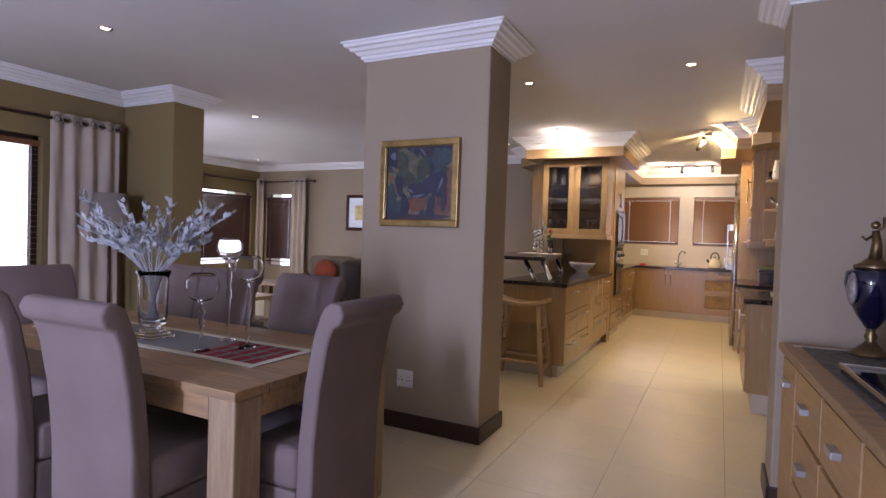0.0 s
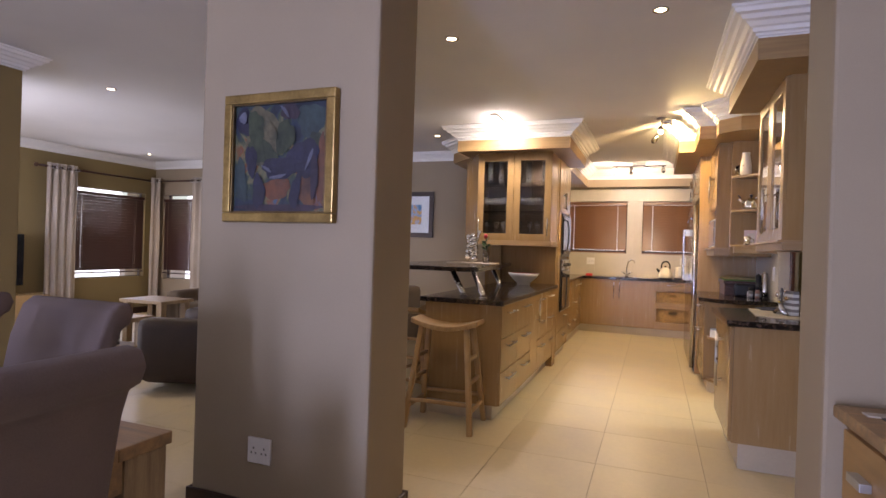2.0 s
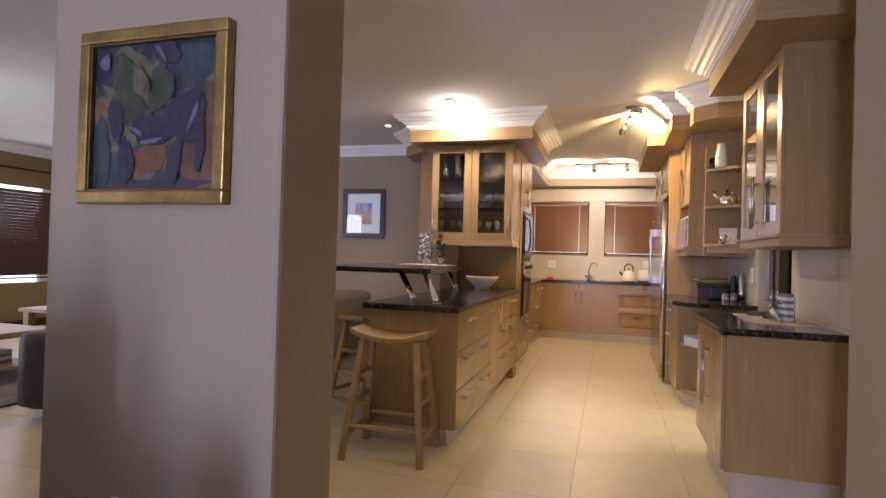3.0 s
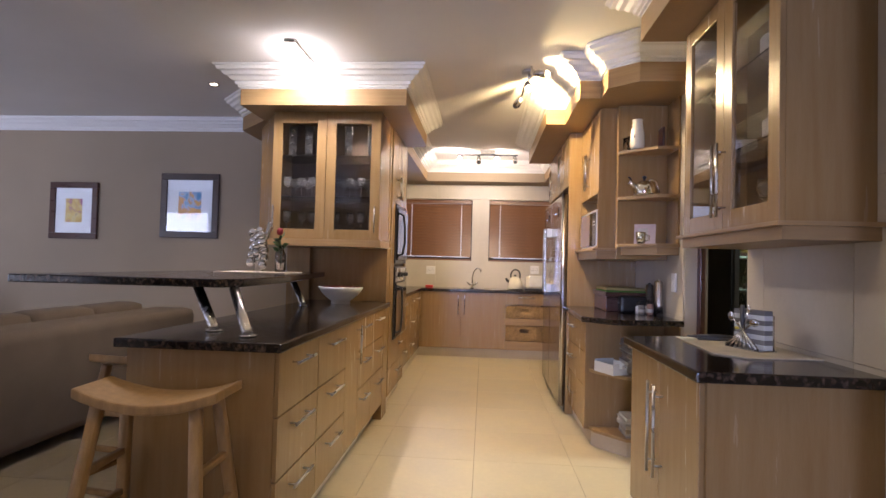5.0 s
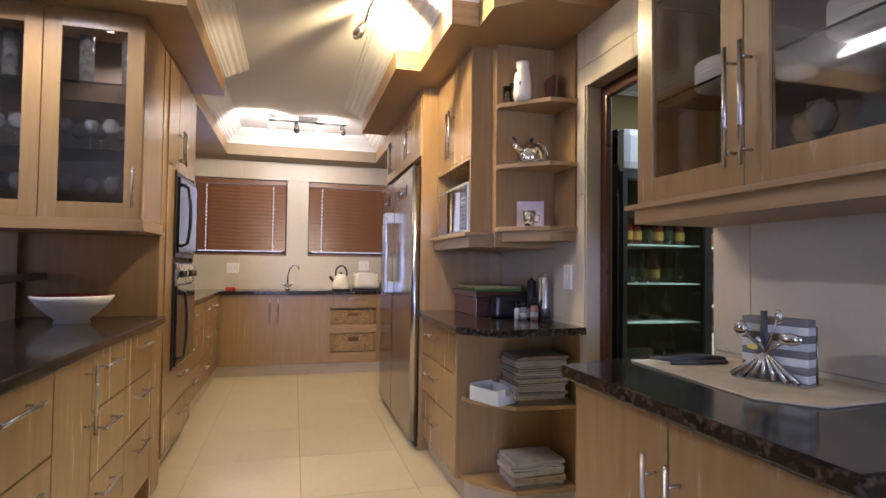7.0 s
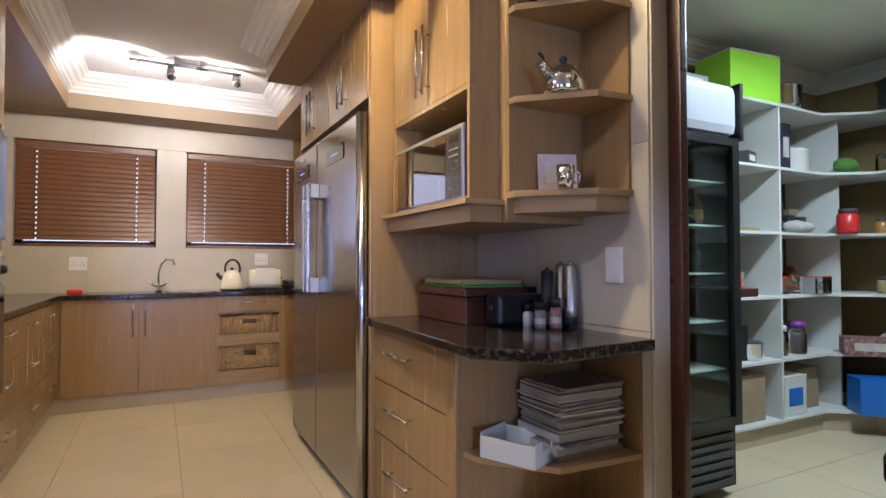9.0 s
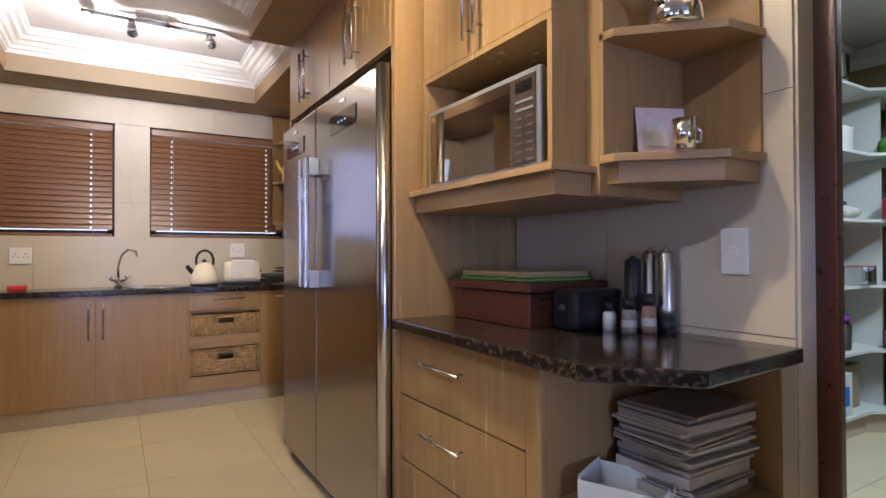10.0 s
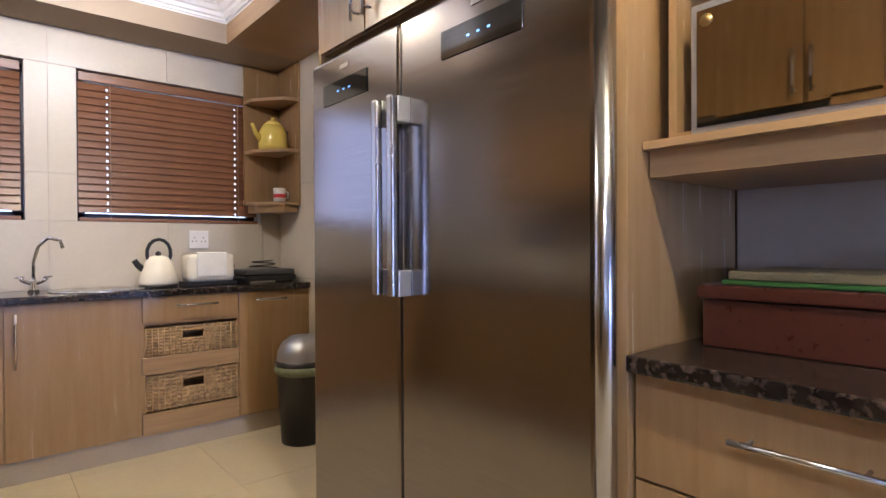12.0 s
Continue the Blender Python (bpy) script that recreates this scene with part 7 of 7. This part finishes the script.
def tile_mesh(name, w, h, axis, t=0.006, gap=0.0014):
    bm = boxes((gap, gap, -t, w - gap, h - gap, 0)) if axis == "z" else (boxes((gap, 0, gap, w - gap, t, h - gap)) if axis == "y" else boxes((0, gap, gap, t, w - gap, h - gap)))
    me = bpy.data.meshes.new(name)
    bm.to_mesh(me); bm.free()
    return me


me = tile_mesh("floor_tile", TX, TY, "z")
me.materials.append(TILE)
far = bmesh.new()
for i in range(-15, 8):
    for j in range(-14, 9):
        x, y = X0 + TX * i, Y0 + TY * j
        if -0.9 < x + TX and -4.3 < x and x < 2.0 and 1.0 < y + TY and y < 11.7:
            o = new("tile", me)
            o.location, o.parent = (x, y, 0.0), floor
        elif x > -8.6 and x + TX < 5.55:
            box(far, x + 0.0014, y + 0.0014, -0.006, x + TX - 0.0014, y + TY - 0.0014, 0)
part("far_tiles", far, TILE, floor, kind="stuff")


def clad(wall, rows, axis, at, t=0.008):
    """Lays wall tiles over the given rectangles."""
    for a0, a1, z0, z1, pa, pz in rows:
        cuts_a = [a0] + [c for c in (pa + 0.61 * k for k in range(-8, 9)) if a0 + 0.02 < c < a1 - 0.02] + [a1]
        cuts_z = [z0] + [c for c in (pz + 0.63 * k for k in range(-4, 5)) if z0 + 0.02 < c < z1 - 0.02] + [z1]
        for b0, b1 in zip(cuts_a, cuts_a[1:]):
            for c0, c1 in zip(cuts_z, cuts_z[1:]):
                m = tile_mesh("wall_tile", b1 - b0, c1 - c0, axis, t)
                m.materials.append(WTILE)
                o = new("tile", m)
                o.parent, o.location = wall, (at, b0, c0) if axis == "x" else (b0, at, c0)


wall_end = bpy.data.objects["wall_end"]
clad(wall_end, [(-0.75, 1.955, 0.91, 1.295, 0.6, 1.56), (-0.75, -0.53, 1.295, 2.17, 0.6, 1.56), (0.495, 0.735, 1.295, 2.17, 0.6, 1.56), (1.80, 1.955, 1.295, 2.17, 0.6, 1.56), (-0.75, 1.955, 2.17, 2.38, 0.6, 1.56)], "y", 11.932)
clad(wall_right, [(4.62, 6.885, 0.0, 2.38, 6.12, 0.93), (7.735, 8.84, 0.0, 2.38, 7.735, 0.93), (6.885, 7.735, 2.09, 2.38, 6.12, 0.93), (10.26, 11.93, 0.0, 2.38, 11.3, 0.93)], "x", 1.9475)
wall_left = bpy.data.objects["wall_kitchen_left"]
clad(wall_left, [(9.62, 11.93, 0.91, 1.42, 10.2, 0.93)], "x", -0.75)
